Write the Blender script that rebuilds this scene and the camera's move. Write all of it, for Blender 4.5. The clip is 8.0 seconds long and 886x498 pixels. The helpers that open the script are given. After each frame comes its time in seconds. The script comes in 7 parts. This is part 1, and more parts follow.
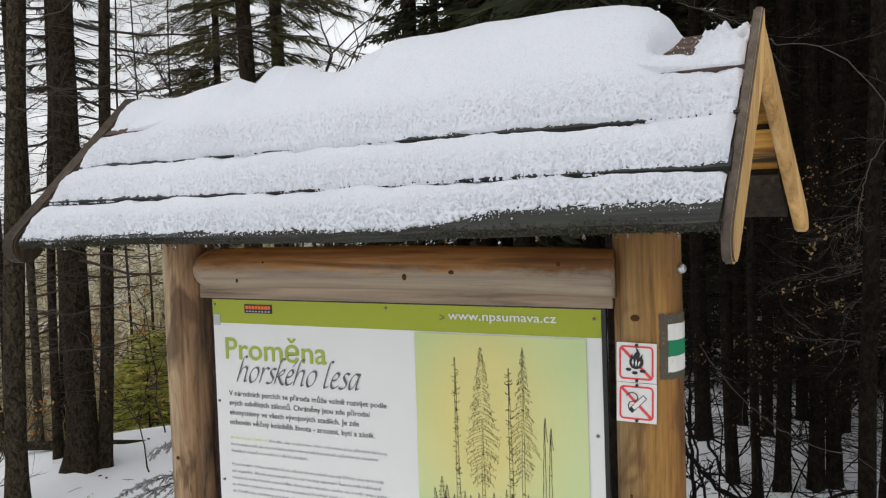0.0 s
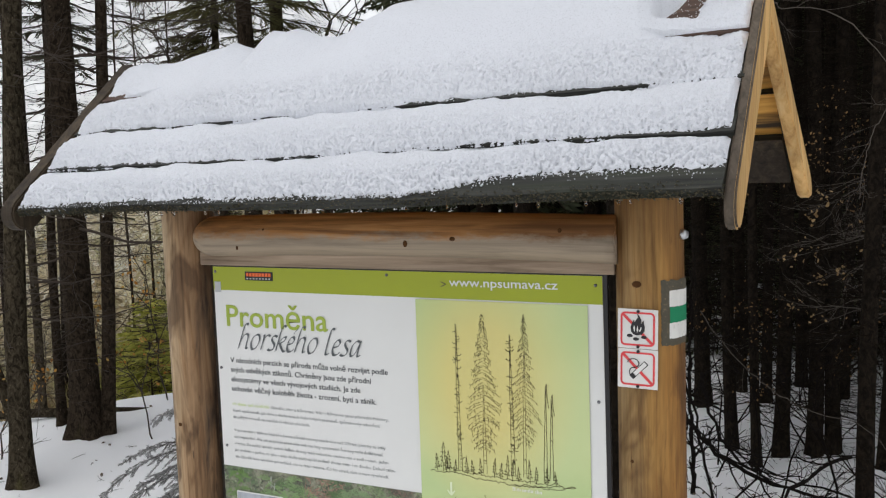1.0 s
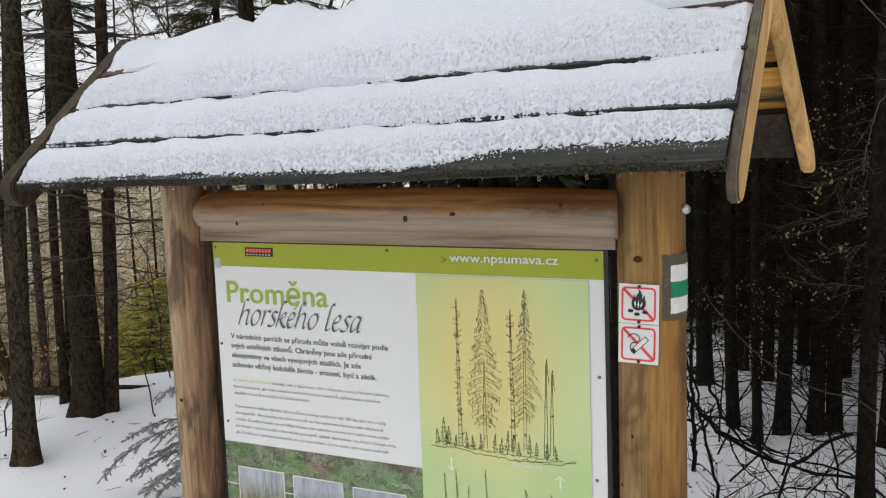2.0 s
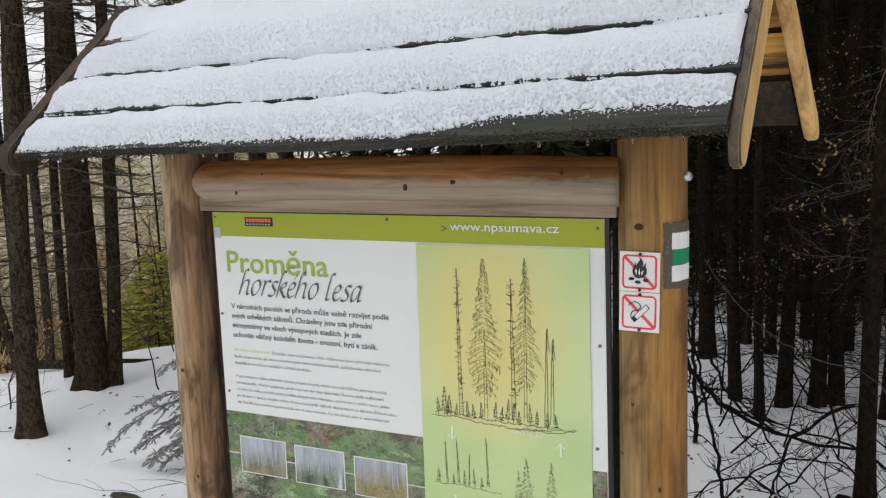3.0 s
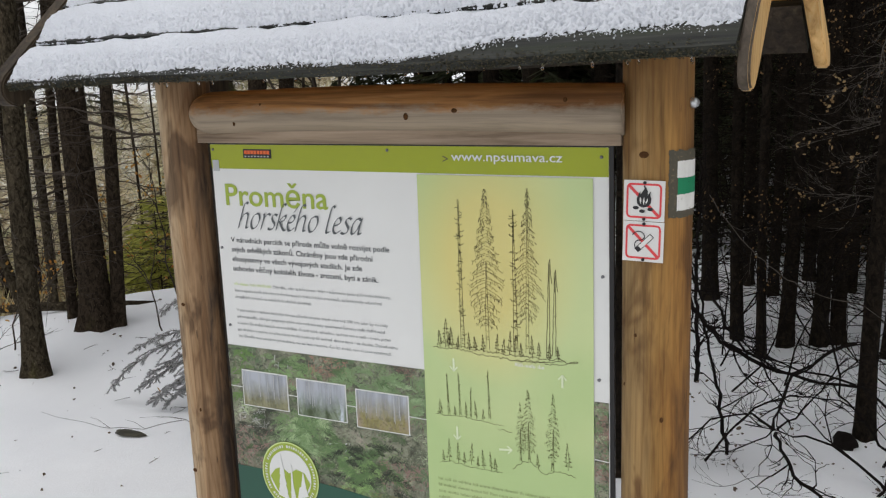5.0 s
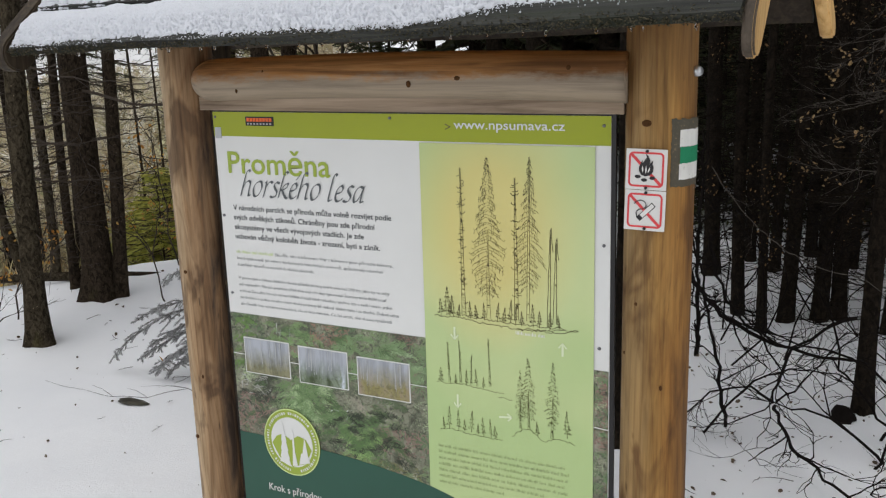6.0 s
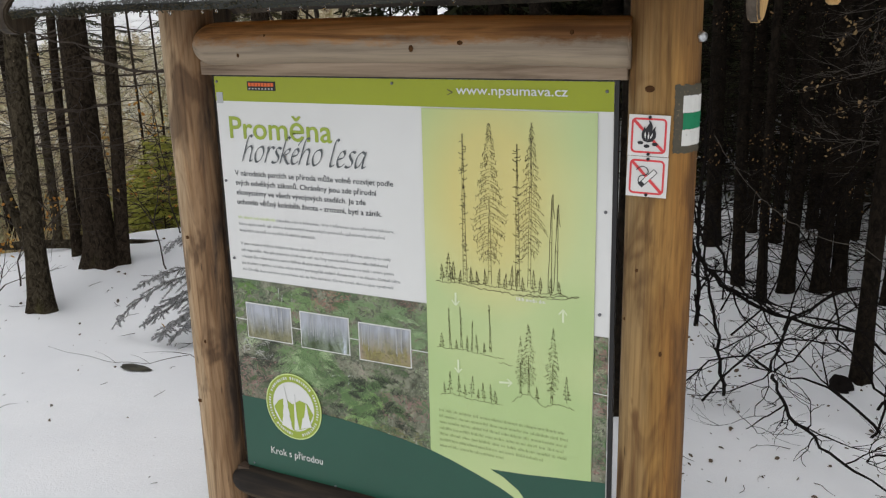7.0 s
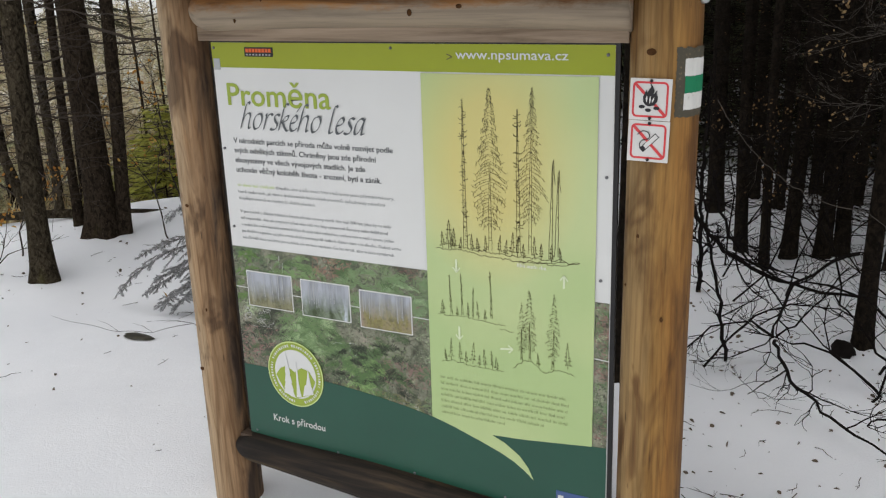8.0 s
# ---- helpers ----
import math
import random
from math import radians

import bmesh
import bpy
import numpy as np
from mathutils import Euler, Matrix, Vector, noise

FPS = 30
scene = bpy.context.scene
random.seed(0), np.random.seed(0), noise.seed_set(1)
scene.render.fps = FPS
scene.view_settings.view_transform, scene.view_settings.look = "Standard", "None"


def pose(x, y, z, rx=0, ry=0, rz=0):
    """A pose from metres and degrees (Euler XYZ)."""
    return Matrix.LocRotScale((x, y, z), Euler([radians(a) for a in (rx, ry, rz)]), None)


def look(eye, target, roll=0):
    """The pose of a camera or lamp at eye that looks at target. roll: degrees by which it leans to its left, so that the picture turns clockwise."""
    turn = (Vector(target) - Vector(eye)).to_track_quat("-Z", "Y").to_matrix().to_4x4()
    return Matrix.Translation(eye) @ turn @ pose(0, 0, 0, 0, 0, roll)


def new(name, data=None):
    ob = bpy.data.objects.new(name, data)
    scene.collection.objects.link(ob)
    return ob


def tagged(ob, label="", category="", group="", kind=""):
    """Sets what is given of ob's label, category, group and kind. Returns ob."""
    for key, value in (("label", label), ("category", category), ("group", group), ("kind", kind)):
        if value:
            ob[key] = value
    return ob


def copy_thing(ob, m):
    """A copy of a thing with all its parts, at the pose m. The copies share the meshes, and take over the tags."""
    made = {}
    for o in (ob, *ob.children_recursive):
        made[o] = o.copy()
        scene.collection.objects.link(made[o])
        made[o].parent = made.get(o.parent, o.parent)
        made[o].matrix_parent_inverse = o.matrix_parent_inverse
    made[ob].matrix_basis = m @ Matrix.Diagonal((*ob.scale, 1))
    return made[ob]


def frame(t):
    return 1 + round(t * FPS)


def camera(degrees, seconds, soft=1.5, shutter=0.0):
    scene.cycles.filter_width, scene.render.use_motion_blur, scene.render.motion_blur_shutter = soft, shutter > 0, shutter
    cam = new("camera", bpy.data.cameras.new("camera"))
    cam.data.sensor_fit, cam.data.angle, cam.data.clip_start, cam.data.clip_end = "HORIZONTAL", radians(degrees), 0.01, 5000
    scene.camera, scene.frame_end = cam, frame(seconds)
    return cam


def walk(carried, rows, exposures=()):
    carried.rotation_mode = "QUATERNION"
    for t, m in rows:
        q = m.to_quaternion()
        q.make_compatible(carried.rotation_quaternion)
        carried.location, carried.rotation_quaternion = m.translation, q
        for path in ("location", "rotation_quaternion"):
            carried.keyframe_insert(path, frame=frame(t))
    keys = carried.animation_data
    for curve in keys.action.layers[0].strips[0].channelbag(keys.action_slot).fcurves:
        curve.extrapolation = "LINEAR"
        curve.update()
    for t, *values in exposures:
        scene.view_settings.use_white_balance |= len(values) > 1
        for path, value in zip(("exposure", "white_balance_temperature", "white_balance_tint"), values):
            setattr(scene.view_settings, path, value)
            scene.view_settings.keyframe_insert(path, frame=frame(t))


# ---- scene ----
cam = camera(54.0, 8.0, 1.2)
PATH = [
    (0, (1.529, -1.828, 1.621), (0.688, -0.017, 1.503), -1.7),
    (0.5, (1.523, -1.825, 1.628), (0.684, -0.017, 1.46), -1.9),
    (1, (1.524, -1.821, 1.616), (0.683, -0.017, 1.426), -1.8),
    (1.5, (1.524, -1.816, 1.61), (0.681, -0.015, 1.399), -1.8),
    (3, (1.528, -1.801, 1.585), (0.676, -0.015, 1.296), -1.9),
    (3.5, (1.525, -1.797, 1.575), (0.673, -0.015, 1.257), -2.0),
    (4, (1.523, -1.792, 1.565), (0.672, -0.017, 1.212), -1.9),
    (4.5, (1.52, -1.781, 1.554), (0.668, -0.012, 1.172), -2.0),
    (6, (1.525, -1.789, 1.528), (0.672, -0.04, 1.066), -1.6),
    (6.5, (1.525, -1.794, 1.521), (0.673, -0.053, 1.029), -1.4),
    (7, (1.526, -1.796, 1.517), (0.677, -0.063, 0.991), -1.3),
    (7.5, (1.529, -1.79, 1.515), (0.681, -0.068, 0.953), -1.4),
    (8, (1.528, -1.786, 1.511), (0.68, -0.075, 0.915), -1.7),
]
walk(cam, [(t, look(eye, target, roll)) for t, eye, target, roll in PATH], exposures=[(0, -0.74), (1.5, -0.72), (3, -0.69), (4, -0.69), (4.6, -0.80), (8, -0.81)])

# ---- world and light: a bright overcast winter day ----
world = bpy.data.worlds.new("overcast_sky")
scene.world = world
world.use_nodes = True
wn = world.node_tree.nodes
wl = world.node_tree.links
sky = wn.new("ShaderNodeTexSky")
sky.sky_type = "NISHITA"
sky.sun_disc = False
sky.sun_elevation = radians(60)
sky.sun_rotation = radians(205)
sky.air_density = 1.0
sky.dust_density = 2.0
grey = wn.new("ShaderNodeHueSaturation")
grey.inputs["Saturation"].default_value = 0.45
wl.new(sky.outputs["Color"], grey.inputs["Color"])
veil = wn.new("ShaderNodeMix")
veil.data_type = "RGBA"
veil.inputs["Factor"].default_value = 0.75
veil.inputs["B"].default_value = (9.7, 9.8, 10.0, 1.0)
wl.new(grey.outputs["Color"], veil.inputs["A"])
wl.new(veil.outputs["Result"], wn["Background"].inputs["Color"])
wn["Background"].inputs["Strength"].default_value = 0.195
sun = new("sun", bpy.data.lights.new("sun", "SUN"))
sun.data.energy, sun.data.angle, sun.data.color = 0.4, radians(22), (1.0, 0.98, 0.96)
sun.matrix_world = look((-0.6, -1.0, 6.6), (0.5, 0.0, 0.6))


# ---- small tools ----
def lin(r, g, b):
    """Linear colour from 0..255 display values."""
    return tuple(((c / 255 + 0.055) / 1.055) ** 2.4 if c > 10 else c / 3294.0 for c in (r, g, b)) + (1.0,)


def hashed(ix, iy, seed):
    h = np.sin(ix * 127.1 + iy * 311.7 + seed * 74.7) * 43758.5453
    return h - np.floor(h)


def vnoise(x, y, seed=0.0):
    """Smooth lattice noise, 0..1, on arrays."""
    ix, iy = np.floor(x), np.floor(y)
    fx, fy = x - ix, y - iy
    fx, fy = fx * fx * (3 - 2 * fx), fy * fy * (3 - 2 * fy)
    a, b = hashed(ix, iy, seed), hashed(ix + 1, iy, seed)
    c, d = hashed(ix, iy + 1, seed), hashed(ix + 1, iy + 1, seed)
    return (a * (1 - fx) + b * fx) * (1 - fy) + (c * (1 - fx) + d * fx) * fy


def fbm(x, y, seed=0.0, octaves=3):
    total, gain, norm = 0.0, 1.0, 0.0
    for k in range(octaves):
        total = total + gain * vnoise(x * 2.03 ** k, y * 2.03 ** k, seed + 9.1 * k)
        norm, gain = norm + gain, gain * 0.5
    return total / norm


def smooth(a, b, x):
    s = np.clip((x - a) / (b - a), 0, 1)
    return s * s * (3 - 2 * s)


class Buf:
    """Collects vertices and faces for one mesh."""

    def __init__(self):
        self.v, self.f = [], []

    def tube(self, pts, radii, seg=6, cap=True, rough=0.0, rng=None):
        pts = [Vector(p) for p in pts]
        base, side = len(self.v), None
        for i, p in enumerate(pts):
            way = (pts[min(i + 1, len(pts) - 1)] - pts[max(i - 1, 0)])
            way = way.normalized() if way.length > 1e-9 else Vector((0, 0, 1))
            if side is None:
                side = way.orthogonal().normalized()
            side = (side - way * side.dot(way))
            side = side.normalized() if side.length > 1e-6 else way.orthogonal().normalized()
            other = way.cross(side)
            for k in range(seg):
                a = 2 * math.pi * k / seg
                r = radii[i] * (1 + (rng.uniform(-rough, rough) if rng else 0))
                self.v.append(tuple(p + (side * math.cos(a) + other * math.sin(a)) * r))
        for i in range(len(pts) - 1):
            for k in range(seg):
                a, b = base + i * seg + k, base + i * seg + (k + 1) % seg
                self.f.append((a, b, b + seg, a + seg))
        if cap:
            self.f.append(tuple(base + k for k in reversed(range(seg))))
            self.f.append(tuple(base + (len(pts) - 1) * seg + k for k in range(seg)))

    def poly(self, pts):
        base = len(self.v)
        self.v.extend(tuple(p) for p in pts)
        self.f.append(tuple(range(base, base + len(pts))))

    def strip(self, a, b, width, y):
        """A flat ink stroke in the plane of the panel, from a to b (x, z)."""
        d = Vector((b[0] - a[0], b[1] - a[1]))
        if d.length < 1e-6:
            return
        n = Vector((-d.y, d.x)).normalized() * width / 2
        self.poly([(a[0] + n.x, y, a[1] + n.y), (a[0] - n.x, y, a[1] - n.y),
                   (b[0] - n.x, y, b[1] - n.y), (b[0] + n.x, y, b[1] + n.y)])

    def mesh(self, name, shade=True):
        me = bpy.data.meshes.new(name)
        me.from_pydata(self.v, [], self.f)
        me.polygons.foreach_set("use_smooth", [shade] * len(me.polygons))
        me.update()
        return me


def thing(name, label, category, place=(0, 0, 0), group=""):
    ob = new(name)
    ob.location = place
    ob.empty_display_size = 0.1
    return tagged(ob, label, category, group)


def part(name, data, material, parent, label=""):
    """Links a mesh, Buf or bmesh as one mesh object under a thing or part."""
    if isinstance(data, Buf):
        data = data.mesh(name)
    elif isinstance(data, bmesh.types.BMesh):
        me = bpy.data.meshes.new(name)
        data.to_mesh(me)
        data.free()
        data = me
    if not data.materials:
        data.materials.append(material)
    ob = new(name, data)
    if parent is not None:
        ob.parent = parent
    return tagged(ob, label) if label else ob


def block(x0, x1, y0, y1, z0, z1, bevel=0.003):
    bm = bmesh.new()
    bmesh.ops.create_cube(bm, size=1.0)
    for v in bm.verts:
        v.co = Vector(((x0 + x1) / 2 + v.co.x * (x1 - x0), (y0 + y1) / 2 + v.co.y * (y1 - y0), (z0 + z1) / 2 + v.co.z * (z1 - z0)))
    if bevel:
        bmesh.ops.bevel(bm, geom=bm.edges[:], offset=bevel, segments=2, profile=0.6, affect="EDGES")
    return bm


# ---- materials ----
def material(name, rough=0.7, metal=0.0, spec=0.4):
    m = bpy.data.materials.new(name)
    m.use_nodes = True
    b = m.node_tree.nodes["Principled BSDF"]
    b.inputs["Roughness"].default_value = rough
    b.inputs["Metallic"].default_value = metal
    b.inputs["Specular IOR Level"].default_value = spec
    return m, m.node_tree.nodes, m.node_tree.links, b


def coords(nodes, links, scale=(1, 1, 1), space="Object"):
    tc, mp = nodes.new("ShaderNodeTexCoord"), nodes.new("ShaderNodeMapping")
    mp.inputs["Scale"].default_value = scale
    links.new(tc.outputs[space], mp.inputs["Vector"])
    return mp.outputs["Vector"]


def noise_node(nodes, links, vec, scale, detail=4.0, rough=0.6, distort=0.0):
    n = nodes.new("ShaderNodeTexNoise")
    n.inputs["Scale"].default_value, n.inputs["Detail"].default_value = scale, detail
    n.inputs["Roughness"].default_value, n.inputs["Distortion"].default_value = rough, distort
    links.new(vec, n.inputs["Vector"])
    return n.outputs["Fac"]


def ramp(nodes, links, fac, stops):
    r = nodes.new("ShaderNodeValToRGB")
    el = r.color_ramp.elements
    while len(el) < len(stops):
        el.new(0.5)
    for e, (p, c) in zip(el, stops):
        e.position, e.color = p, c
    links.new(fac, r.inputs["Fac"])
    return r.outputs["Color"]


def blend(nodes, links, fac, a, b, mode="MIX"):
    m = nodes.new("ShaderNodeMix")
    m.data_type, m.blend_type = "RGBA", mode
    if isinstance(fac, float):
        m.inputs["Factor"].default_value = fac
    else:
        links.new(fac, m.inputs["Factor"])
    for socket, value in ((m.inputs["A"], a), (m.inputs["B"], b)):
        if isinstance(value, tuple):
            socket.default_value = value
        else:
            links.new(value, socket)
    return m.outputs["Result"]


def bump(nodes, links, bsdf, height, strength, distance):
    b = nodes.new("ShaderNodeBump")
    b.inputs["Strength"].default_value, b.inputs["Distance"].default_value = strength, distance
    links.new(height, b.inputs["Height"])
    links.new(b.outputs["Normal"], bsdf.inputs["Normal"])


def wood(name, dark, mid, light, along="z", grain=55.0, weather=None, knots=True, rough=0.72, grey_below=None):
    """Sawn or peeled timber: long grain, blotches, knots, and weathering where it is given."""
    m, n, l, b = material(name, rough, spec=0.3)
    k = {"x": (0.05, 1, 1), "y": (1, 0.05, 1), "z": (1, 1, 0.05)}[along]
    s = {"x": (0.25, 1, 1), "y": (1, 0.25, 1), "z": (1, 1, 0.25)}[along]
    fine = noise_node(n, l, coords(n, l, k), grain, 5, 0.65, 0.6)
    broad = noise_node(n, l, coords(n, l, s), 6.0, 3, 0.5, 0.8)
    col = ramp(n, l, fine, [(0.28, dark), (0.5, mid), (0.72, light)])
    tone = ramp(n, l, broad, [(0.3, (0.55, 0.5, 0.46, 1)), (0.62, (1.12, 1.06, 1.0, 1))])
    col = blend(n, l, 0.85, col, tone, "MULTIPLY")
    if weather:
        wcol, scale, lo, hi = weather
        w = noise_node(n, l, coords(n, l, {"x": (0.08, 1, 1), "y": (1, 0.08, 1), "z": (1, 1, 0.08)}[along]), scale * 4, 4, 0.6, 0.5)
        mask = ramp(n, l, w, [(lo, (0, 0, 0, 1)), (hi, (1, 1, 1, 1))])
        wc = blend(n, l, fine, tuple(c * 0.7 for c in wcol[:3]) + (1,), wcol)
        col = blend(n, l, mask, col, wc)
    if grey_below:
        z_hi, z_lo, grey_col = grey_below
        sep, rng_map, add = n.new("ShaderNodeSeparateXYZ"), n.new("ShaderNodeMapRange"), n.new("ShaderNodeMath")
        l.new(coords(n, l), sep.inputs[0])
        rag = noise_node(n, l, coords(n, l, (0.35, 1, 1)), 22.0, 5, 0.75)
        add.operation = "MULTIPLY_ADD"
        add.inputs[1].default_value = 0.07
        l.new(rag, add.inputs[0])
        l.new(sep.outputs["Z"], add.inputs[2])
        rng_map.inputs["From Min"].default_value, rng_map.inputs["From Max"].default_value = z_hi + 0.035, z_lo + 0.035
        l.new(add.outputs[0], rng_map.inputs["Value"])
        gc = blend(n, l, ramp(n, l, fine, [(0.32, (0, 0, 0, 1)), (0.6, (1, 1, 1, 1))]), tuple(c * 0.58 for c in grey_col[:3]) + (1,), grey_col)
        col = blend(n, l, rng_map.outputs["Result"], col, gc)
    if knots:
        vo = n.new("ShaderNodeTexVoronoi")
        vo.inputs["Scale"].default_value = 6.5
        l.new(coords(n, l, {"x": (0.55, 1, 1), "y": (1, 0.55, 1), "z": (1, 1, 0.55)}[along]), vo.inputs["Vector"])
        spot = ramp(n, l, vo.outputs["Distance"], [(0.04, (1, 1, 1, 1)), (0.10, (0, 0, 0, 1))])
        col = blend(n, l, spot, col, tuple(c * 0.25 for c in dark[:3]) + (1,))
    l.new(col, b.inputs["Base Color"])
    bump(n, l, b, fine, 0.35, 0.004)
    return m


def plain(name, colour, rough=0.6, vary=0.12, scale=40.0, spec=0.4, metal=0.0):
    m, n, l, b = material(name, rough, metal, spec)
    f = noise_node(n, l, coords(n, l), scale, 4, 0.6)
    lo = tuple(c * (1 - vary) for c in colour[:3]) + (1,)
    hi = tuple(min(1, c * (1 + vary)) for c in colour[:3]) + (1,)
    l.new(ramp(n, l, f, [(0.3, lo), (0.7, hi)]), b.inputs["Base Color"])
    return m


def post_timber(name, x_mid, across, patch, patch_lo, top=None):
    """A peeled log: weathered on one flank, resin-brown on the other, shade put into flank and head, with soft long
    grain and blotches.
    """
    m, n, l, b = material(name, 0.68, spec=0.3)
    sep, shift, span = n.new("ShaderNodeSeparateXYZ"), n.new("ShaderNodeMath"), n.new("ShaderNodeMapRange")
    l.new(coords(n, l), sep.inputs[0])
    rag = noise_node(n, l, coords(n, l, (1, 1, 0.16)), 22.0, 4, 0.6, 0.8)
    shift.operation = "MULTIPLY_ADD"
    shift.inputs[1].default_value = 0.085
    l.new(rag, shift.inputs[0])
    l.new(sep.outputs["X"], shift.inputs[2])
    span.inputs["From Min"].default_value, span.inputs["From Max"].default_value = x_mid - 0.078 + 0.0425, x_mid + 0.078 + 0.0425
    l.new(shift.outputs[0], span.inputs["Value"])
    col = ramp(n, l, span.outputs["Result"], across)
    spots = noise_node(n, l, coords(n, l, (1, 1, 0.30)), 11.0, 3, 0.55, 1.2)
    col = blend(n, l, ramp(n, l, spots, [(patch_lo, (0, 0, 0, 1)), (patch_lo + 0.12, (0.8, 0.8, 0.8, 1))]), col, patch)
    # darker head: shade below the roof put into the colour
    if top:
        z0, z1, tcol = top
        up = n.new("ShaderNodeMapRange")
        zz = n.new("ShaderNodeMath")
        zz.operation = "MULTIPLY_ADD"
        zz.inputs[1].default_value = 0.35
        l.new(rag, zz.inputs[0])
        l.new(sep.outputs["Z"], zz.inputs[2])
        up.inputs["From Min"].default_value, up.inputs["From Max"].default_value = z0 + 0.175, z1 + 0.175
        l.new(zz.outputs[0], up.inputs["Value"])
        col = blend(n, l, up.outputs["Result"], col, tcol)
    fine = noise_node(n, l, coords(n, l, (1, 1, 0.035)), 120.0, 4, 0.6, 0.3)
    figure, bands, wave = noise_node(n, l, coords(n, l, (1, 1, 0.11)), 7.0, 2, 0.45, 0.5), n.new("ShaderNodeMath"), n.new("ShaderNodeMath")
    bands.operation, wave.operation = "MULTIPLY", "PINGPONG"
    bands.inputs[1].default_value, wave.inputs[1].default_value = 26.0, 1.0
    l.new(figure, bands.inputs[0])
    l.new(bands.outputs[0], wave.inputs[0])
    col = blend(n, l, 0.75, col, ramp(n, l, wave.outputs[0], [(0.0, (0.72, 0.64, 0.54, 1)), (0.22, (0.94, 0.92, 0.88, 1)), (1.0, (1.06, 1.06, 1.05, 1))]), "MULTIPLY")
    streak = noise_node(n, l, coords(n, l, (1, 1, 0.07)), 20.0, 4, 0.6, 1.8)
    col = blend(n, l, 0.8, col, ramp(n, l, streak, [(0.32, (0.50, 0.43, 0.36, 1)), (0.46, (0.98, 0.97, 0.96, 1)), (0.66, (1.22, 1.20, 1.17, 1))]), "MULTIPLY")
    col = blend(n, l, 0.9, col, ramp(n, l, fine, [(0.30, (0.66, 0.62, 0.56, 1)), (0.52, (1.0, 1.0, 1.0, 1)), (0.70, (1.18, 1.17, 1.15, 1))]), "MULTIPLY")
    dash = noise_node(n, l, coords(n, l, (1, 1, 0.16)), 75.0, 2, 0.5, 0.2)
    col = blend(n, l, ramp(n, l, dash, [(0.70, (0, 0, 0, 1)), (0.76, (0.75, 0.75, 0.75, 1))]), col, tuple(v * 0.5 for v in patch[:3]) + (1,))
    l.new(col, b.inputs["Base Color"])
    bump(n, l, b, fine, 0.30, 0.003)
    return m


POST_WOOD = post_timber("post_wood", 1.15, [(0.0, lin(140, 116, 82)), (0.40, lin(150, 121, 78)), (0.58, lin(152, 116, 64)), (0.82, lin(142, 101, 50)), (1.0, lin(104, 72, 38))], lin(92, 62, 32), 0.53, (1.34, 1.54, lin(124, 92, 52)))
# last dark stops paint shade on the flank beside the panel
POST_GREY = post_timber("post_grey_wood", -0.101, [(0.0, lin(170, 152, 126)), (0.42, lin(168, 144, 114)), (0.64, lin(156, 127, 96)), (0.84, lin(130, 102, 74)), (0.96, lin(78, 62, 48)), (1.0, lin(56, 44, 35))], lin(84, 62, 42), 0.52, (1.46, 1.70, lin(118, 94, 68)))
BEAM_WOOD = wood("beam_wood", lin(86, 58, 32), lin(156, 112, 66), lin(186, 142, 92), "x", 46.0, (lin(108, 72, 40), 2.6, 0.54, 0.62), grey_below=(1.466, 1.446, lin(158, 142, 122)))
DARK_LOG = wood("dark_log", lin(18, 15, 12), lin(40, 33, 26), lin(66, 55, 42), "x", 50.0, (lin(92, 74, 46), 3.0, 0.56, 0.70))
STRIP_WOOD = wood("strip_wood", lin(112, 96, 80), lin(150, 134, 116), lin(172, 156, 138), "x", 60.0, None, knots=False)
RIDGE_WOOD = wood("ridge_wood", lin(52, 42, 37), lin(88, 72, 64), lin(112, 95, 86), "x", 70.0, None, knots=False)
ROOF_WOOD = wood("roof_wood", lin(22, 23, 22), lin(44, 46, 43), lin(68, 70, 64), "x", 90.0, (lin(44, 49, 34), 7.0, 0.5, 0.7), knots=False, rough=0.6)
SOFFIT_WOOD = wood("soffit_wood", lin(120, 82, 36), lin(206, 156, 76), lin(226, 182, 100), "x", 50.0, (lin(70, 58, 44), 2.5, 0.56, 0.64))
BARGE_WOOD = wood("barge_wood", lin(166, 126, 74), lin(214, 176, 116), lin(228, 198, 144), "z", 50.0, None)
BARGE_DARK = wood("barge_dark", lin(34, 28, 21), lin(60, 51, 39), lin(84, 73, 57), "z", 60.0, None, knots=False)
BARGE_GREY = wood("barge_grey", lin(62, 56, 49), lin(92, 84, 74), lin(114, 105, 94), "z", 60.0, None, knots=False)


def snow_material(name, tint):
    m, n, l, b = material(name, 0.65, spec=0.25)
    vec = coords(n, l, space="Object")
    f = noise_node(n, l, vec, 280.0, 4, 0.8)
    g = noise_node(n, l, vec, 3.0, 3, 0.5)
    c = ramp(n, l, g, [(0.3, tuple(v * 0.94 for v in tint[:3]) + (1,)), (0.7, tint)])
    wet = noise_node(n, l, vec, 330.0, 3, 0.75)
    c = blend(n, l, ramp(n, l, wet, [(0.34, (0.55, 0.55, 0.55, 1)), (0.46, (0, 0, 0, 1))]), c, tuple(v * 0.62 for v in tint[:3]) + (1,))
    l.new(c, b.inputs["Base Color"])
    b.inputs["Subsurface Weight"].default_value = 0.0
    bump(n, l, b, f, 0.75, 0.005)
    return m


ROOF_SNOW = snow_material("roof_snow", (0.835, 0.855, 0.905, 1))


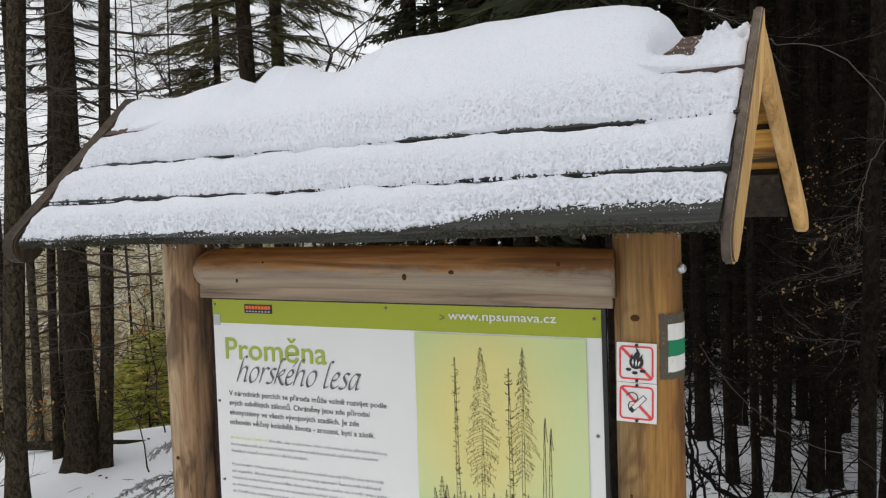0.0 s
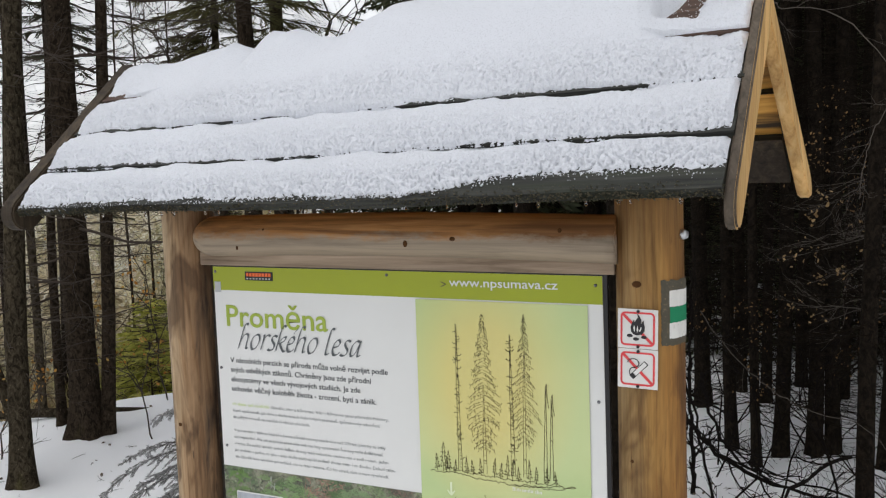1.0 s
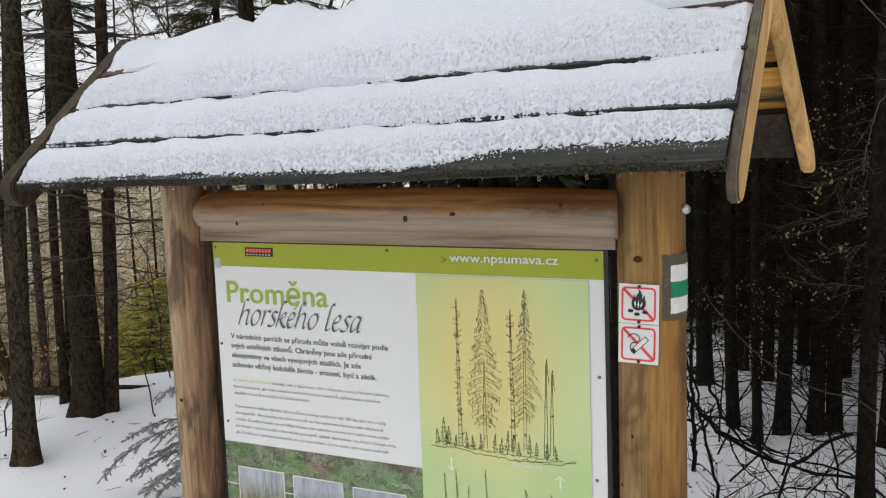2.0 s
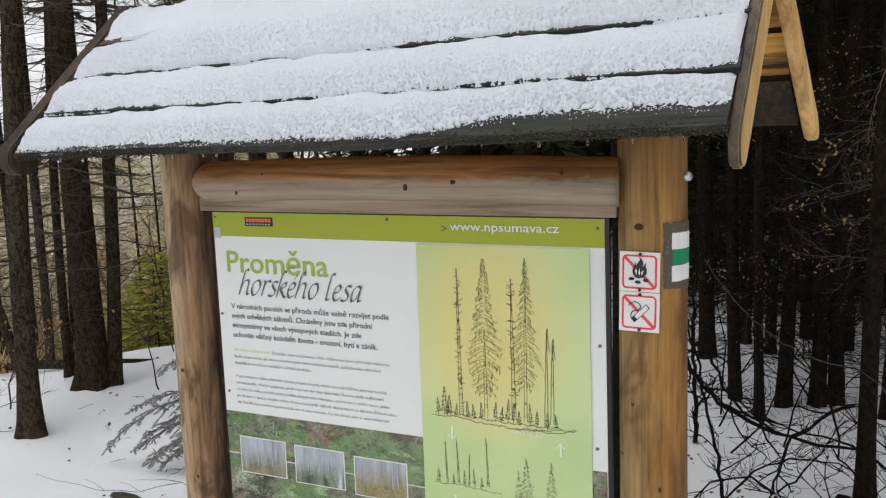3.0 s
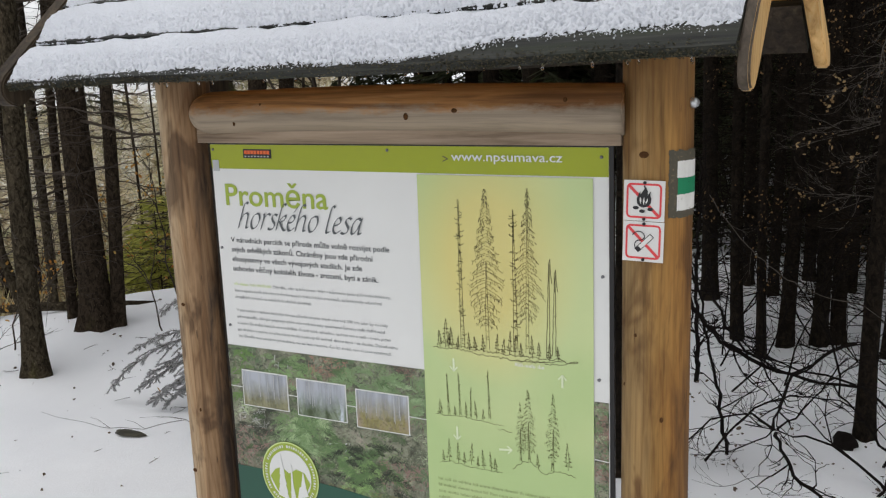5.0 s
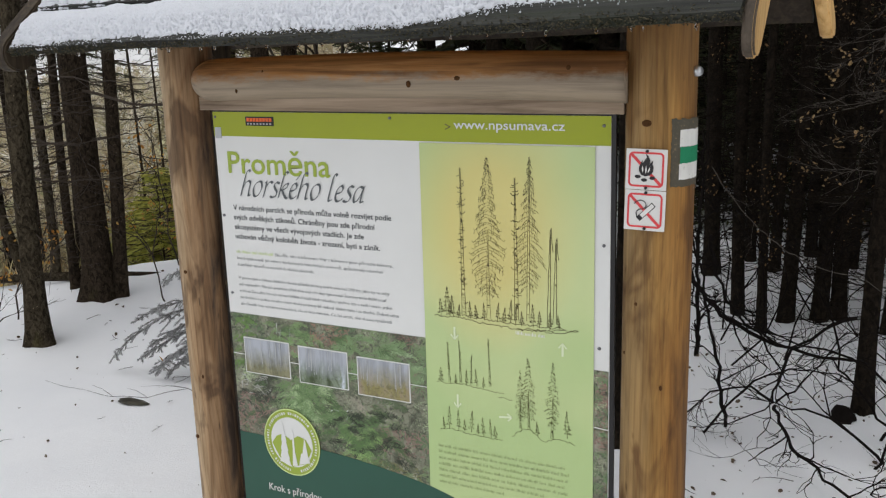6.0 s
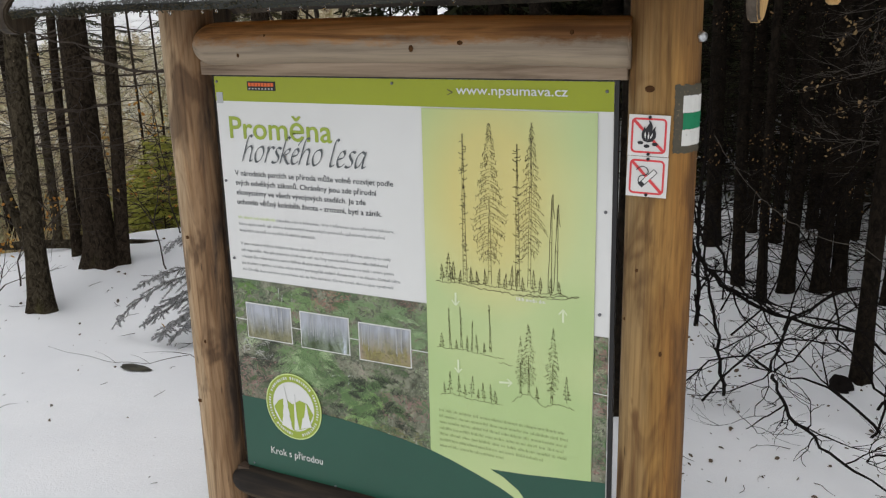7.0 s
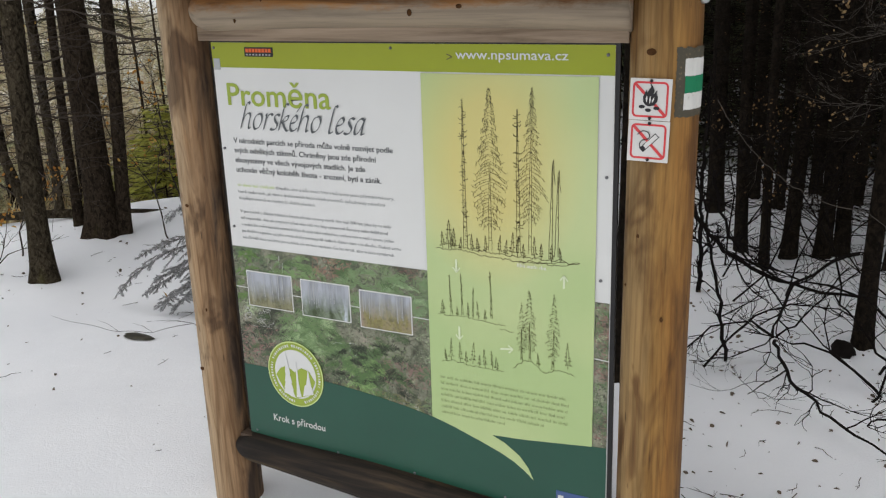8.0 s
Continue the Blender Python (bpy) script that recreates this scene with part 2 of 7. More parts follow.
def bark_material(name, dark, light, moss=None, lichen=6.5):
    m, n, l, b = material(name, 0.95, spec=0.06)
    vec = coords(n, l, (1, 1, 0.6))
    f = noise_node(n, l, vec, 46.0, 5, 0.7, 0.9)
    g = noise_node(n, l, coords(n, l, (1, 1, 0.5)), 5.0, 4, 0.6)
    c = ramp(n, l, f, [(0.40, dark), (0.62, light)])
    patch = tuple(min(1, v * 1.7) for v in light[:3]) + (1,)
    c = blend(n, l, ramp(n, l, g, [(0.6, (0, 0, 0, 1)), (0.72, (0.5, 0.5, 0.5, 1))]), c, moss or patch)
    speck = noise_node(n, l, coords(n, l, (1, 1, 0.6)), 70.0, 3, 0.7)
    c = blend(n, l, ramp(n, l, speck, [(0.66, (0, 0, 0, 1)), (0.74, (0.55, 0.55, 0.55, 1))]), c, tuple(min(1, v * lichen) for v in light[:3]) + (1,))
    l.new(c, b.inputs["Base Color"])
    bump(n, l, b, f, 1.0, 0.03)
    return m


# darker copies of bark and twig: the stand's gloom put into the colour
BARK_SHADED = bark_material("shaded_bark", (0.010, 0.008, 0.006, 1), (0.031, 0.023, 0.016, 1), None, 1.8)
TWIG_SHADED = plain("shaded_twig", (0.012, 0.009, 0.006, 1), 0.95, 0.3, 30, 0.05)
BARK = bark_material("spruce_bark", (0.018, 0.013, 0.009, 1), (0.062, 0.046, 0.031, 1), (0.072, 0.062, 0.026, 1))
BARK_GREEN = bark_material("mossy_bark", (0.022, 0.017, 0.011, 1), (0.092, 0.074, 0.048, 1), (0.15, 0.135, 0.050, 1))
TWIG = plain("dead_twig", (0.044, 0.031, 0.021, 1), 0.8, 0.3, 30)
TWIG_PALE = plain("pale_twig", (0.085, 0.07, 0.056, 1), 0.7, 0.25, 60)
SHRUB_BARK = plain("shrub_bark", (0.010, 0.008, 0.007, 1), 0.9, 0.3, 60, 0.06)


def leaf_material(name, a, c, rough=0.6, sheen=0.15):
    m, n, l, b = material(name, rough, spec=0.25)
    geo = n.new("ShaderNodeNewGeometry")
    col = ramp(n, l, geo.outputs["Random Per Island"], [(0.0, a), (1.0, c)])
    l.new(col, b.inputs["Base Color"])
    thin, mix = n.new("ShaderNodeBsdfTranslucent"), n.new("ShaderNodeMixShader")
    l.new(col, thin.inputs["Color"])
    mix.inputs[0].default_value = 0.4
    l.new(b.outputs[0], mix.inputs[1])
    l.new(thin.outputs[0], mix.inputs[2])
    l.new(mix.outputs[0], n["Material Output"].inputs["Surface"])
    return m


NEEDLES = leaf_material("spruce_needles", (0.070, 0.070, 0.026, 1), (0.17, 0.155, 0.060, 1))
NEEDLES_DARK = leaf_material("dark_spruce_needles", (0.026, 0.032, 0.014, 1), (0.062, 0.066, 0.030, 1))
NEEDLES_YOUNG = leaf_material("young_needles", (0.28, 0.31, 0.055, 1), (0.60, 0.56, 0.14, 1))
NEEDLES_GREY = leaf_material("grey_needles", (0.16, 0.16, 0.15, 1), (0.66, 0.66, 0.67, 1))
DRY_LEAF = leaf_material("dry_leaves", (0.11, 0.060, 0.022, 1), (0.34, 0.20, 0.080, 1))
TWIG_BROWN = plain("brown_twig", (0.015, 0.011, 0.008, 1), 0.9, 0.3, 40, 0.1)
PALE_LEAF = leaf_material("tan_leaves", (0.20, 0.12, 0.05, 1), (0.55, 0.38, 0.18, 1))
ORANGE_LEAF = leaf_material("orange_leaves", (0.40, 0.16, 0.03, 1), (0.60, 0.38, 0.10, 1))


# ---- ground: snow by the board, falling away to a thawed valley ----
def ground_height(x, y):
    s = (x - 1.53) * -0.74 + (y + 1.79) * 0.67
    q = (x - 1.53) * 0.67 + (y + 1.79) * 0.74
    edge = 6.55 + 0.35 * (fbm(q * 0.7, q * 0 + 3.0, 5) - 0.5) + 1.2 * smooth(1.0, 3.2, q)
    over = np.maximum(0, s - edge)
    drop = -np.minimum(0.42 * over, 9.0 + 0.02 * over) * (1 - smooth(2.0, 7.0, q - 0.12 * over))
    z = 0.10 * (fbm(x * 0.45, y * 0.45, 2) - 0.5) + 0.09 * (fbm(x * 1.7, y * 1.7, 7) - 0.5)
    z = z + 0.034 * (fbm(x * 4.5, y * 4.5, 8) - 0.5)
    z = z + 0.09 * np.exp(-(((x + 2.55) / 0.9) ** 2 + ((y - 2.85) / 0.5) ** 2))
    z = z + 0.9 * smooth(6, 40, q) * smooth(2.0, 7.0, q) * fbm(x * 0.05, y * 0.05, 4)
    near = np.exp(-((x - 0.3) ** 2 + (y - 0.4) ** 2) / 6.0)
    return z * (1 - 0.6 * near) + drop - 0.01


def height_at(x, y):
    return float(ground_height(np.array([x], float), np.array([y], float))[0])


def make_ground():
    n = 320
    s = np.linspace(-1, 1, n)
    ax = np.sinh(6.0 * s) / np.sinh(6.0) * 900
    X, Y = np.meshgrid(ax - 0.3, ax + 1.4)
    Z = ground_height(X, Y)
    co = np.stack([X, Y, Z], -1).reshape(-1, 3)
    i = np.arange(n * n).reshape(n, n)
    quads = np.stack([i[:-1, :-1], i[:-1, 1:], i[1:, 1:], i[1:, :-1]], -1).reshape(-1, 4)
    me = bpy.data.meshes.new("ground")
    me.from_pydata(co.tolist(), [], quads.tolist())
    me.polygons.foreach_set("use_smooth", [True] * len(me.polygons))
    m, nd, l, b = material("snowy_ground", 0.7, spec=0.2)
    vec = coords(nd, l)
    fine = noise_node(nd, l, vec, 120.0, 3, 0.7)
    broad = noise_node(nd, l, vec, 1.3, 4, 0.55)
    snow = ramp(nd, l, broad, [(0.3, (0.88, 0.89, 0.91, 1)), (0.65, (0.95, 0.955, 0.965, 1))])
    litter = noise_node(nd, l, vec, 26.0, 3, 0.75)
    snow = blend(nd, l, ramp(nd, l, litter, [(0.735, (0, 0, 0, 1)), (0.76, (0.8, 0.8, 0.8, 1))]), snow, (0.18, 0.14, 0.10, 1))
    field_noise = noise_node(nd, l, vec, 0.35, 5, 0.65)
    field = ramp(nd, l, field_noise, [(0.32, (0.20, 0.19, 0.10, 1)), (0.45, (0.32, 0.28, 0.20, 1)), (0.56, (0.42, 0.42, 0.33, 1)), (0.70, (0.60, 0.59, 0.57, 1))])
    sep = nd.new("ShaderNodeSeparateXYZ")
    l.new(vec, sep.inputs[0])
    mapr = nd.new("ShaderNodeMapRange")
    mapr.inputs["From Min"].default_value, mapr.inputs["From Max"].default_value = -0.25, -0.9
    l.new(sep.outputs["Z"], mapr.inputs["Value"])
    l.new(blend(nd, l, mapr.outputs["Result"], snow, field), b.inputs["Base Color"])
    rolls = noise_node(nd, l, coords(nd, l, (1.0, 0.7, 1.0)), 4.0, 3, 0.5, 0.3)
    relief = nd.new("ShaderNodeMath")
    relief.operation = "MULTIPLY_ADD"
    relief.inputs[1].default_value = 3.0
    l.new(rolls, relief.inputs[0])
    l.new(fine, relief.inputs[2])
    bump(nd, l, b, relief.outputs[0], 0.30, 0.009)
    me.materials.append(m)
    return tagged(new("ground", me), "snow-covered ground with scattered litter, thawed meadow further down", "ground", kind="structure")


make_ground()

# ---- the roofed notice board ----
kiosk = thing("notice_board_shelter", "roofed log shelter of a forest notice board in snow", "shelter", (0.52, 0.03, 0.0))


def in_kiosk(name, data, mat, label="", parent=None):
    ob = part(name, data, mat, parent or kiosk, label)
    if parent is None:
        ob.location = (-0.52, -0.03, 0.0)
    return ob


def log(pts, radii, seg=28, seed=1, wobble=0.02):
    """A peeled log with slightly uneven girth."""
    b, rng = Buf(), random.Random(seed)
    pts = [Vector(p) for p in pts]
    way = (pts[-1] - pts[0]).normalized()
    side = way.orthogonal().normalized()
    other = way.cross(side)
    ph = [rng.uniform(0, 6.28) for _ in range(4)]
    for i, p in enumerate(pts):
        t = i / len(pts)
        for k in range(seg):
            a = 2 * math.pi * k / seg
            r = radii[i] * (1 + wobble * math.sin(2 * a + ph[0] + 3 * t) + wobble * 0.5 * math.sin(5 * a + ph[1] + 9 * t))
            b.v.append(tuple(p + (side * math.cos(a) + other * math.sin(a)) * r))
    for i in range(len(pts) - 1):
        for k in range(seg):
            a, c = i * seg + k, i * seg + (k + 1) % seg
            b.f.append((a, c, c + seg, a + seg))
    b.f.append(tuple(reversed(range(seg))))
    b.f.append(tuple((len(pts) - 1) * seg + k for k in range(seg)))
    return b


def post(x0, x1, seed, r0=0.0755):
    zs = [-0.3 + 2.08 * i / 40 for i in range(41)]
    return log([(x0 + (x1 - x0) * (z + 0.3) / 2.1, 0.033, z) for z in zs], [r0 - 0.001 * z for z in zs], seed=seed, wobble=0.012)


def knot(x, z, y, r):
    """A dark knot, a shallow plug set in the timber."""
    bm = bmesh.new()
    bmesh.ops.create_uvsphere(bm, u_segments=10, v_segments=6, radius=r)
    bmesh.ops.scale(bm, vec=(1.0 + 0.5 * math.sin(90 * x), 0.3, 1.0), verts=bm.verts)
    bmesh.ops.translate(bm, vec=(x, y, z), verts=bm.verts)
    return bm


KNOT = plain("knot", lin(80, 55, 34), 0.95, 0.3, 90, 0.05)
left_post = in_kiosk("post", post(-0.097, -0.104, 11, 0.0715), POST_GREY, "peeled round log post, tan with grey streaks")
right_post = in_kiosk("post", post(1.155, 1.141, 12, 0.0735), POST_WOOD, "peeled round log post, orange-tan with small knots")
for x, z, r in ((-0.085, 0.64, 0.006), (-0.11, 0.94, 0.005), (-0.13, 0.45, 0.006)):
    part("knot", knot(x, z, 0.033 - math.sqrt(0.0715 ** 2 - (x + 0.100) ** 2), r), KNOT, left_post)
for x, z, r in ((1.132, 1.36, 0.007), (1.176, 0.80, 0.006), (1.118, 0.98, 0.004), (1.09, 0.86, 0.004)):
    part("knot", knot(x, z, 0.033 - math.sqrt(0.0745 ** 2 - (x - 1.151) ** 2), r), KNOT, right_post)


def cross_log(z, r, x0, x1, seed, y=0.008, tilt=0.0, thin=1.0):
    pts, rad = [], []
    for i in range(60):
        x = x0 + (x1 - x0) * (i / 59) ** 1.5
        k = min(1.0, max(0.0, (x0 + 0.075 - x) / 0.078))
        pts.append((x, y, z + 0.008 * math.sin(3 * x) + tilt * x))
        rad.append(r * (thin + (1 - thin) * min(1.0, (x - x0) / 0.45)) * math.sqrt(max(0.02, 1 - k ** 2.2)))
    return log(pts, rad, 30, seed, 0.012)


top_log = in_kiosk("top_beam", cross_log(1.449, 0.054, -0.052, 1.085, 3), BEAM_WOOD, "rounded log beam, orange above and grey below")
for x, z, r in ((0.60, 1.44, 0.008), (0.72, 1.452, 0.005), (0.115, 1.425, 0.006), (0.20, 1.47, 0.005), (0.97, 1.47, 0.007)):
    part("knot", knot(x, z, 0.008 - math.sqrt(0.0545 ** 2 - (z - 1.449) ** 2), r), KNOT, top_log)
in_kiosk("bottom_beam", cross_log(0.212, 0.057, -0.052, 1.10, 4, -0.002, -0.052, 0.74), DARK_LOG, "dark wet log beam")
in_kiosk("upper_rail", block(-0.035, 1.078, -0.008, 0.03, 1.374, 1.408, 0.002), STRIP_WOOD, "pale planed wooden rail")
rail = in_kiosk("lower_rail", block(-0.03, 1.07, -0.016, 0.03, 0.230, 0.2485, 0.003), wood("worn_rail", lin(60, 50, 42), lin(116, 100, 86), lin(150, 134, 118), "x", 40.0, (lin(52, 42, 34), 5.0, 0.48, 0.58), knots=False), "worn grey wooden rail")
for v in rail.data.vertices:
    v.co.z += 0.0055 - 0.0325 * v.co.x
in_kiosk("back_board", block(-0.02, 1.052, 0.013, 0.03, 0.25, 1.376, 0.002), DARK_LOG, "dark backing board")

# roof: two slopes of overlapping boards
EAVE_L, EAVE_R = Vector((-0.345, -0.285, 1.522)), Vector((1.338, -0.262, 1.545))
RIDGE_L, RIDGE_R = Vector((-0.335, 0.10, 1.898)), Vector((1.362, 0.10, 1.945))
REAR_L, REAR_R = Vector((-0.325, 0.485, 1.522)), Vector((1.40, 0.462, 1.545))
TOP, FOOT = 0.008, 0.032


def on_slope(u, v, rear=False):
    a, b = (REAR_L, REAR_R) if rear else (EAVE_L, EAVE_R)
    return (a + (b - a) * u) * (1 - v) + (RIDGE_L + (RIDGE_R - RIDGE_L) * u) * v


N_FRONT = (EAVE_R - EAVE_L).cross(RIDGE_L - EAVE_L).normalized()
N_REAR = (RIDGE_L - REAR_L).cross(REAR_R - REAR_L).normalized()
ROWS = (0.0, 0.25, 0.5, 0.745, 1.0)


def roof_board(k, rear):
    b, n = Buf(), (N_REAR if rear else N_FRONT)
    rng = random.Random(40 + k + 10 * rear)
    thick, steps = 0.022, 24
    v0, v1 = ROWS[k] - 0.012, min(ROWS[k + 1] + 0.04, 1.0)
    ends = (rng.uniform(0, 0.004), 1 - rng.uniform(0, 0.004))
    for i in range(steps + 1):
        u = ends[0] + (ends[1] - ends[0]) * i / steps
        w = 0.0022 * math.sin(7 * u + k) + rng.uniform(-0.0008, 0.0008)
        dv = 0.006 * math.sin(9 * u + 2 * k) + rng.uniform(-0.002, 0.002)
        lo, hi = on_slope(u, v0 + dv, rear), on_slope(u, v1, rear)
        for p, lift in ((lo, FOOT + w), (hi, TOP + w), (hi, TOP + w - thick), (lo, FOOT + w - thick)):
            b.v.append(tuple(p + n * lift))
    for i in range(steps):
        for j in range(4):
            a, c = 4 * i + j, 4 * i + (j + 1) % 4
            b.f.append((a, a + 4, c + 4, c) if not rear else (a, c, c + 4, a + 4))
    b.f.append((0, 1, 2, 3) if not rear else (3, 2, 1, 0))
    e = 4 * steps
    b.f.append((e + 3, e + 2, e + 1, e) if not rear else (e, e + 1, e + 2, e + 3))
    me = b.mesh("roof_board", False)
    me.materials.append(RIDGE_WOOD if k == 3 else ROOF_WOOD)
    me.materials.append(SOFFIT_WOOD)
    me.materials.append(BARGE_DARK)
    for f in me.polygons:
        if f.normal.dot(n) < -0.8 and (rear or k > 0):
            f.material_index = 1 if k > 0 else 2
    bm = bmesh.new()
    bm.from_mesh(me)
    bmesh.ops.recalc_face_normals(bm, faces=bm.faces)
    bm.to_mesh(me)
    bm.free()
    return me


for rear in (False, True):
    for k in range(4):
        in_kiosk("roof_board", roof_board(k, rear), ROOF_WOOD, "dark grey weathered roof board")


def barge(tip, apex, width, x_tip, x_apex, thick, face=None):
    """A gable board with a rounded foot: (y, z) from tip to apex, its x drifting along it."""
    d = Vector((apex[0] - tip[0], apex[1] - tip[1]))
    length = d.length
    d = d / length
    n = Vector((-d.y, d.x)) if d.x > 0 else Vector((d.y, -d.x))
    if n.y < 0:
        n = -n
    outline = []
    for i in range(9):
        a = math.pi / 2 + math.pi * i / 8
        outline.append((width / 2 + width / 2 * math.cos(a), width / 2 * math.sin(a)))
    rest = [(s, -width / 2) for s in (length * 0.25, length * 0.5, length * 0.75)]
    outline += rest + [(length, -width / 2), (length + abs(d.x / d.y) * width * 0.5, width / 2)] + [(s, width / 2) for s, _ in reversed(rest)]
    bm = bmesh.new()
    rows = []
    for side in (0, 1):
        row = []
        for s, w in outline:
            x = x_tip + (x_apex - x_tip) * s / length + side * thick
            row.append(bm.verts.new((x, tip[0] + d.x * s + n.x * w, tip[1] + d.y * s + n.y * w)))
        rows.append(row)
    bm.faces.new(list(reversed(rows[0])))
    bm.faces.new(rows[1])
    m = len(outline)
    for i in range(m):
        bm.faces.new((rows[0][i], rows[0][(i + 1) % m], rows[1][(i + 1) % m], rows[1][i]))
    bmesh.ops.recalc_face_normals(bm, faces=bm.faces)
    bmesh.ops.bevel(bm, geom=[e for e in bm.edges if e.calc_face_angle(0) > 1.2], offset=0.004, segments=2, affect="EDGES")
    me = bpy.data.meshes.new("barge_board")
    bm.to_mesh(me)
    bm.free()
    me.materials.append(face or BARGE_WOOD)
    me.materials.append(BARGE_DARK if face else BARGE_GREY)
    for f in me.polygons:
        if abs(f.normal.x) < 0.975 and (f.normal.z > 0.1 or (f.normal.y < -0.2 and tip[0] < 0)):
            f.material_index = 1
    return me


in_kiosk("barge_board", barge((-0.253, 1.499), (0.085, 1.925), 0.106, 1.332, 1.358, 0.021), BARGE_WOOD, "tan gable board with a grey upper edge")
in_kiosk("barge_board", barge((0.46, 1.522), (0.125, 1.930), 0.076, 1.420, 1.350, 0.028), BARGE_WOOD, "tan gable board")
for front in (True, False):
    in_kiosk("barge_board", barge((-0.302, 1.500), (0.088, 1.872), 0.086, -0.402, -0.366, 0.046, BARGE_DARK) if front else barge((0.485, 1.487), (0.112, 1.855), 0.088, -0.355, -0.352, 0.030, BARGE_DARK),
             BARGE_GREY, "dark weathered gable board")

def eave_moss():
    """Small cushions of moss and grit along the wet lower edge of the roof."""
    rng, b = random.Random(91), Buf()
    for _ in range(4200):
        u = rng.random() ** 1.15
        t = rng.random() ** 5
        p = on_slope(u, -0.014 + rng.uniform(-0.005, 0.005) + 0.045 * t) + N_FRONT * (FOOT - (0.022 * rng.random() if t < 0.25 else 0.0) - 0.05 * 0.024 * t)
        r = rng.uniform(0.0009, 0.0030) * (1 - 0.5 * t)
        base = len(b.v)
        for d in ((1, 0, 0), (0, 1, 0), (-1, 0, 0), (0, -1, 0), (0, 0, 0.7), (0, 0, -0.7)):
            b.v.append(tuple(p + Vector(d) * r * rng.uniform(0.6, 1.5)))
        for f in ((0, 1, 4), (1, 2, 4), (2, 3, 4), (3, 0, 4), (1, 0, 5), (2, 1, 5), (3, 2, 5), (0, 3, 5)):
            b.f.append(tuple(base + q for q in f))
    return b.mesh("moss_growth")


tagged(in_kiosk("moss_growth", eave_moss(), leaf_material("eave_moss", (0.040, 0.040, 0.024, 1), (0.15, 0.13, 0.085, 1), 0.9), "dark moss and grit along the eave"), kind="stuff")


def water(name):
    m, n, l, b = material(name, 0.03, spec=0.5)
    b.inputs["Transmission Weight"].default_value, b.inputs["IOR"].default_value = 1.0, 1.33
    return m


WATER = water("melt_water")
rng = random.Random(92)
for i in range(26):
    u = 0.03 + 0.94 * (i + rng.uniform(0.1, 0.9)) / 26
    p, k, b = on_slope(u, -0.014) + N_FRONT * (FOOT - 0.022), rng.uniform(0.7, 1.35), Buf()
    b.tube([p + Vector((0, 0, q * k)) for q in (0.002, -0.001, -0.004, -0.0062, -0.0072)], [q * k for q in (0.0016, 0.0020, 0.0026, 0.0018, 0.0004)], 8)
    in_kiosk("water_drop", b, WATER, "clear hanging drop of melt water")

bolt = Buf()
bolt.tube([(1.208, 0.03, 1.459), (1.216, 0.018, 1.459), (1.223, 0.012, 1.459)], [0.006, 0.011, 0.009], 12)
in_kiosk("bolt", bolt, plain("zinc", (0.50, 0.51, 0.52, 1), 0.42, 0.2, 60, metal=0.9), "bright zinc bolt head")

# ---- snow on the roof ----
CREST = ((-0.02, -0.014), (0.08, -0.012), (0.126, 0.005), (0.195, 0.016), (0.218, 0.027), (0.24, 0.013), (0.265, 0.0), (0.273, 0.019), (0.295, 0.040), (0.316, 0.030),
         (0.337, 0.033), (0.357, 0.021), (0.377, 0.006), (0.407, 0.001), (0.427, 0.011), (0.457, 0.035), (0.486, 0.048), (0.504, 0.060), (0.542, 0.063), (0.577, 0.066),
         (0.646, 0.070), (0.76, 0.071), (0.836, 0.065), (0.872, 0.051), (0.889, 0.034), (0.91, 0.006), (0.94, -0.02), (1.02, -0.02))
roof_snow = thing("roof_snow", "granular melting snow lying on the boards of the shelter roof", "snow", (0.52, 0.03, 1.6))


def cells(x, y, seed):
    """Rounded grains with creases between them, 0..1."""
    ix, iy = np.floor(x), np.floor(y)
    best = np.full(x.shape, 9.0)
    for dx in (-1, 0, 1):
        for dy in (-1, 0, 1):
            px = ix + dx + 0.5 + 0.9 * (hashed(ix + dx, iy + dy, seed) - 0.5)
            py = iy + dy + 0.5 + 0.9 * (hashed(ix + dx, iy + dy, seed + 3.7) - 0.5)
            best = np.minimum(best, (x - px) ** 2 + (y - py) ** 2)
    return np.clip(1 - best, 0, 1)


def grain(x, y, seed):
    """Granular relief of old snow, in metres."""
    u, w = x + 0.005 * (vnoise(x * 90, y * 90, seed + 8) - 0.5), y + 0.005 * (vnoise(x * 90, y * 90, seed + 9) - 0.5)
    fine = 0.0017 * (0.3 + 1.3 * vnoise(x * 20, y * 20, seed + 7)) * (cells(u * 155, w * 155, seed) - 0.75) + 0.0036 * (vnoise(x * 300, y * 300, seed + 1) - 0.5)
    return fine + 0.0016 * (cells(u * 70, w * 70, seed + 3) - 0.75) + 0.0085 * (fbm(x * 30, y * 30, seed + 5, 3) - 0.5) + 0.015 * (fbm(x * 11, y * 11, seed + 6, 2) - 0.5)


def sheet(name, P, keep):
    """A mesh from a grid of points; only quads with a kept corner are built."""
    nu, nv = P.shape[:2]
    i = np.arange(nu * nv).reshape(nu, nv)
    q = np.stack([i[:-1, :-1], i[1:, :-1], i[1:, 1:], i[:-1, 1:]], -1).reshape(-1, 4)
    q = q[keep.reshape(-1)[q].any(axis=1)]
    used, back = np.unique(q, return_inverse=True)
    me = bpy.data.meshes.new(name)
    me.from_pydata(P.reshape(-1, 3)[used].tolist(), [], back.reshape(-1, 4).tolist())
    me.polygons.foreach_set("use_smooth", [True] * len(me.polygons))
    me.materials.append(ROOF_SNOW)
    return me


def put_snow(name, me, label=""):
    ob = part(name, me, ROOF_SNOW, roof_snow, label)
    ob.location = (-0.52, -0.03, -1.6)
    return ob


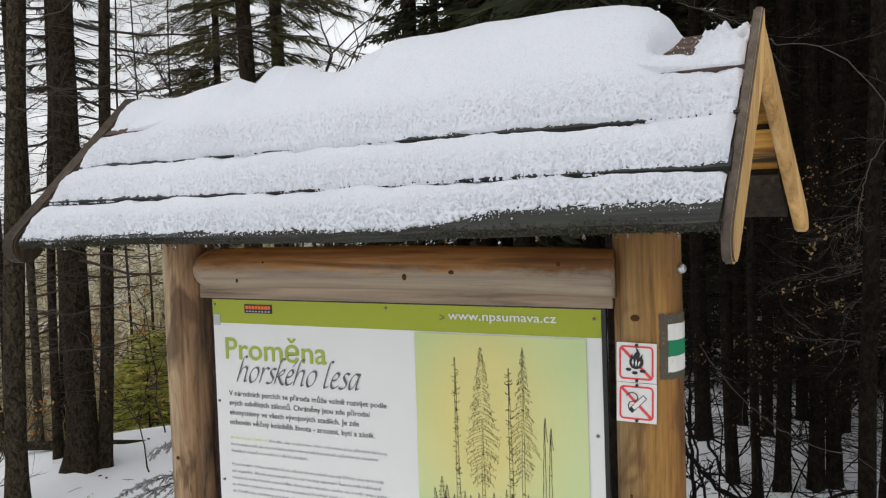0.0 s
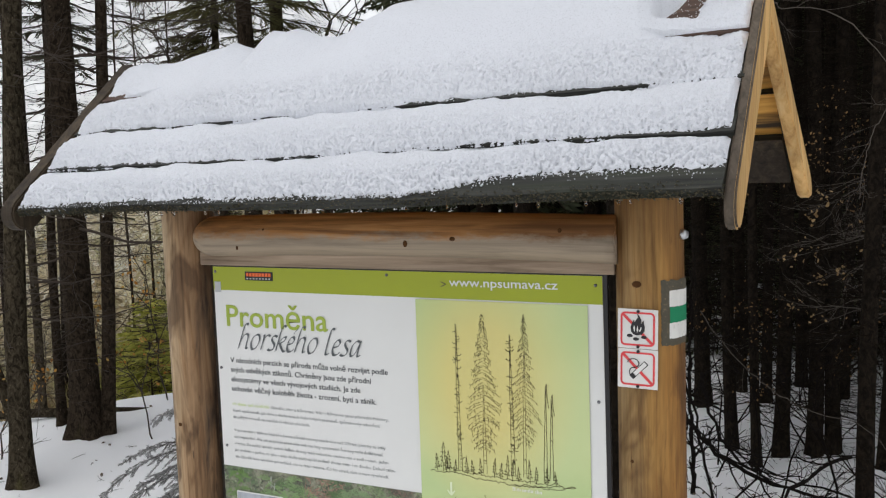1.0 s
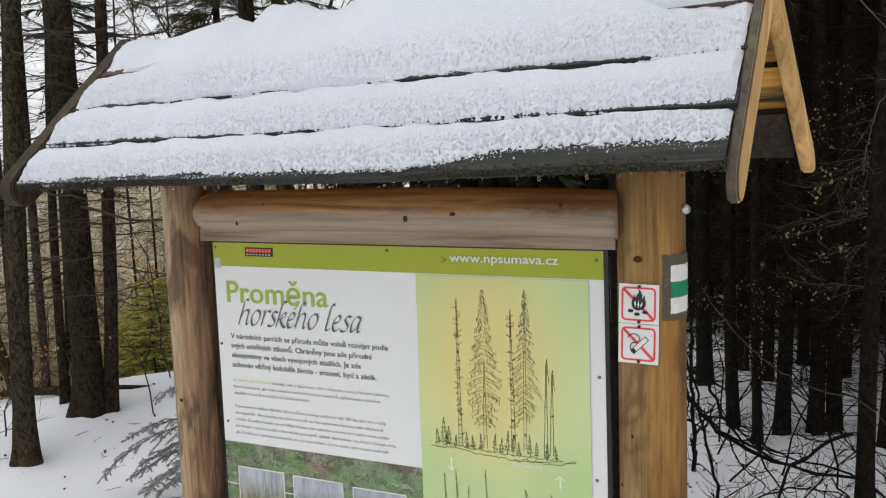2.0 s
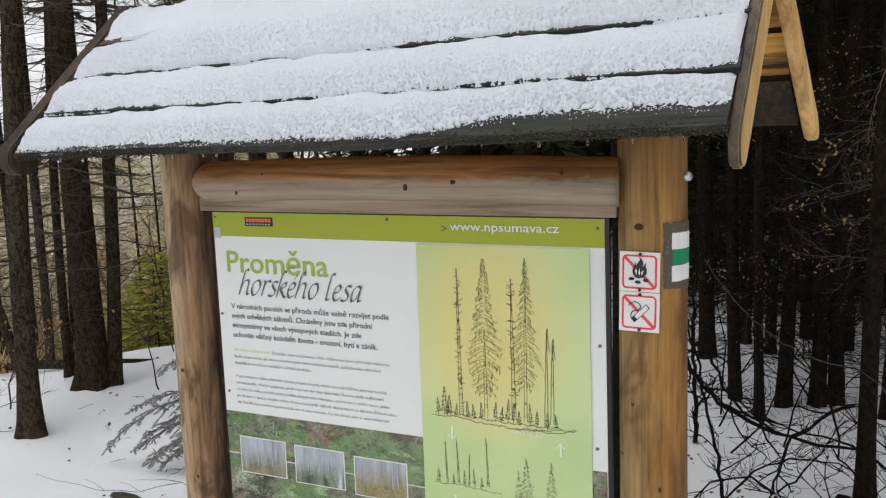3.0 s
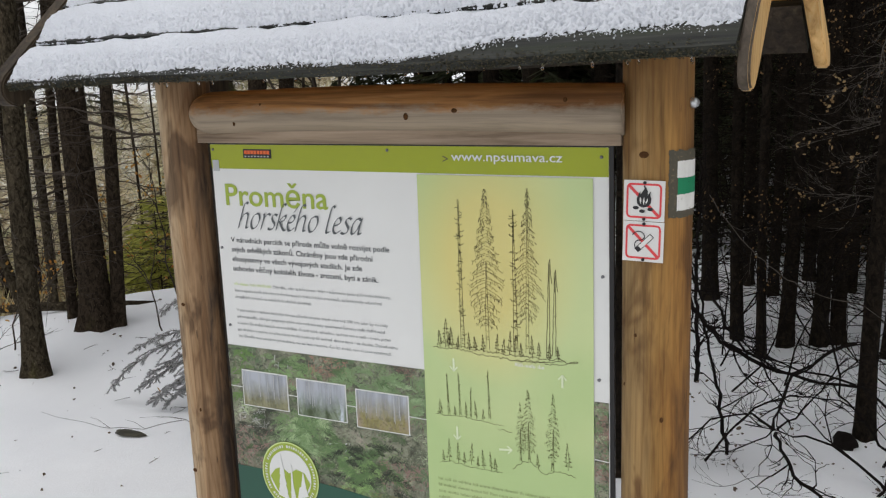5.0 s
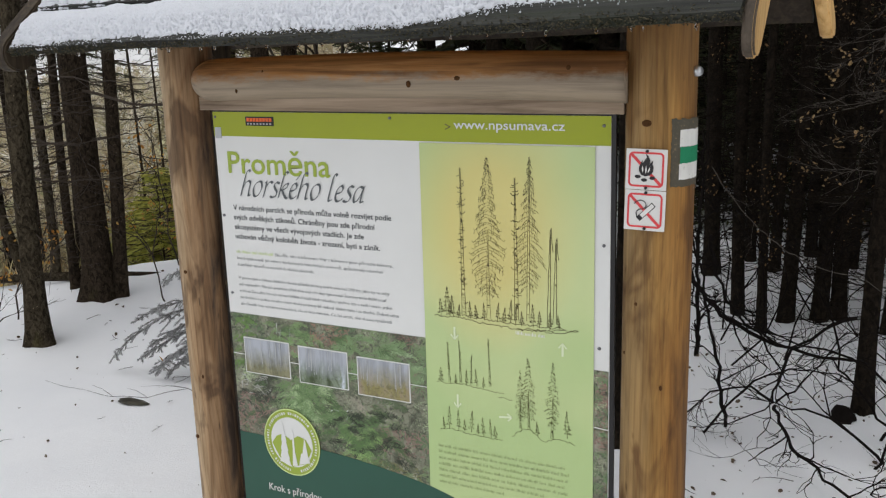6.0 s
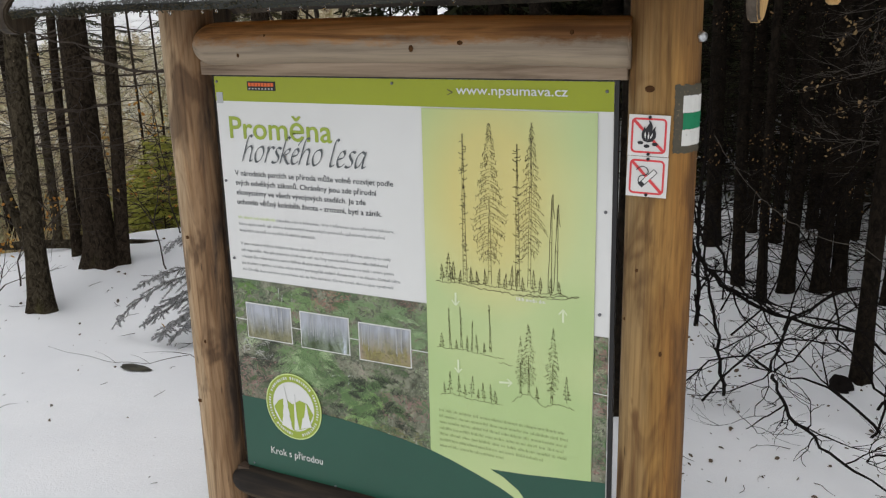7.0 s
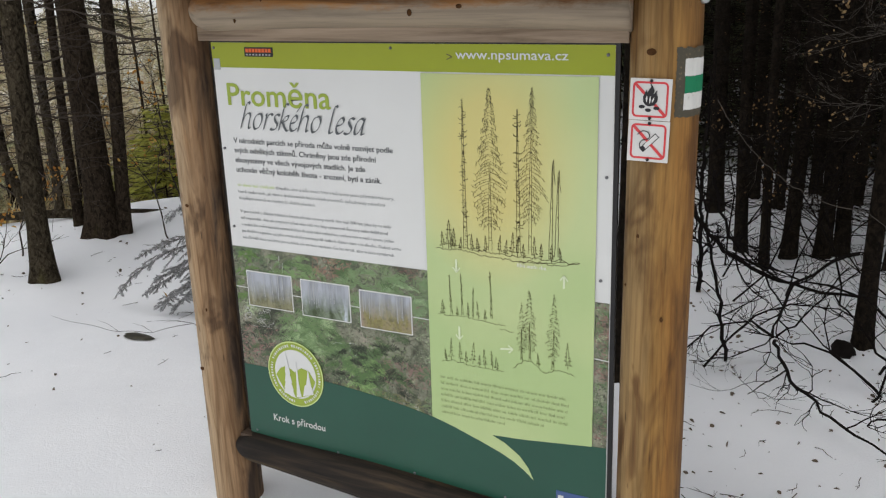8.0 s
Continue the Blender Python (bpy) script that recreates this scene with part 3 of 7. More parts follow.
def slope_grid(U, V, rear):
    a, b = (REAR_L, REAR_R) if rear else (EAVE_L, EAVE_R)
    a, b, c, d = (np.array(p) for p in (a, b, RIDGE_L, RIDGE_R))
    return (a + (b - a) * U[..., None]) * (1 - V[..., None]) + (c + (d - c) * U[..., None]) * V[..., None]


def strip_snow(k, rear=False):
    """Snow on one roof board, thinning to a ragged lower edge."""
    nu, nv = (1060, 100) if not rear else (200, 20)
    U, T = np.meshgrid(np.linspace(0.002, 0.996, nu), np.linspace(-0.07, 1.0, nv), indexing="ij")
    V = ROWS[k] + (ROWS[k + 1] - ROWS[k]) * T
    sx, sy = U * 1.69, V * 0.534
    edge = -0.030 + 0.03 * (fbm(sx * 4.5, sx * 0 + k, 21 + k, 3) - 0.5) + 0.045 * (fbm(sx * 60, sy * 60, 31 + k, 2) - 0.5)
    if k == 0 and not rear:
        edge = edge + 0.055 + 0.36 * smooth(0.60, 0.80, U) - 0.10 * smooth(0.93, 0.975, U)
    rise = np.clip((T - edge) / 0.42, -1, 1)
    thick = 0.032 * np.sign(rise) * np.abs(rise) ** (0.95 if k == 0 else 0.75) - 0.0015
    thick = thick * (1 - 0.60 * smooth(0.78, 1.02, T - 0.22 * (fbm(sx * 14, sx * 0, 5 + k) - 0.5)))
    ends = np.minimum(smooth(-0.002, 0.012, U), smooth(1.0, 0.988, U))
    thick = np.where(thick > 0, thick * (0.25 + 0.75 * ends), thick)
    pits = smooth(0.50, 0.85, vnoise(sx * 270, sy * 270, 61 + k)) * smooth(0.70, 0.0, T - edge)
    thick = thick + grain(sx, sy, 50 + k) * (1 - 0.35 * smooth(0.80, 0.98, T)) * (0.55 + 0.45 * smooth(0.0, 0.3, T - edge)) * (1 - 0.45 * smooth(0.3, 0.9, T)) - (0.0095 if k == 0 else 0.0065) * pits
    n = np.array(N_REAR if rear else N_FRONT)
    lift = FOOT + (TOP - FOOT) * T + thick
    P = slope_grid(U, V, rear) + n * lift[..., None]
    return sheet("snow_strip", P, thick > -0.004)


def cap_snow():
    """The deep cap over both sides of the ridge."""
    nu, nv = 1000, 210
    U, W = np.meshgrid(np.linspace(0.002, 0.996, nu), np.concatenate([np.linspace(-1.07, 0.2, nv - 40), np.linspace(0.22, 1.03, 40)]), indexing="ij")
    V = 1 - 0.5 * np.abs(W)
    sx, sy = U * 1.69, W * 0.267
    crest = np.interp(U + 0.004 * (fbm(sx * 14, sy * 14, 70) - 0.5), [c[0] for c in CREST], [c[1] for c in CREST])
    k3 = V >= ROWS[3]
    t = np.where(k3, (V - ROWS[3]) / (ROWS[4] - ROWS[3]), (V - ROWS[2]) / (ROWS[3] - ROWS[2]))
    boards = FOOT + (TOP - FOOT) * t
    mid = smooth(0.03, 0.16, U) * smooth(0.925, 0.885, U + 0.012 - 0.02 * smooth(0.85, 1.0, V) + 0.03 * (fbm(sx * 9, sy * 9, 73) - 0.5))
    e = -0.06 + 0.20 * smooth(0.085, 0.045, U) * k3 + 0.12 * (fbm(sx * 30, sy * 30, 77, 2) - 0.5)
    rise = np.clip((t - e) / 0.45, -1, 1)
    thin = 0.022 * np.sign(rise) * np.abs(rise) ** 0.75 + 0.001
    thin = thin * np.where(k3, 1.0, 1 - (0.5 - 0.3 * smooth(0.88, 0.92, U)) * smooth(0.80, 1.0, t))
    bare = smooth(0.880, 0.892, U) * smooth(0.955, 0.915, U) * smooth(0.22, 0.42, t + 0.25 * (fbm(sx * 10, sy * 10, 79) - 0.5)) * k3
    sparse = smooth(0.90, 0.95, U) * k3 * smooth(0.3, 0.9, t)
    thin = thin - 0.045 * bare - sparse * (0.008 + 0.040 * (fbm(sx * 70, sy * 70, 80, 2) - 0.5))
    foot = smooth(-0.02, 0.12, V - ROWS[2] + 0.03 * (fbm(sx * 28, sy * 28, 83, 2) - 0.5))
    deep = 0.030 + (0.0115 - 0.002 * smooth(0.4, 0.8, U)) * smooth(0.20, 0.02, V - ROWS[2]) + 0.022 * foot * (1 - smooth(0.72, 1.0, V)) + (crest - 0.002) * smooth(0.60, 1.0, V) ** 1.2
    deep = deep - 0.042 * (1 - np.sqrt(np.clip((V - ROWS[2] + 0.026 + 0.034 * (fbm(sx * 34, sy * 34, 84, 3) - 0.5)) / 0.03, 0, 1)))
    lump = 0.016 * (fbm(sx * 5, sy * 5, 85, 2) - 0.5)
    lift = (boards + thin) * (1 - mid) + (deep + lump) * mid
    ends = np.minimum(smooth(-0.002, 0.012, U), smooth(1.0, 0.988, U))
    pits = smooth(0.55, 0.88, vnoise(sx * 260, sy * 260, 66)) * (1 - smooth(0.56, 0.78, V))
    lift = lift - 0.0060 * pits + grain(sx, sy, 90) * (1.0 - 0.80 * mid * smooth(0.56, 0.82, V)) - 0.012 * (1 - ends)
    na, nb = np.array(N_FRONT), np.array(N_REAR)
    w = smooth(-0.22, 0.22, W)[..., None]
    n = na * (1 - w) + nb * w
    n = n / np.linalg.norm(n, axis=-1, keepdims=True)
    P = np.where((W <= 0)[..., None], slope_grid(U, V, False), slope_grid(U, V, True)) + n * lift[..., None]
    return sheet("snow_cap", P, (lift - boards * (1 - mid)) > -0.006)


for k in (0, 1):
    put_snow("snow_strip", strip_snow(k))
    put_snow("snow_strip", strip_snow(k, True))
put_snow("snow_cap", cap_snow(), "deep smooth snow cap over the ridge")


def crumbs():
    """Loose grains of snow on the bare lower parts of the boards."""
    rng, b = random.Random(33), Buf()
    for _ in range(1500):
        k = rng.choices((0, 1, 2, 3), (10, 2, 2, 2))[0]
        u = rng.uniform(0.01, 0.99)
        t = (0.03 + 0.36 * float(smooth(0.60, 0.80, u)) - 0.10 * float(smooth(0.93, 0.975, u)) if k == 0 else 0.0) - rng.expovariate(1 / (0.045 if k == 0 else 0.02))
        if t < -0.04:
            continue
        if k == 3:
            t, u = rng.uniform(0.2, 1.0), rng.uniform(0.895, 0.99)
        p = on_slope(u, ROWS[k] + t * 0.25) + N_FRONT * (FOOT + (TOP - FOOT) * t + 0.001)
        r = rng.uniform(0.0007, 0.0021) * (0.8 if rng.random() < 0.8 else 1.3)
        base = len(b.v)
        for d in ((1, 0, 0), (0, 1, 0), (-1, 0, 0), (0, -1, 0), (0, 0, 1), (0, 0, -1)):
            b.v.append(tuple(p + Vector(d) * r * rng.uniform(0.7, 1.3)))
        for f in ((0, 1, 4), (1, 2, 4), (2, 3, 4), (3, 0, 4), (1, 0, 5), (2, 1, 5), (3, 2, 5), (0, 3, 5)):
            b.f.append(tuple(base + q for q in f))
    return b.mesh("snow_crumbs")


tagged(put_snow("snow_crumb_scatter", crumbs(), "loose grains of snow"), kind="stuff")

# ---- the printed information panel ----
panel = thing("information_panel", "printed information panel in white and green on mountain forest", "sign", (0.525, 0.0, 0.25))
PRINT = 0.0011


def print_mat(name, rgb, rough=0.32, vary=0.03):
    return plain(name, lin(*rgb), rough, vary, 3.0, 0.45)


WHITE = print_mat("print_white", (220, 220, 217))
GREEN_BAND = print_mat("print_green_band", (152, 162, 26))
DARK_GREEN = print_mat("print_dark_green", (38, 82, 66), 0.3, 0.08)
LIME = print_mat("print_lime", (154, 172, 62))
PALE_GREEN = print_mat("print_pale_green", (205, 222, 150))
INK = print_mat("print_ink", (92, 86, 54))
INK_GREEN = print_mat("print_ink_green", (100, 100, 58))
GREY_TEXT = print_mat("print_grey_text", (180, 182, 182))
BODY_TEXT = print_mat("print_body_text", (126, 129, 130))
GREEN_TEXT = print_mat("print_green_text", (150, 164, 112))
DARK_TEXT = print_mat("print_dark_text", (86, 90, 92))
BLACK = print_mat("print_black", (22, 20, 20))
ORANGE = print_mat("print_orange", (226, 100, 40))
ARROW = print_mat("print_arrow", (216, 226, 190))
SCREW = plain("screw", (0.18, 0.18, 0.19, 1), 0.4, 0.2, 60, metal=0.6)


def in_panel(name, data, mat, label="", parent=None):
    ob = part(name, data, mat, parent or panel, label)
    if parent is None:
        ob.location = (-0.525, 0.0, -0.25)
    return ob


def sheet_poly(pts, layer, thick=0.0009):
    """A thin printed shape in the panel plane; pts are (x, z)."""
    bm = bmesh.new()
    y = -PRINT * layer
    front = [bm.verts.new((x, y, z)) for x, z in pts]
    back = [bm.verts.new((x, y + thick, z)) for x, z in pts]
    bm.faces.new(front)
    bm.faces.new(list(reversed(back)))
    for i in range(len(pts)):
        j = (i + 1) % len(pts)
        bm.faces.new((front[i], front[j], back[j], back[i]))
    bmesh.ops.recalc_face_normals(bm, faces=bm.faces)
    return bm


def rect(x0, z0, x1, z1, layer):
    return sheet_poly([(x0, z0), (x1, z0), (x1, z1), (x0, z1)], layer)


def ring(cx, cz, rx, rz, inner, layer, n=48):
    b, y = Buf(), -PRINT * layer
    for i in range(n):
        a = 2 * math.pi * i / n
        for k in (1.0, inner):
            b.v.append((cx + rx * k * math.cos(a), y, cz + rz * k * math.sin(a)))
    for i in range(n):
        j = (i + 1) % n
        b.f.append((2 * i, 2 * i + 1, 2 * j + 1, 2 * j))
    return b


def disc(cx, cz, rx, rz, layer, n=48):
    return sheet_poly([(cx + rx * math.cos(2 * math.pi * i / n), cz + rz * math.sin(2 * math.pi * i / n)) for i in range(n)], layer)


def lettering(body, x0, x1, base, cap, layer, bold=0.0, shear=0.0, y=None):
    """Words in the built-in font, fitted to x0..x1 with capitals of height cap on the line z = base."""
    cu = bpy.data.curves.new("words", "FONT")
    cu.body, cu.shear, cu.resolution_u = body, shear, 3
    ob = bpy.data.objects.new("words", cu)
    scene.collection.objects.link(ob)
    bpy.context.view_layer.update()
    me = bpy.data.meshes.new_from_object(ob.evaluated_get(bpy.context.evaluated_depsgraph_get()))
    bpy.data.objects.remove(ob)
    n = len(me.vertices)
    co = np.zeros(n * 3)
    me.vertices.foreach_get("co", co)
    co = co.reshape(-1, 3)
    lo, hi = co[:, 0].min(), co[:, 0].max()
    out = np.zeros_like(co)
    out[:, 0] = x0 + (co[:, 0] - lo) / (hi - lo) * (x1 - x0)
    out[:, 1] = -PRINT * layer if y is None else y
    out[:, 2] = base + co[:, 1] * cap / 0.72
    faces = [tuple(p.vertices) for p in me.polygons]
    if bold <= 0:
        shifts = [(0, 0)]
    else:
        step = bold * cap / 0.72
        shifts = [(-step, 0), (step, 0), (0, step * 0.7), (0, -step * 0.7), (0, 0)]
    allv, allf = [], []
    for i, (dx, dz) in enumerate(shifts):
        allf += [tuple(v + i * n for v in f) for f in faces]
        allv.append(out + np.array([dx, -0.00012 * i, dz]))
    bold_me = bpy.data.meshes.new("words")
    bold_me.from_pydata(np.concatenate(allv).tolist(), [], allf)
    return bold_me


in_panel("board", block(0.0, 1.05, 0.0, 0.011, 0.2525, 1.37, 0.0012), WHITE, "white laminated board with a dark edge")
in_panel("board_edge", block(-0.003, 1.060, 0.0015, 0.0125, 0.251, 1.3745, 0.001), BLACK, "thin black edge")
in_panel("header_band", rect(0.0, 1.308, 1.05, 1.37, 1), GREEN_BAND, "olive green band")
logo = in_panel("logo_patch", rect(0.105, 1.336, 0.192, 1.359, 2), BLACK, "black patch with orange bars")
for i in range(8):
    x = 0.1095 + i * 0.0099
    in_panel("logo_bar", rect(x, 1.3465, x + 0.0078, 1.3555, 3), ORANGE, parent=logo)
    in_panel("logo_bar", rect(x + 0.001, 1.339, x + 0.0055, 1.3425, 3), GREY_TEXT, parent=logo)
for ob in logo.children:
    ob.location = (0, 0, 0)
in_panel("address_text", lettering("www.npsumava.cz", 0.689, 0.950, 1.338, 0.0205, 2, 0.012), WHITE, "white lettering")
b = Buf()
b.strip((0.667, 1.348), (0.680, 1.342), 0.0022, -PRINT * 2)
b.strip((0.680, 1.342), (0.667, 1.336), 0.0022, -PRINT * 2)
in_panel("arrow_mark", b, INK)
in_panel("title_text", lettering("Proměna", 0.038, 0.350, 1.213, 0.058, 1, 0.016), LIME, "lime green lettering")


def flowing(pts, steps=7):
    """A smooth line through the given points."""
    out, p = [], [pts[0]] + list(pts) + [pts[-1]]
    for i in range(1, len(p) - 2):
        for k in range(steps):
            t = k / steps
            out.append(tuple(0.5 * (2 * p[i][c] + (p[i + 1][c] - p[i - 1][c]) * t + (2 * p[i - 1][c] - 5 * p[i][c] + 4 * p[i + 1][c] - p[i + 2][c]) * t * t
                                    + (3 * p[i][c] - p[i - 1][c] - 3 * p[i + 1][c] + p[i + 2][c]) * t ** 3) for c in (0, 1)))
    return out + [pts[-1]]


ASCENDER = [(0.30, 1.60), (0.20, 1.70), (0.09, 1.50), (0.04, 0.8), (0.0, 0.0)]
E_LOOP = [(0.04, 0.48), (0.26, 0.56), (0.36, 0.80), (0.24, 1.0), (0.07, 0.75), (0.03, 0.32), (0.14, 0.02), (0.30, 0.04), (0.44, 0.22)]
PEN = {" ": (0.38,)}
PEN["h"] = (0.66, ASCENDER, [(0.03, 0.4), (0.14, 0.82), (0.31, 1.0), (0.43, 0.86), (0.42, 0.4), (0.44, 0.04), (0.56, 0.08)])
PEN["o"] = (0.62, [(0.26, 1.0), (0.08, 0.8), (0.02, 0.4), (0.16, 0.0), (0.38, 0.16), (0.48, 0.6), (0.4, 0.95), (0.26, 1.0)])
PEN["r"] = (0.46, [(0.02, 0.9), (0.08, 1.0), (0.08, 0.6), (0.05, 0.0)], [(0.08, 0.5), (0.18, 0.88), (0.32, 1.02), (0.44, 0.92)])
PEN["s"] = (0.46, [(0.38, 0.92), (0.22, 1.0), (0.09, 0.82), (0.18, 0.58), (0.31, 0.38), (0.28, 0.1), (0.1, 0.0), (-0.03, 0.08)])
PEN["k"] = (0.56, ASCENDER, [(0.03, 0.42), (0.24, 0.86), (0.4, 0.95), (0.36, 0.68), (0.08, 0.48)], [(0.14, 0.5), (0.3, 0.18), (0.46, -0.01), (0.56, 0.06)])
PEN["e"] = (0.52, E_LOOP)
PEN["é"] = (0.52, E_LOOP, [(0.25, 1.2), (0.42, 1.56)])
PEN["l"] = (0.34, [(0.24, 1.6), (0.14, 1.7), (0.06, 1.45), (0.03, 0.6), (0.03, 0.1), (0.11, 0.0), (0.24, 0.1)])
PEN["a"] = (0.6, [(0.42, 0.9), (0.25, 1.0), (0.06, 0.7), (0.03, 0.25), (0.12, 0.01), (0.3, 0.26), (0.43, 0.9)], [(0.45, 1.0), (0.41, 0.4), (0.43, 0.04), (0.57, 0.1)])


def pen_words(body, x0, x1, base, x_height, layer, slant=0.24, nib=0.0062):
    """Slanted writing drawn with a broad pen."""
    b, pen = Buf(), 0.0
    total = sum(PEN[ch][0] for ch in body) + slant * 0.6
    sx = (x1 - x0) / total
    nx, nz = nib * 0.5 * math.cos(0.75), nib * 0.5 * math.sin(0.75)
    count = 0
    for ch in body:
        for stroke in PEN[ch][1:]:
            line = [(x0 + (pen + px + slant * pz) * sx, base + pz * x_height) for px, pz in flowing(stroke)]
            for p, q in zip(line, line[1:]):
                count += 1
                y = -PRINT * layer - 0.0000006 * count
                b.poly([(p[0] - nx, y, p[1] - nz), (q[0] - nx, y, q[1] - nz), (q[0] + nx, y, q[1] + nz), (p[0] + nx, y, p[1] + nz)])
                b.strip(p, q, 0.0018, y - 0.0000003)
        pen += PEN[ch][0]
    return b


in_panel("subtitle_text", pen_words("horského lesa", 0.071, 0.450, 1.154, 0.040, 2, nib=0.0075), DARK_TEXT, "dark grey slanted lettering")
in_panel("sticker", rect(0.004, 1.302, 0.024, 1.330, 2), print_mat("print_sticker", (176, 178, 180), 0.4, 0.1), "small pale grey sticker")
for i, (words, x1) in enumerate((("V národních parcích se příroda může volně rozvíjet podle", 0.517),
                                 ("svých odvěkých zákonů. Chráněny jsou zde přírodní", 0.470),
                                 ("ekosystémy ve všech vývojových stadiích. Je zde", 0.438),
                                 ("uchován věčný koloběh života - zrození, bytí a zánik.", 0.482))):
    in_panel("lead_text", lettering(words, 0.042, x1, 1.1145 - 0.0257 * i, 0.0142, 1, 0.011), DARK_TEXT, "dark grey lettering")


def word_bars(x0, x1, z, height, layer, seed, mat, name="text_line"):
    """A line of writing too small to read: a bar for each word."""
    rng, b, x = random.Random(seed), Buf(), x0
    while x < x1 - 0.004:
        w = min(rng.uniform(0.008, 0.036), x1 - x)
        y, q = -PRINT * layer, x
        while q < x + w - 0.001:
            up = height * (1.45 if rng.random() < 0.3 else 1.0)
            b.poly([(q, y, z), (q + 0.0015, y, z), (q + 0.0015, y, z + up), (q, y, z + up)])
            q += 0.0034
        x += w + 0.0042
    tagged(in_panel(name, b, mat), kind="stuff")


def body_line(x0, x1, z, seed, *pieces):
    """Small print: strings are lettered, a number stands for that many letters that cannot be read."""
    sizes = [q if isinstance(q, int) else len(q) for q in pieces]
    step, x = (x1 - x0) / sum(sizes), x0
    for i, (q, k) in enumerate(zip(pieces, sizes)):
        if isinstance(q, int):
            word_bars(x, x + step * k - 0.003, z, 0.0056, 1, seed + i, BODY_TEXT)
        else:
            in_panel("body_text", lettering(q, x, x + step * (k - 0.6), z, 0.0082, 1), BODY_TEXT, "small dark grey lettering")
        x += step * k


word_bars(0.041, 0.160, 0.998, 0.0056, 1, 59, PALE_GREEN)
for i, (x0, x1, z, words) in enumerate((
        (0.165, 0.519, 0.998, ("člověk, vítr a kůrovec. Vítr i kůrovec jsou přírodní faktory,",)),
        (0.041, 0.492, 0.9802, ("které opakovaně, jak víme z dochovaných historických pramenů, způsobovaly odumření",)),
        (0.041, 0.287, 0.9624, ("dospělých stromů na menších či větších plochách.",)),
        (0.041, 0.506, 0.926, ("V porovnání s délkou lidského života působí stromy starší více než 200 let, jako by tu stály",)),
        (0.041, 0.505, 0.9079, ("od nepaměti. Ale jak popisuje před více než sto lety spisovatel Šumavy ", 17)),
        (0.041, 0.512, 0.8898, ("v knize Ze světa lesních samot: ", 9, "stojí také nebudou, uschne ten a zetlí i onen, jeden")),
        (0.041, 0.530, 0.8717, ("po druhém a padne, na jeho místo druhý postoupí ", 22, "i za dlouho. Dokud celou")),
        (0.041, 0.512, 0.8536, ("ale člověk lesu samému ponechává, nic se lesu nestane. Co les ztratí, sám si zase vynahradí.",)))):
    body_line(x0, x1, z, 60 + 5 * i, *words)


def photo_material(name, stops, scale, stretch=(1, 1, 1), detail=8.0, marks=1.0, sky_from=None, leafy=None):
    """A printed woodland photograph: blotches of growth, leaf litter and fine twiggy marks."""
    sky_col = lin(176, 180, 188)
    m, n, l, b = material(name, 0.33, spec=0.4)
    a = noise_node(n, l, coords(n, l, stretch), scale, detail, 0.66, 0.5)
    c = ramp(n, l, a, stops)
    for seed_scale, fine_scale, rgb, lo in leafy or ():
        where = noise_node(n, l, coords(n, l, (1, 1, 1.5)), seed_scale, 2, 0.5, 0.4)
        grit = noise_node(n, l, coords(n, l, (1, 1, 1.3)), fine_scale, 4, 0.75, 1.2)
        both = n.new("ShaderNodeMath")
        both.operation = "MULTIPLY"
        l.new(where, both.inputs[0])
        l.new(grit, both.inputs[1])
        c = blend(n, l, ramp(n, l, both.outputs[0], [(lo, (0, 0, 0, 1)), (lo + 0.05, (0.85, 0.85, 0.85, 1))]), c, lin(*rgb))
    d = noise_node(n, l, coords(n, l, (1.3, 1, 0.8)), 120.0, 5, 0.75, 0.8)
    k = 0.65 * marks
    c = blend(n, l, ramp(n, l, d, [(0.55, (0, 0, 0, 1)), (0.70, (k, k, k, 1))]), c, lin(172, 180, 158))
    e = noise_node(n, l, coords(n, l, (1, 1, 1.2)), 75.0, 5, 0.75, 0.9)
    k = 0.95 * marks
    c = blend(n, l, ramp(n, l, e, [(0.36, (k, k, k, 1)), (0.50, (0, 0, 0, 1))]), c, lin(54, 58, 44))
    if sky_from:
        sep, up, fade = n.new("ShaderNodeSeparateXYZ"), n.new("ShaderNodeMath"), n.new("ShaderNodeMapRange")
        l.new(coords(n, l), sep.inputs[0])
        up.operation = "MULTIPLY_ADD"
        up.inputs[1].default_value = 0.07
        l.new(noise_node(n, l, coords(n, l, (1, 1, 0.25)), 70.0, 4, 0.7), up.inputs[0])
        l.new(sep.outputs["Z"], up.inputs[2])
        fade.inputs["From Min"].default_value, fade.inputs["From Max"].default_value = sky_from + 0.005, sky_from + 0.065
        l.new(up.outputs[0], fade.inputs["Value"])
        shade = noise_node(n, l, coords(n, l, (1, 1, 0.08)), 60.0, 3, 0.6)
        c = blend(n, l, fade.outputs["Result"], c, ramp(n, l, shade, [(0.35, tuple(v * 0.68 for v in sky_col[:3]) + (1,)), (0.6, sky_col)]))
    l.new(c, b.inputs["Base Color"])
    return m


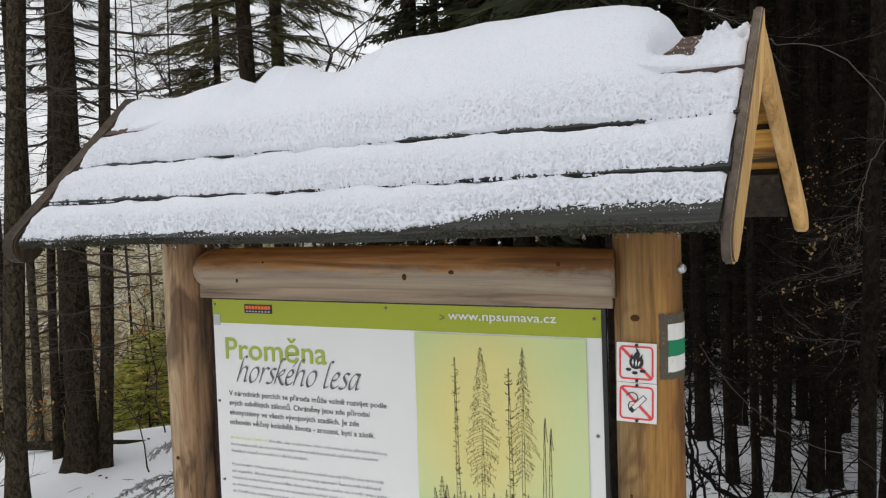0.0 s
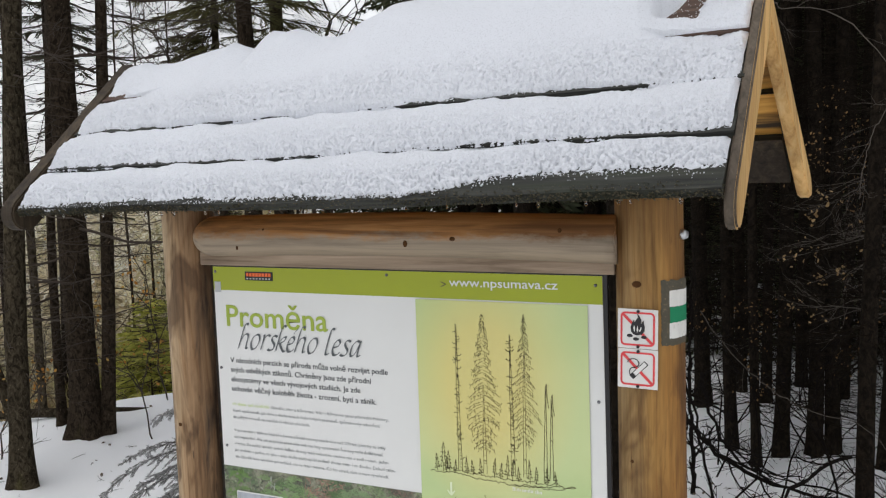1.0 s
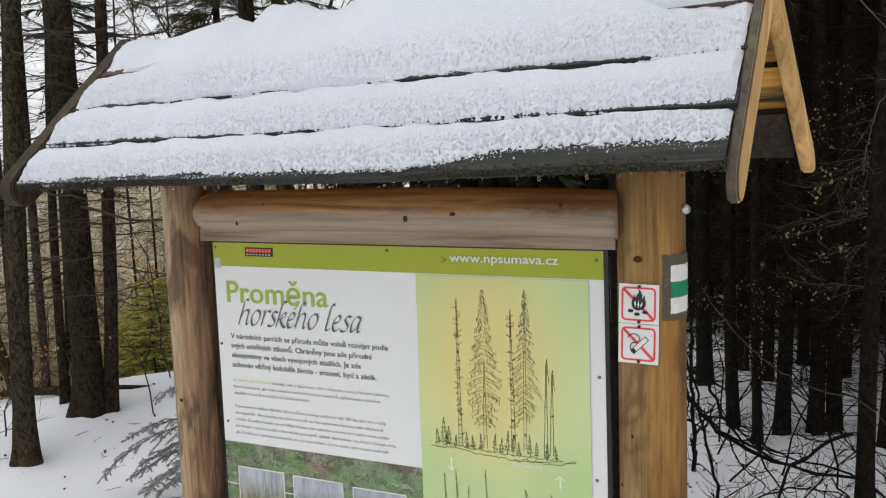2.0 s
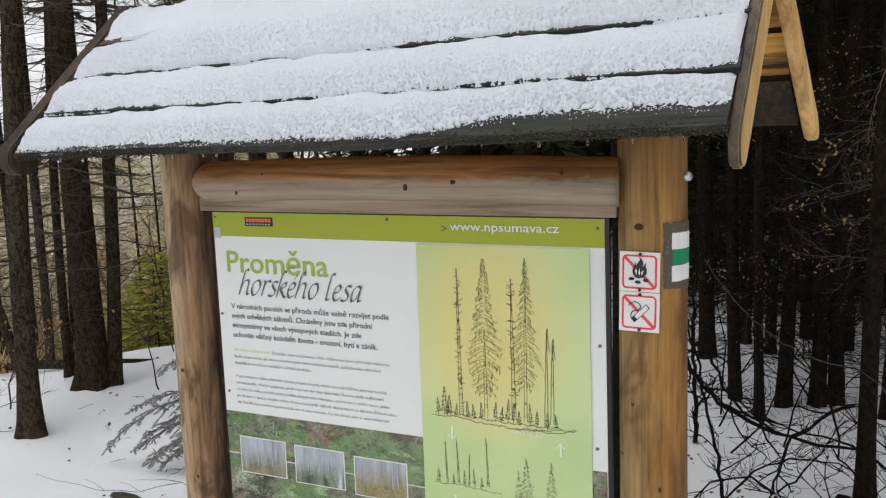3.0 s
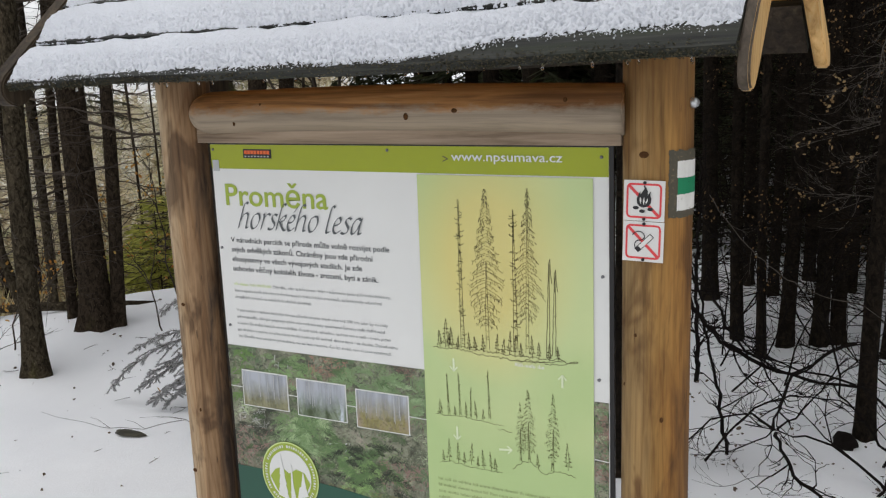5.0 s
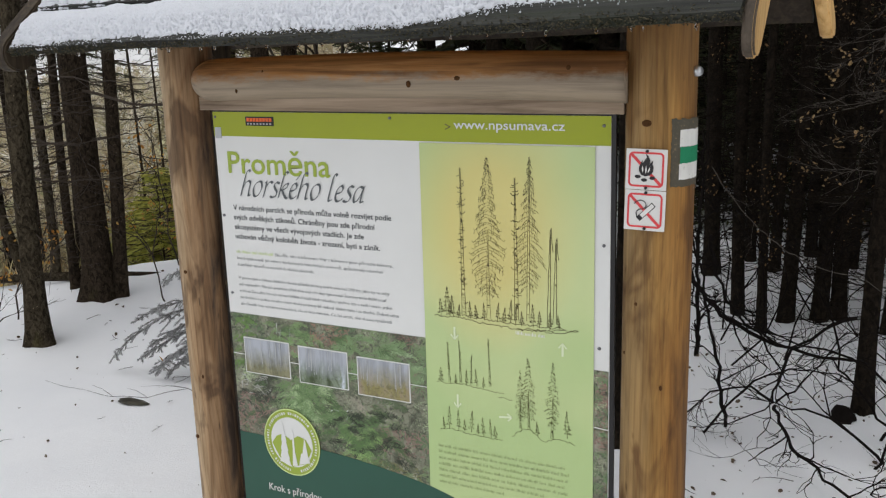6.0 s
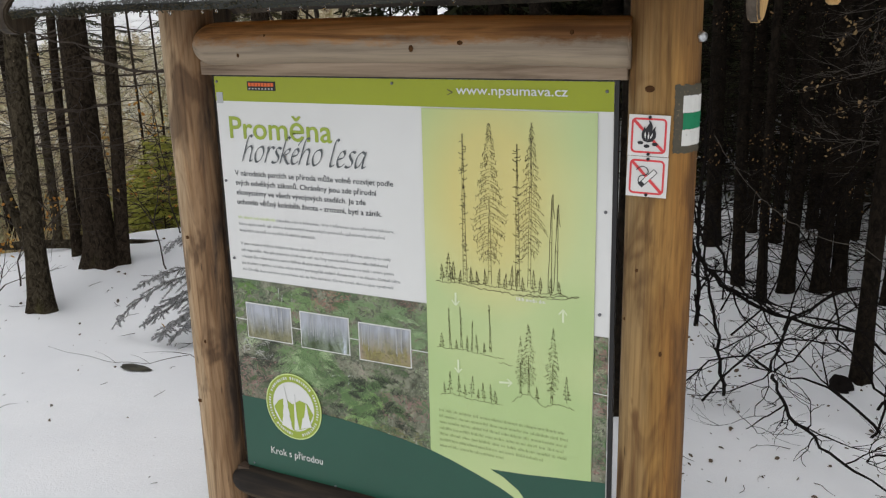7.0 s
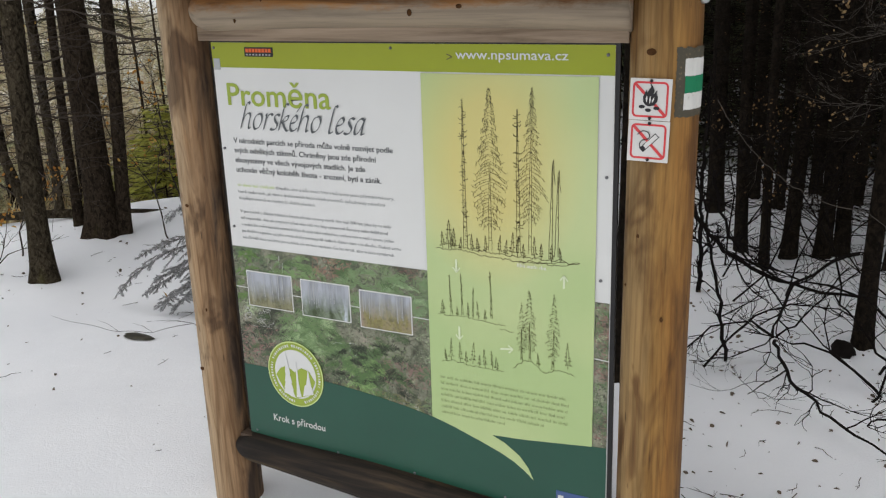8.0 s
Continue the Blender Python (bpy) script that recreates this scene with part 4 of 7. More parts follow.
PHOTO = photo_material("print_forest_photo", [(0.34, lin(62, 62, 50)), (0.46, lin(100, 104, 84)), (0.58, lin(138, 138, 118)), (0.72, lin(160, 148, 136))], 14.0,
                       leafy=((6.0, 85.0, (124, 148, 98), 0.285), (7.0, 60.0, (92, 116, 78), 0.295), (5.0, 110.0, (146, 108, 100), 0.30), (9.0, 140.0, (176, 192, 150), 0.325)))
INSET_A = photo_material("print_inset_a", [(0.35, lin(96, 96, 70)), (0.55, lin(150, 146, 112)), (0.7, lin(182, 186, 176))], 16.0, (1.5, 1, 0.4), 4, 0.5, 0.708)
INSET_B = photo_material("print_inset_b", [(0.35, lin(70, 84, 52)), (0.52, lin(126, 138, 116)), (0.7, lin(206, 214, 224))], 16.0, (1.5, 1, 0.4), 4, 0.5, 0.704)
INSET_C = photo_material("print_inset_c", [(0.35, lin(112, 102, 80)), (0.52, lin(142, 134, 82)), (0.68, lin(156, 140, 120))], 16.0, (1.5, 1, 0.5), 4, 0.5, 0.712)
in_panel("photo", rect(0.0015, 0.40, 0.601, 0.829, 1), PHOTO, "printed photograph of young spruces")
in_panel("photo", rect(1.019, 0.40, 1.0485, 0.806, 1), PHOTO, "printed photograph of young spruces")
b = Buf()
b.strip((0.0015, 0.712), (0.60, 0.700), 0.0022, -PRINT * 1.6)
in_panel("link_line", b, WHITE)
b = Buf()
b.strip((1.019, 0.668), (1.0485, 0.666), 0.0022, -PRINT * 1.6)
in_panel("link_line", b, WHITE)


def photo_sprays(x0, x1, z0, z1, count, length, rgb, seed, fan):
    """Printed sprays of spruce twigs in the photograph."""
    rng, b = random.Random(seed), Buf()
    for _ in range(count):
        x, z, a = rng.uniform(x0, x1), rng.uniform(z0, z1), rng.uniform(-0.5, 3.64)
        for i in range(fan):
            q = a + rng.uniform(-0.6, 0.6)
            n = length * rng.uniform(0.4, 1.1)
            e = (min(max(x + n * math.cos(q), x0), x1), min(max(z + n * math.sin(q), z0), z1))
            b.strip((x, z), e, rng.uniform(0.0008, 0.0024), -PRINT * 1.3 - 0.00002 * i)
            x, z = (x + e[0]) / 2, (z + e[1]) / 2
    tagged(in_panel("photo_spray", b, print_mat("print_spray", rgb)), kind="stuff")


def photo_boughs(x0, x1, z0, z1, count, rgb, seed, size, angles=(-0.6, 0.5, 2.6, 3.7), needle=0.0009):
    """Printed spruce boughs: a stem with rows of short side twigs."""
    rng, b = random.Random(seed), Buf()
    left, right = (1.0195, 1.048) if x0 > 1 else (0.003, 0.599)

    def inside(p):
        return (min(max(p[0], left), right), min(max(p[1], 0.41), 0.827))

    for n in range(count):
        x, z = rng.uniform(x0, x1), rng.uniform(z0, z1)
        a = rng.uniform(*rng.choice((angles[:2], angles[2:])))
        ln = size * rng.uniform(0.6, 1.3)
        y = -PRINT * 1.3 - 0.000003 * n
        for i in range(16):
            t = i / 15
            p = (x + ln * t * math.cos(a), z + ln * t * math.sin(a) - 0.28 * ln * t * t)
            for side in (-1, 1):
                w = 0.36 * ln * (1.05 - 0.8 * t) * rng.uniform(0.6, 1.1)
                q = a + side * rng.uniform(0.5, 1.0)
                e = (p[0] + w * math.cos(q), p[1] + w * math.sin(q) - 0.1 * w)
                b.strip(inside(p), inside(e), needle * rng.uniform(0.7, 1.6), y)
    tagged(in_panel("photo_bough", b, print_mat("print_bough", rgb, 0.32, 0.2)), kind="stuff")


# dark undergrowth first, then green boughs, pale tips, leaf litter and dry sticks
photo_boughs(0.05, 0.55, 0.44, 0.80, 70, (84, 108, 66), 11, 0.05)
photo_boughs(0.24, 0.52, 0.44, 0.61, 46, (52, 60, 44), 21, 0.05, needle=0.0011)
photo_boughs(0.02, 0.17, 0.57, 0.67, 22, (60, 64, 50), 22, 0.045, needle=0.0010)
photo_boughs(0.36, 0.60, 0.70, 0.81, 60, (124, 150, 104), 12, 0.055, (-0.9, 0.2, 2.9, 4.0), 0.0010)
photo_boughs(0.15, 0.27, 0.73, 0.815, 26, (126, 154, 100), 14, 0.04)
photo_boughs(0.00, 0.10, 0.68, 0.82, 24, (104, 136, 72), 15, 0.035)
photo_boughs(0.17, 0.32, 0.55, 0.66, 44, (114, 142, 92), 13, 0.06, (-0.7, 0.3, 2.9, 3.9), 0.0011)
photo_boughs(0.17, 0.30, 0.55, 0.65, 30, (162, 184, 136), 16, 0.05, (-0.6, 0.2, 3.0, 3.8), 0.0010)
photo_boughs(0.32, 0.48, 0.48, 0.60, 36, (98, 128, 76), 17, 0.06, (-0.7, 0.1, 3.0, 3.9), 0.0010)
photo_boughs(0.36, 0.46, 0.48, 0.56, 18, (150, 184, 112), 18, 0.045, (-0.6, 0.0, 3.1, 3.8))
photo_boughs(0.42, 0.60, 0.70, 0.80, 14, (164, 188, 142), 19, 0.035)
photo_boughs(0.53, 0.60, 0.42, 0.48, 9, (130, 152, 108), 20, 0.035)
photo_boughs(1.022, 1.045, 0.45, 0.80, 12, (108, 134, 92), 23, 0.04)
for box, count, size, rgb, seed, fan in (((0.003, 0.13, 0.49, 0.60), 90, 0.010, (148, 116, 108), 5, 3), ((0.46, 0.597, 0.50, 0.57), 90, 0.010, (140, 112, 104), 6, 3),
                                         ((0.26, 0.38, 0.775, 0.826), 60, 0.009, (152, 116, 100), 7, 3), ((0.30, 0.58, 0.43, 0.475), 110, 0.010, (118, 120, 78), 8, 4),
                                         ((0.02, 0.12, 0.60, 0.655), 26, 0.018, (176, 176, 168), 9, 3), ((0.09, 0.20, 0.76, 0.815), 7, 0.05, (186, 188, 180), 10, 1),
                                         ((0.30, 0.38, 0.55, 0.60), 6, 0.022, (206, 210, 206), 24, 1), ((0.003, 0.597, 0.42, 0.826), 60, 0.012, (60, 66, 54), 25, 3),
                                         ((0.40, 0.56, 0.425, 0.46), 14, 0.02, (176, 172, 158), 26, 2)):
    photo_sprays(box[0], box[1], box[2], box[3], count, size, rgb, seed, fan)
for (x0, x1, z0, z1), mat in (((0.041, 0.190, 0.660, 0.763), INSET_A), ((0.218, 0.371, 0.656, 0.760), INSET_B), ((0.399, 0.552, 0.650, 0.7545), INSET_C)):
    inset = in_panel("inset_photo", rect(x0, z0, x1, z1, 2), WHITE, "small inset photograph in a white frame")
    in_panel("print", rect(x0 + 0.003, z0 + 0.003, x1 - 0.003, z1 - 0.003, 3), mat, parent=inset).location = (0, 0, 0)
    haze = Buf()
    rng = random.Random(int(x0 * 1000))
    for i in range(9):
        x = rng.uniform(x0 + 0.008, x1 - 0.008)
        haze.strip((x, z0 + (z1 - z0) * rng.uniform(0.25, 0.5)), (x + rng.uniform(-0.002, 0.002), z1 - 0.004), rng.uniform(0.0008, 0.002), -PRINT * 4)
    tagged(in_panel("trunk_line_print", haze, GREY_TEXT, parent=inset), kind="stuff").location = (0, 0, 0)

# dark green base with its curved upper edge, and the pale speech-leaf
curve = [(0.0015, 0.478), (0.094, 0.478), (0.18, 0.476), (0.269, 0.471), (0.35, 0.466), (0.432, 0.458), (0.516, 0.447), (0.60, 0.432), (0.68, 0.425), (0.80, 0.43), (1.022, 0.441), (1.0485, 0.443)]
in_panel("base_field", sheet_poly([(0.0015, 0.254), (1.0485, 0.254)] + list(reversed(curve)), 2), DARK_GREEN, "dark green printed field")


def illustration_material():
    m, n, l, b = material("print_illustration", 0.3, spec=0.45)
    vec = coords(n, l)
    f = noise_node(n, l, vec, 2.6, 2, 0.4)
    c = ramp(n, l, f, [(0.36, lin(178, 200, 138)), (0.60, lin(196, 208, 150))])
    g = n.new("ShaderNodeTexGradient")
    g.gradient_type = "SPHERICAL"
    mp = n.new("ShaderNodeMapping")
    mp.vector_type = "TEXTURE"
    mp.inputs["Location"].default_value, mp.inputs["Scale"].default_value = (0.77, 0, 1.12), (0.23, 1, 0.32)
    l.new(vec, mp.inputs["Vector"])
    l.new(mp.outputs["Vector"], g.inputs["Vector"])
    c = blend(n, l, ramp(n, l, g.outputs["Fac"], [(0.0, (0, 0, 0, 1)), (0.6, (0.85, 0.85, 0.85, 1))]), c, lin(216, 200, 124))
    l.new(c, b.inputs["Base Color"])
    return m


leaf = [(0.600, 1.305), (0.600, 0.434), (0.66, 0.417), (0.733, 0.392), (0.79, 0.371), (0.824, 0.354), (0.852, 0.335), (0.876, 0.314), (0.862, 0.345), (0.839, 0.374), (0.80, 0.401), (0.765, 0.416), (0.85, 0.4215), (1.019, 0.441), (1.017, 1.305)]
in_panel("illustration_field", sheet_poly(leaf, 3), illustration_material(), "pale yellow-green field with a leaf-shaped tail")
LAY = -PRINT * 4


def ink_line(b, pts, stroke):
    for p, q in zip(pts, pts[1:]):
        b.strip(p, q, stroke, LAY)


def ink_trunk(b, at, z0, h, w, rng, stroke, hatch):
    """Two wavering outlines, with bark marks between them."""
    for side in (-1, 1):
        ink_line(b, [(at(i / 12) + side * w * (1 - 0.85 * i / 12) + rng.uniform(-.0007, .0007), z0 + h * i / 12) for i in range(13)], stroke)
    for _ in range(hatch):
        t = rng.uniform(0.02, 0.9)
        k = w * (1 - 0.8 * t)
        ink_line(b, [(at(t) - k * rng.uniform(0.2, 1), z0 + h * t), (at(t) + k * rng.uniform(-0.2, 0.6), z0 + h * t + rng.uniform(-0.002, 0.005)), (at(t) + k, z0 + h * t - rng.uniform(0, 0.004))], stroke * 0.9)


def ink_tree(b, x, z0, z1, width, style, seed, stroke=0.0013):
    """A pen drawing of a spruce, a dying spruce, a snag or a bare pole."""
    rng, h = random.Random(seed), z1 - z0
    lean = rng.uniform(-0.004, 0.004)
    big = h > 0.12
    at = lambda t: x + lean * t  # noqa: E731
    if style == "pole":
        ink_trunk(b, at, z0, h, 0.0042, rng, stroke, 3)
        ink_line(b, [(at(1) - 0.001, z1), (at(1) + 0.002, z1 + 0.012), (at(1) + 0.0035, z1 - 0.02), (at(0.8) + 0.007, z0 + 0.8 * h)], stroke)
        return
    if style == "snag":
        ink_trunk(b, at, z0, h, 0.0052 * min(1.0, h / 0.25), rng, stroke * 0.8, int(44 * h / 0.35))
        for i in range(int(40 * h / 0.35)):
            t, side = rng.uniform(0.06, 0.98), rng.choice((-1, 1))
            n = rng.uniform(0.2, 0.7) * width * (1.6 if rng.random() < 0.15 else 1.0)
            q = (at(t) + side * n * 0.6, z0 + h * t + rng.uniform(-0.25, 0.25) * n)
            ink_line(b, [(at(t), z0 + h * t), q, (q[0] + side * n * 0.4, q[1] + rng.uniform(-0.3, 0.6) * n)], stroke)
        return
    if style == "sparse" or big:
        dying = style == "sparse"
        low, n = (0.20, 36) if dying else (0.15, int(44 * min(1.0, h / 0.3)))
        ink_trunk(b, at, z0, h * (1.0 if dying else 0.55), (0.0040 if dying else 0.0046) * min(1.0, h / 0.3), rng, stroke * 0.7, 22)
        for i in range(2 * n):
            side = 1 if i % 2 else -1
            t = 0.985 - (0.985 - low) * (i + rng.uniform(-0.9, 0.9)) / (2 * n)
            full = min(1.0, 0.03 + 1.5 * (1 - t) ** 1.0) * (1.0 if t > 0.42 else 0.45 + 1.3 * (t - low))
            r = width * full * rng.uniform(0.55, 1.10) * (0.92 if dying else 1.0)
            z, fall = z0 + h * t, rng.uniform(0.55, 0.95) if dying else rng.uniform(0.35, 0.75)
            pts = [(at(t) + side * r * f + rng.uniform(-.0006, .0006), z - r * fall * f ** 1.5 + rng.uniform(-.0008, .0008)) for f in (0.04, 0.3, 0.55, 0.8, 1.0)]
            if not dying:
                pts.append((pts[-1][0] + side * 0.10 * r, pts[-1][1] + 0.10 * r))
            ink_line(b, pts, stroke * 0.55)
            for p in pts[1:-1]:
                for _ in range(1 if dying else rng.randint(0, 2)):
                    q = rng.uniform(0.06, 0.20) * width
                    ink_line(b, [p, (p[0] + side * rng.uniform(-0.2, 0.6) * q, p[1] - q)], stroke * 0.5)
        return
    ink_line(b, [(at(0), z0), (at(0.3), z0 + 0.3 * h)], stroke)
    n = max(5, int(h / 0.011))
    for side in (-1, 1):
        last = (at(1), z1)
        for i in range(n):
            t = min(0.985, 0.97 - 0.89 * (i + rng.uniform(-0.3, 0.3)) / n)
            r = width * (0.06 + 0.98 * (1 - t) ** 0.72) * rng.uniform(0.62, 1.12)
            z = z0 + h * t
            tip = (at(t) + side * r, z - 0.42 * r)
            ink_line(b, [last, (at(t) + side * r * 0.45, z - 0.05 * r), tip], stroke * 0.8)
            last = (at(t) + side * r * rng.uniform(0.12, 0.35), z - r * rng.uniform(0.30, 0.5))
            ink_line(b, [tip, (at(t) + side * r * 0.6, z - 0.55 * r), (at(t) + side * r * 0.5, z - 0.36 * r), last], stroke * 0.75)
            for _ in range(2):
                f, q = rng.uniform(0.0, 0.5), rng.uniform(0.2, 0.4) * r
                p = (at(t) + side * r * f, z - r * rng.uniform(0.0, 0.5))
                ink_line(b, [p, (p[0] + side * q, p[1] - q * 0.6)], stroke * 0.7)


def scribble(b, pts, seed, amp=0.004, stroke=0.0012):
    rng = random.Random(seed)
    last = pts[0]
    for (xa, za), (xc, zc) in zip(pts, pts[1:]):
        n = max(2, int(abs(xc - xa) / 0.005))
        for i in range(1, n + 1):
            nxt = (xa + (xc - xa) * i / n, za + (zc - za) * i / n + rng.uniform(-amp, amp))
            b.strip(last, nxt, stroke, LAY)
            last = nxt


def drawing(name, trees, ground_line, seed, mat, stroke=0.0013):
    b = Buf()
    for i, (x, z0, z1, w, style) in enumerate(trees):
        ink_tree(b, x, z0, z1, w, style, seed + i, stroke * 1.05)
    for line in ground_line:
        scribble(b, line, seed + 50, 0.003, stroke)
    in_panel(name, b, mat, "fine pen drawing of spruces and bare trunks")


drawing("tree_drawing", [(0.705, 0.897, 1.250, 0.018, "snag"), (0.768, 0.900, 1.281, 0.050, "spruce"), (0.838, 0.901, 1.232, 0.016, "snag"), (0.866, 0.903, 1.280, 0.050, "sparse"),
                         (0.915, 0.897, 1.113, 0.005, "pole"), (0.929, 0.903, 1.09, 0.006, "pole"), (0.660, 0.893, 0.965, 0.014, "spruce"), (0.645, 0.892, 0.935, 0.010, "spruce"),
                         (0.677, 0.893, 0.945, 0.010, "spruce"), (0.757, 0.893, 0.935, 0.008, "spruce"), (0.79, 0.893, 0.94, 0.009, "spruce"), (0.822, 0.893, 0.95, 0.01, "spruce"),
                         (0.85, 0.89, 0.925, 0.008, "spruce"), (0.738, 0.892, 0.928, 0.008, "spruce"), (0.722, 0.893, 0.936, 0.008, "spruce"), (0.806, 0.892, 0.93, 0.009, "spruce"), (0.835, 0.89, 0.94, 0.008, "spruce"), (0.878, 0.89, 0.945, 0.009, "spruce"), (0.668, 0.892, 0.93, 0.009, "spruce"), (0.69, 0.892, 0.925, 0.008, "spruce"), (0.893, 0.89, 0.93, 0.008, "spruce"), (0.94, 0.89, 0.925, 0.007, "spruce"), (0.918, 0.888, 0.93, 0.009, "spruce")],
        [[(0.627, 0.891), (0.70, 0.893), (0.731, 0.887), (0.826, 0.882), (0.90, 0.886), (0.985, 0.893), (0.93, 0.883), (0.84, 0.880)], [(0.70, 0.899), (0.78, 0.894), (0.86, 0.893), (0.955, 0.895)]], 100, INK)
drawing("tree_drawing", [(0.663, 0.722, 0.827, 0.006, "snag"), (0.693, 0.727, 0.834, 0.007, "snag"), (0.72, 0.725, 0.802, 0.005, "snag"), (0.769, 0.729, 0.848, 0.006, "snag"),
                         (0.640, 0.722, 0.760, 0.009, "spruce"), (0.708, 0.722, 0.762, 0.007, "spruce"), (0.735, 0.722, 0.768, 0.006, "spruce"), (0.752, 0.722, 0.75, 0.006, "spruce"), (0.68, 0.722, 0.748, 0.006, "spruce")],
        [[(0.627, 0.722), (0.70, 0.724), (0.804, 0.715)], [(0.79, 0.705), (0.825, 0.705)]], 200, INK_GREEN, 0.001)
drawing("tree_drawing", [(0.659, 0.601, 0.662, 0.010, "spruce"), (0.684, 0.600, 0.655, 0.009, "spruce"), (0.7175, 0.602, 0.659, 0.011, "spruce"), (0.751, 0.596, 0.646, 0.009, "spruce"), (0.77, 0.597, 0.645, 0.007, "spruce"),
                         (0.782, 0.596, 0.630, 0.008, "spruce"), (0.70, 0.6, 0.632, 0.007, "spruce"), (0.735, 0.6, 0.628, 0.006, "spruce"), (0.645, 0.598, 0.63, 0.006, "spruce")],
        [[(0.633, 0.595), (0.66, 0.602), (0.72, 0.596), (0.80, 0.596)]], 300, INK_GREEN, 0.001)
drawing("tree_drawing", [(0.8665, 0.635, 0.815, 0.024, "spruce"), (0.845, 0.635, 0.781, 0.015, "spruce"), (0.923, 0.622, 0.812, 0.021, "spruce"), (0.9605, 0.630, 0.697, 0.012, "spruce"), (0.889, 0.624, 0.659, 0.007, "spruce")],
        [[(0.824, 0.611), (0.85, 0.632), (0.872, 0.634), (0.905, 0.610), (0.93, 0.625), (0.978, 0.618)]], 400, INK_GREEN, 0.0011)
for (xa, za), (xc, zc) in (((0.679, 0.868), (0.679, 0.836)), ((0.948, 0.829), (0.948, 0.86)), ((0.683, 0.696), (0.683, 0.662)), ((0.791, 0.655), (0.824, 0.659))):
    b = Buf()
    b.strip((xa, za), (xc, zc), 0.005, LAY)
    d = Vector((xc - xa, zc - za)).normalized() * 0.012
    for s in (-1, 1):
        b.strip((xc, zc), (xc - d.x + s * d.y * 0.8, zc - d.y - s * d.x * 0.8), 0.003, LAY - 0.0004)
    in_panel("arrow", b, ARROW, "pale arrow")
for i, x1 in enumerate((0.955, 0.965, 0.962, 0.955, 0.968, 0.905, 0.80)):
    word_bars(0.628, x1, 0.549 - 0.0163 * i, 0.0052, 4, 90 + i, GREEN_TEXT)
word_bars(0.835, 0.905, 0.868, 0.006, 4, 99, WHITE)

emblem = in_panel("emblem", disc(0.178, 0.475, 0.0915, 0.098, 3), LIME, "round emblem in green and white with conifer shapes")
for name, data, mat in (("rim", ring(0.178, 0.475, 0.0915, 0.098, 0.965, 4), PALE_GREEN), ("field", disc(0.178, 0.475, 0.068, 0.073, 4), WHITE),
                        ("hill", sheet_poly([(0.113, 0.465), (0.135, 0.425), (0.178, 0.403), (0.222, 0.42), (0.243, 0.462), (0.225, 0.492), (0.20, 0.498), (0.175, 0.482), (0.15, 0.497), (0.13, 0.487)], 5), LIME),
                        ("fir_shape", sheet_poly([(0.136, 0.414), (0.172, 0.406), (0.167, 0.424), (0.169, 0.425), (0.163, 0.448), (0.166, 0.449), (0.160, 0.474), (0.162, 0.475), (0.155, 0.515), (0.152, 0.535), (0.149, 0.513), (0.145, 0.476), (0.147, 0.475), (0.142, 0.450), (0.144, 0.448), (0.139, 0.428), (0.141, 0.427)], 6), WHITE),
                        ("snag_shape", sheet_poly([(0.178, 0.406), (0.194, 0.410), (0.188, 0.45), (0.186, 0.512), (0.183, 0.512), (0.181, 0.45)], 6), WHITE),
                        ("fir_shape", sheet_poly([(0.200, 0.414), (0.236, 0.425), (0.229, 0.450), (0.222, 0.496), (0.213, 0.450), (0.208, 0.448)], 6), WHITE)):
    in_panel(name, data, mat, parent=emblem).location = (0, 0, 0)
marks = Buf()
for i in range(66):
    a = 2 * math.pi * i / 66
    if (i / 66 + 0.27) % 1 < 0.06 or i % 11 == 7:
        continue
    p = Vector((math.cos(a), math.sin(a)))
    marks.strip((0.178 + p.x * 0.0755, 0.475 + p.y * 0.081), (0.178 + p.x * 0.0825, 0.475 + p.y * 0.0885), 0.0026 + 0.0012 * (i % 3), -PRINT * 4)
in_panel("rim_marks", marks, WHITE, parent=emblem).location = (0, 0, 0)
in_panel("motto_text", lettering("Krok s přírodou", 0.089, 0.263, 0.316, 0.0215, 3, 0.012), WHITE, "white lettering")
foot_logo = in_panel("foot_logo", rect(0.935, 0.266, 1.015, 0.304, 3), print_mat("print_blue", (70, 92, 140)), "small blue and white patch")
for i in range(4):
    in_panel("logo_bar", rect(0.94 + 0.018 * i, 0.272 + 0.004 * (i % 2), 0.954 + 0.018 * i, 0.296 - 0.004 * (i % 3), 4), WHITE, parent=foot_logo).location = (0, 0, 0)
for x, z in ((0.010, 1.098), (0.015, 0.885), (1.037, 1.093), (1.029, 0.858), (0.524, 1.360), (0.008, 1.357), (0.024, 0.266), (0.30, 0.262), (0.54, 0.262), (0.80, 0.262), (1.035, 1.35)):
    b = Buf()
    b.tube([(x, 0.0, z), (x, -0.003, z), (x, -0.0042, z)], [0.0036, 0.0036, 0.0018], 10)
    in_panel("screw", b, SCREW)

# the board hangs a little out of square: its foot drops and widens towards the tan post
for ob in panel.children_recursive:
    for v in ob.data.vertices:
        foot = min(1.0, max(0.0, (0.31 - v.co.z) / 0.055))
        v.co.z += (0.0055 - 0.0325 * v.co.x) * foot
        v.co.x += 0.010 * (1.37 - v.co.z) / 1.12 * min(1.0, max(0.0, (v.co.x - 1.0) / 0.05))

# ---- small prohibition signs and the painted trail mark on the post ----
SIGN_WHITE = plain("sign_white", lin(218, 216, 212), 0.35, 0.05, 20)
SIGN_RED = plain("sign_red", lin(214, 66, 70), 0.4, 0.1, 20)
SIGN_BLACK = plain("sign_black", lin(32, 30, 32), 0.4, 0.1, 20)


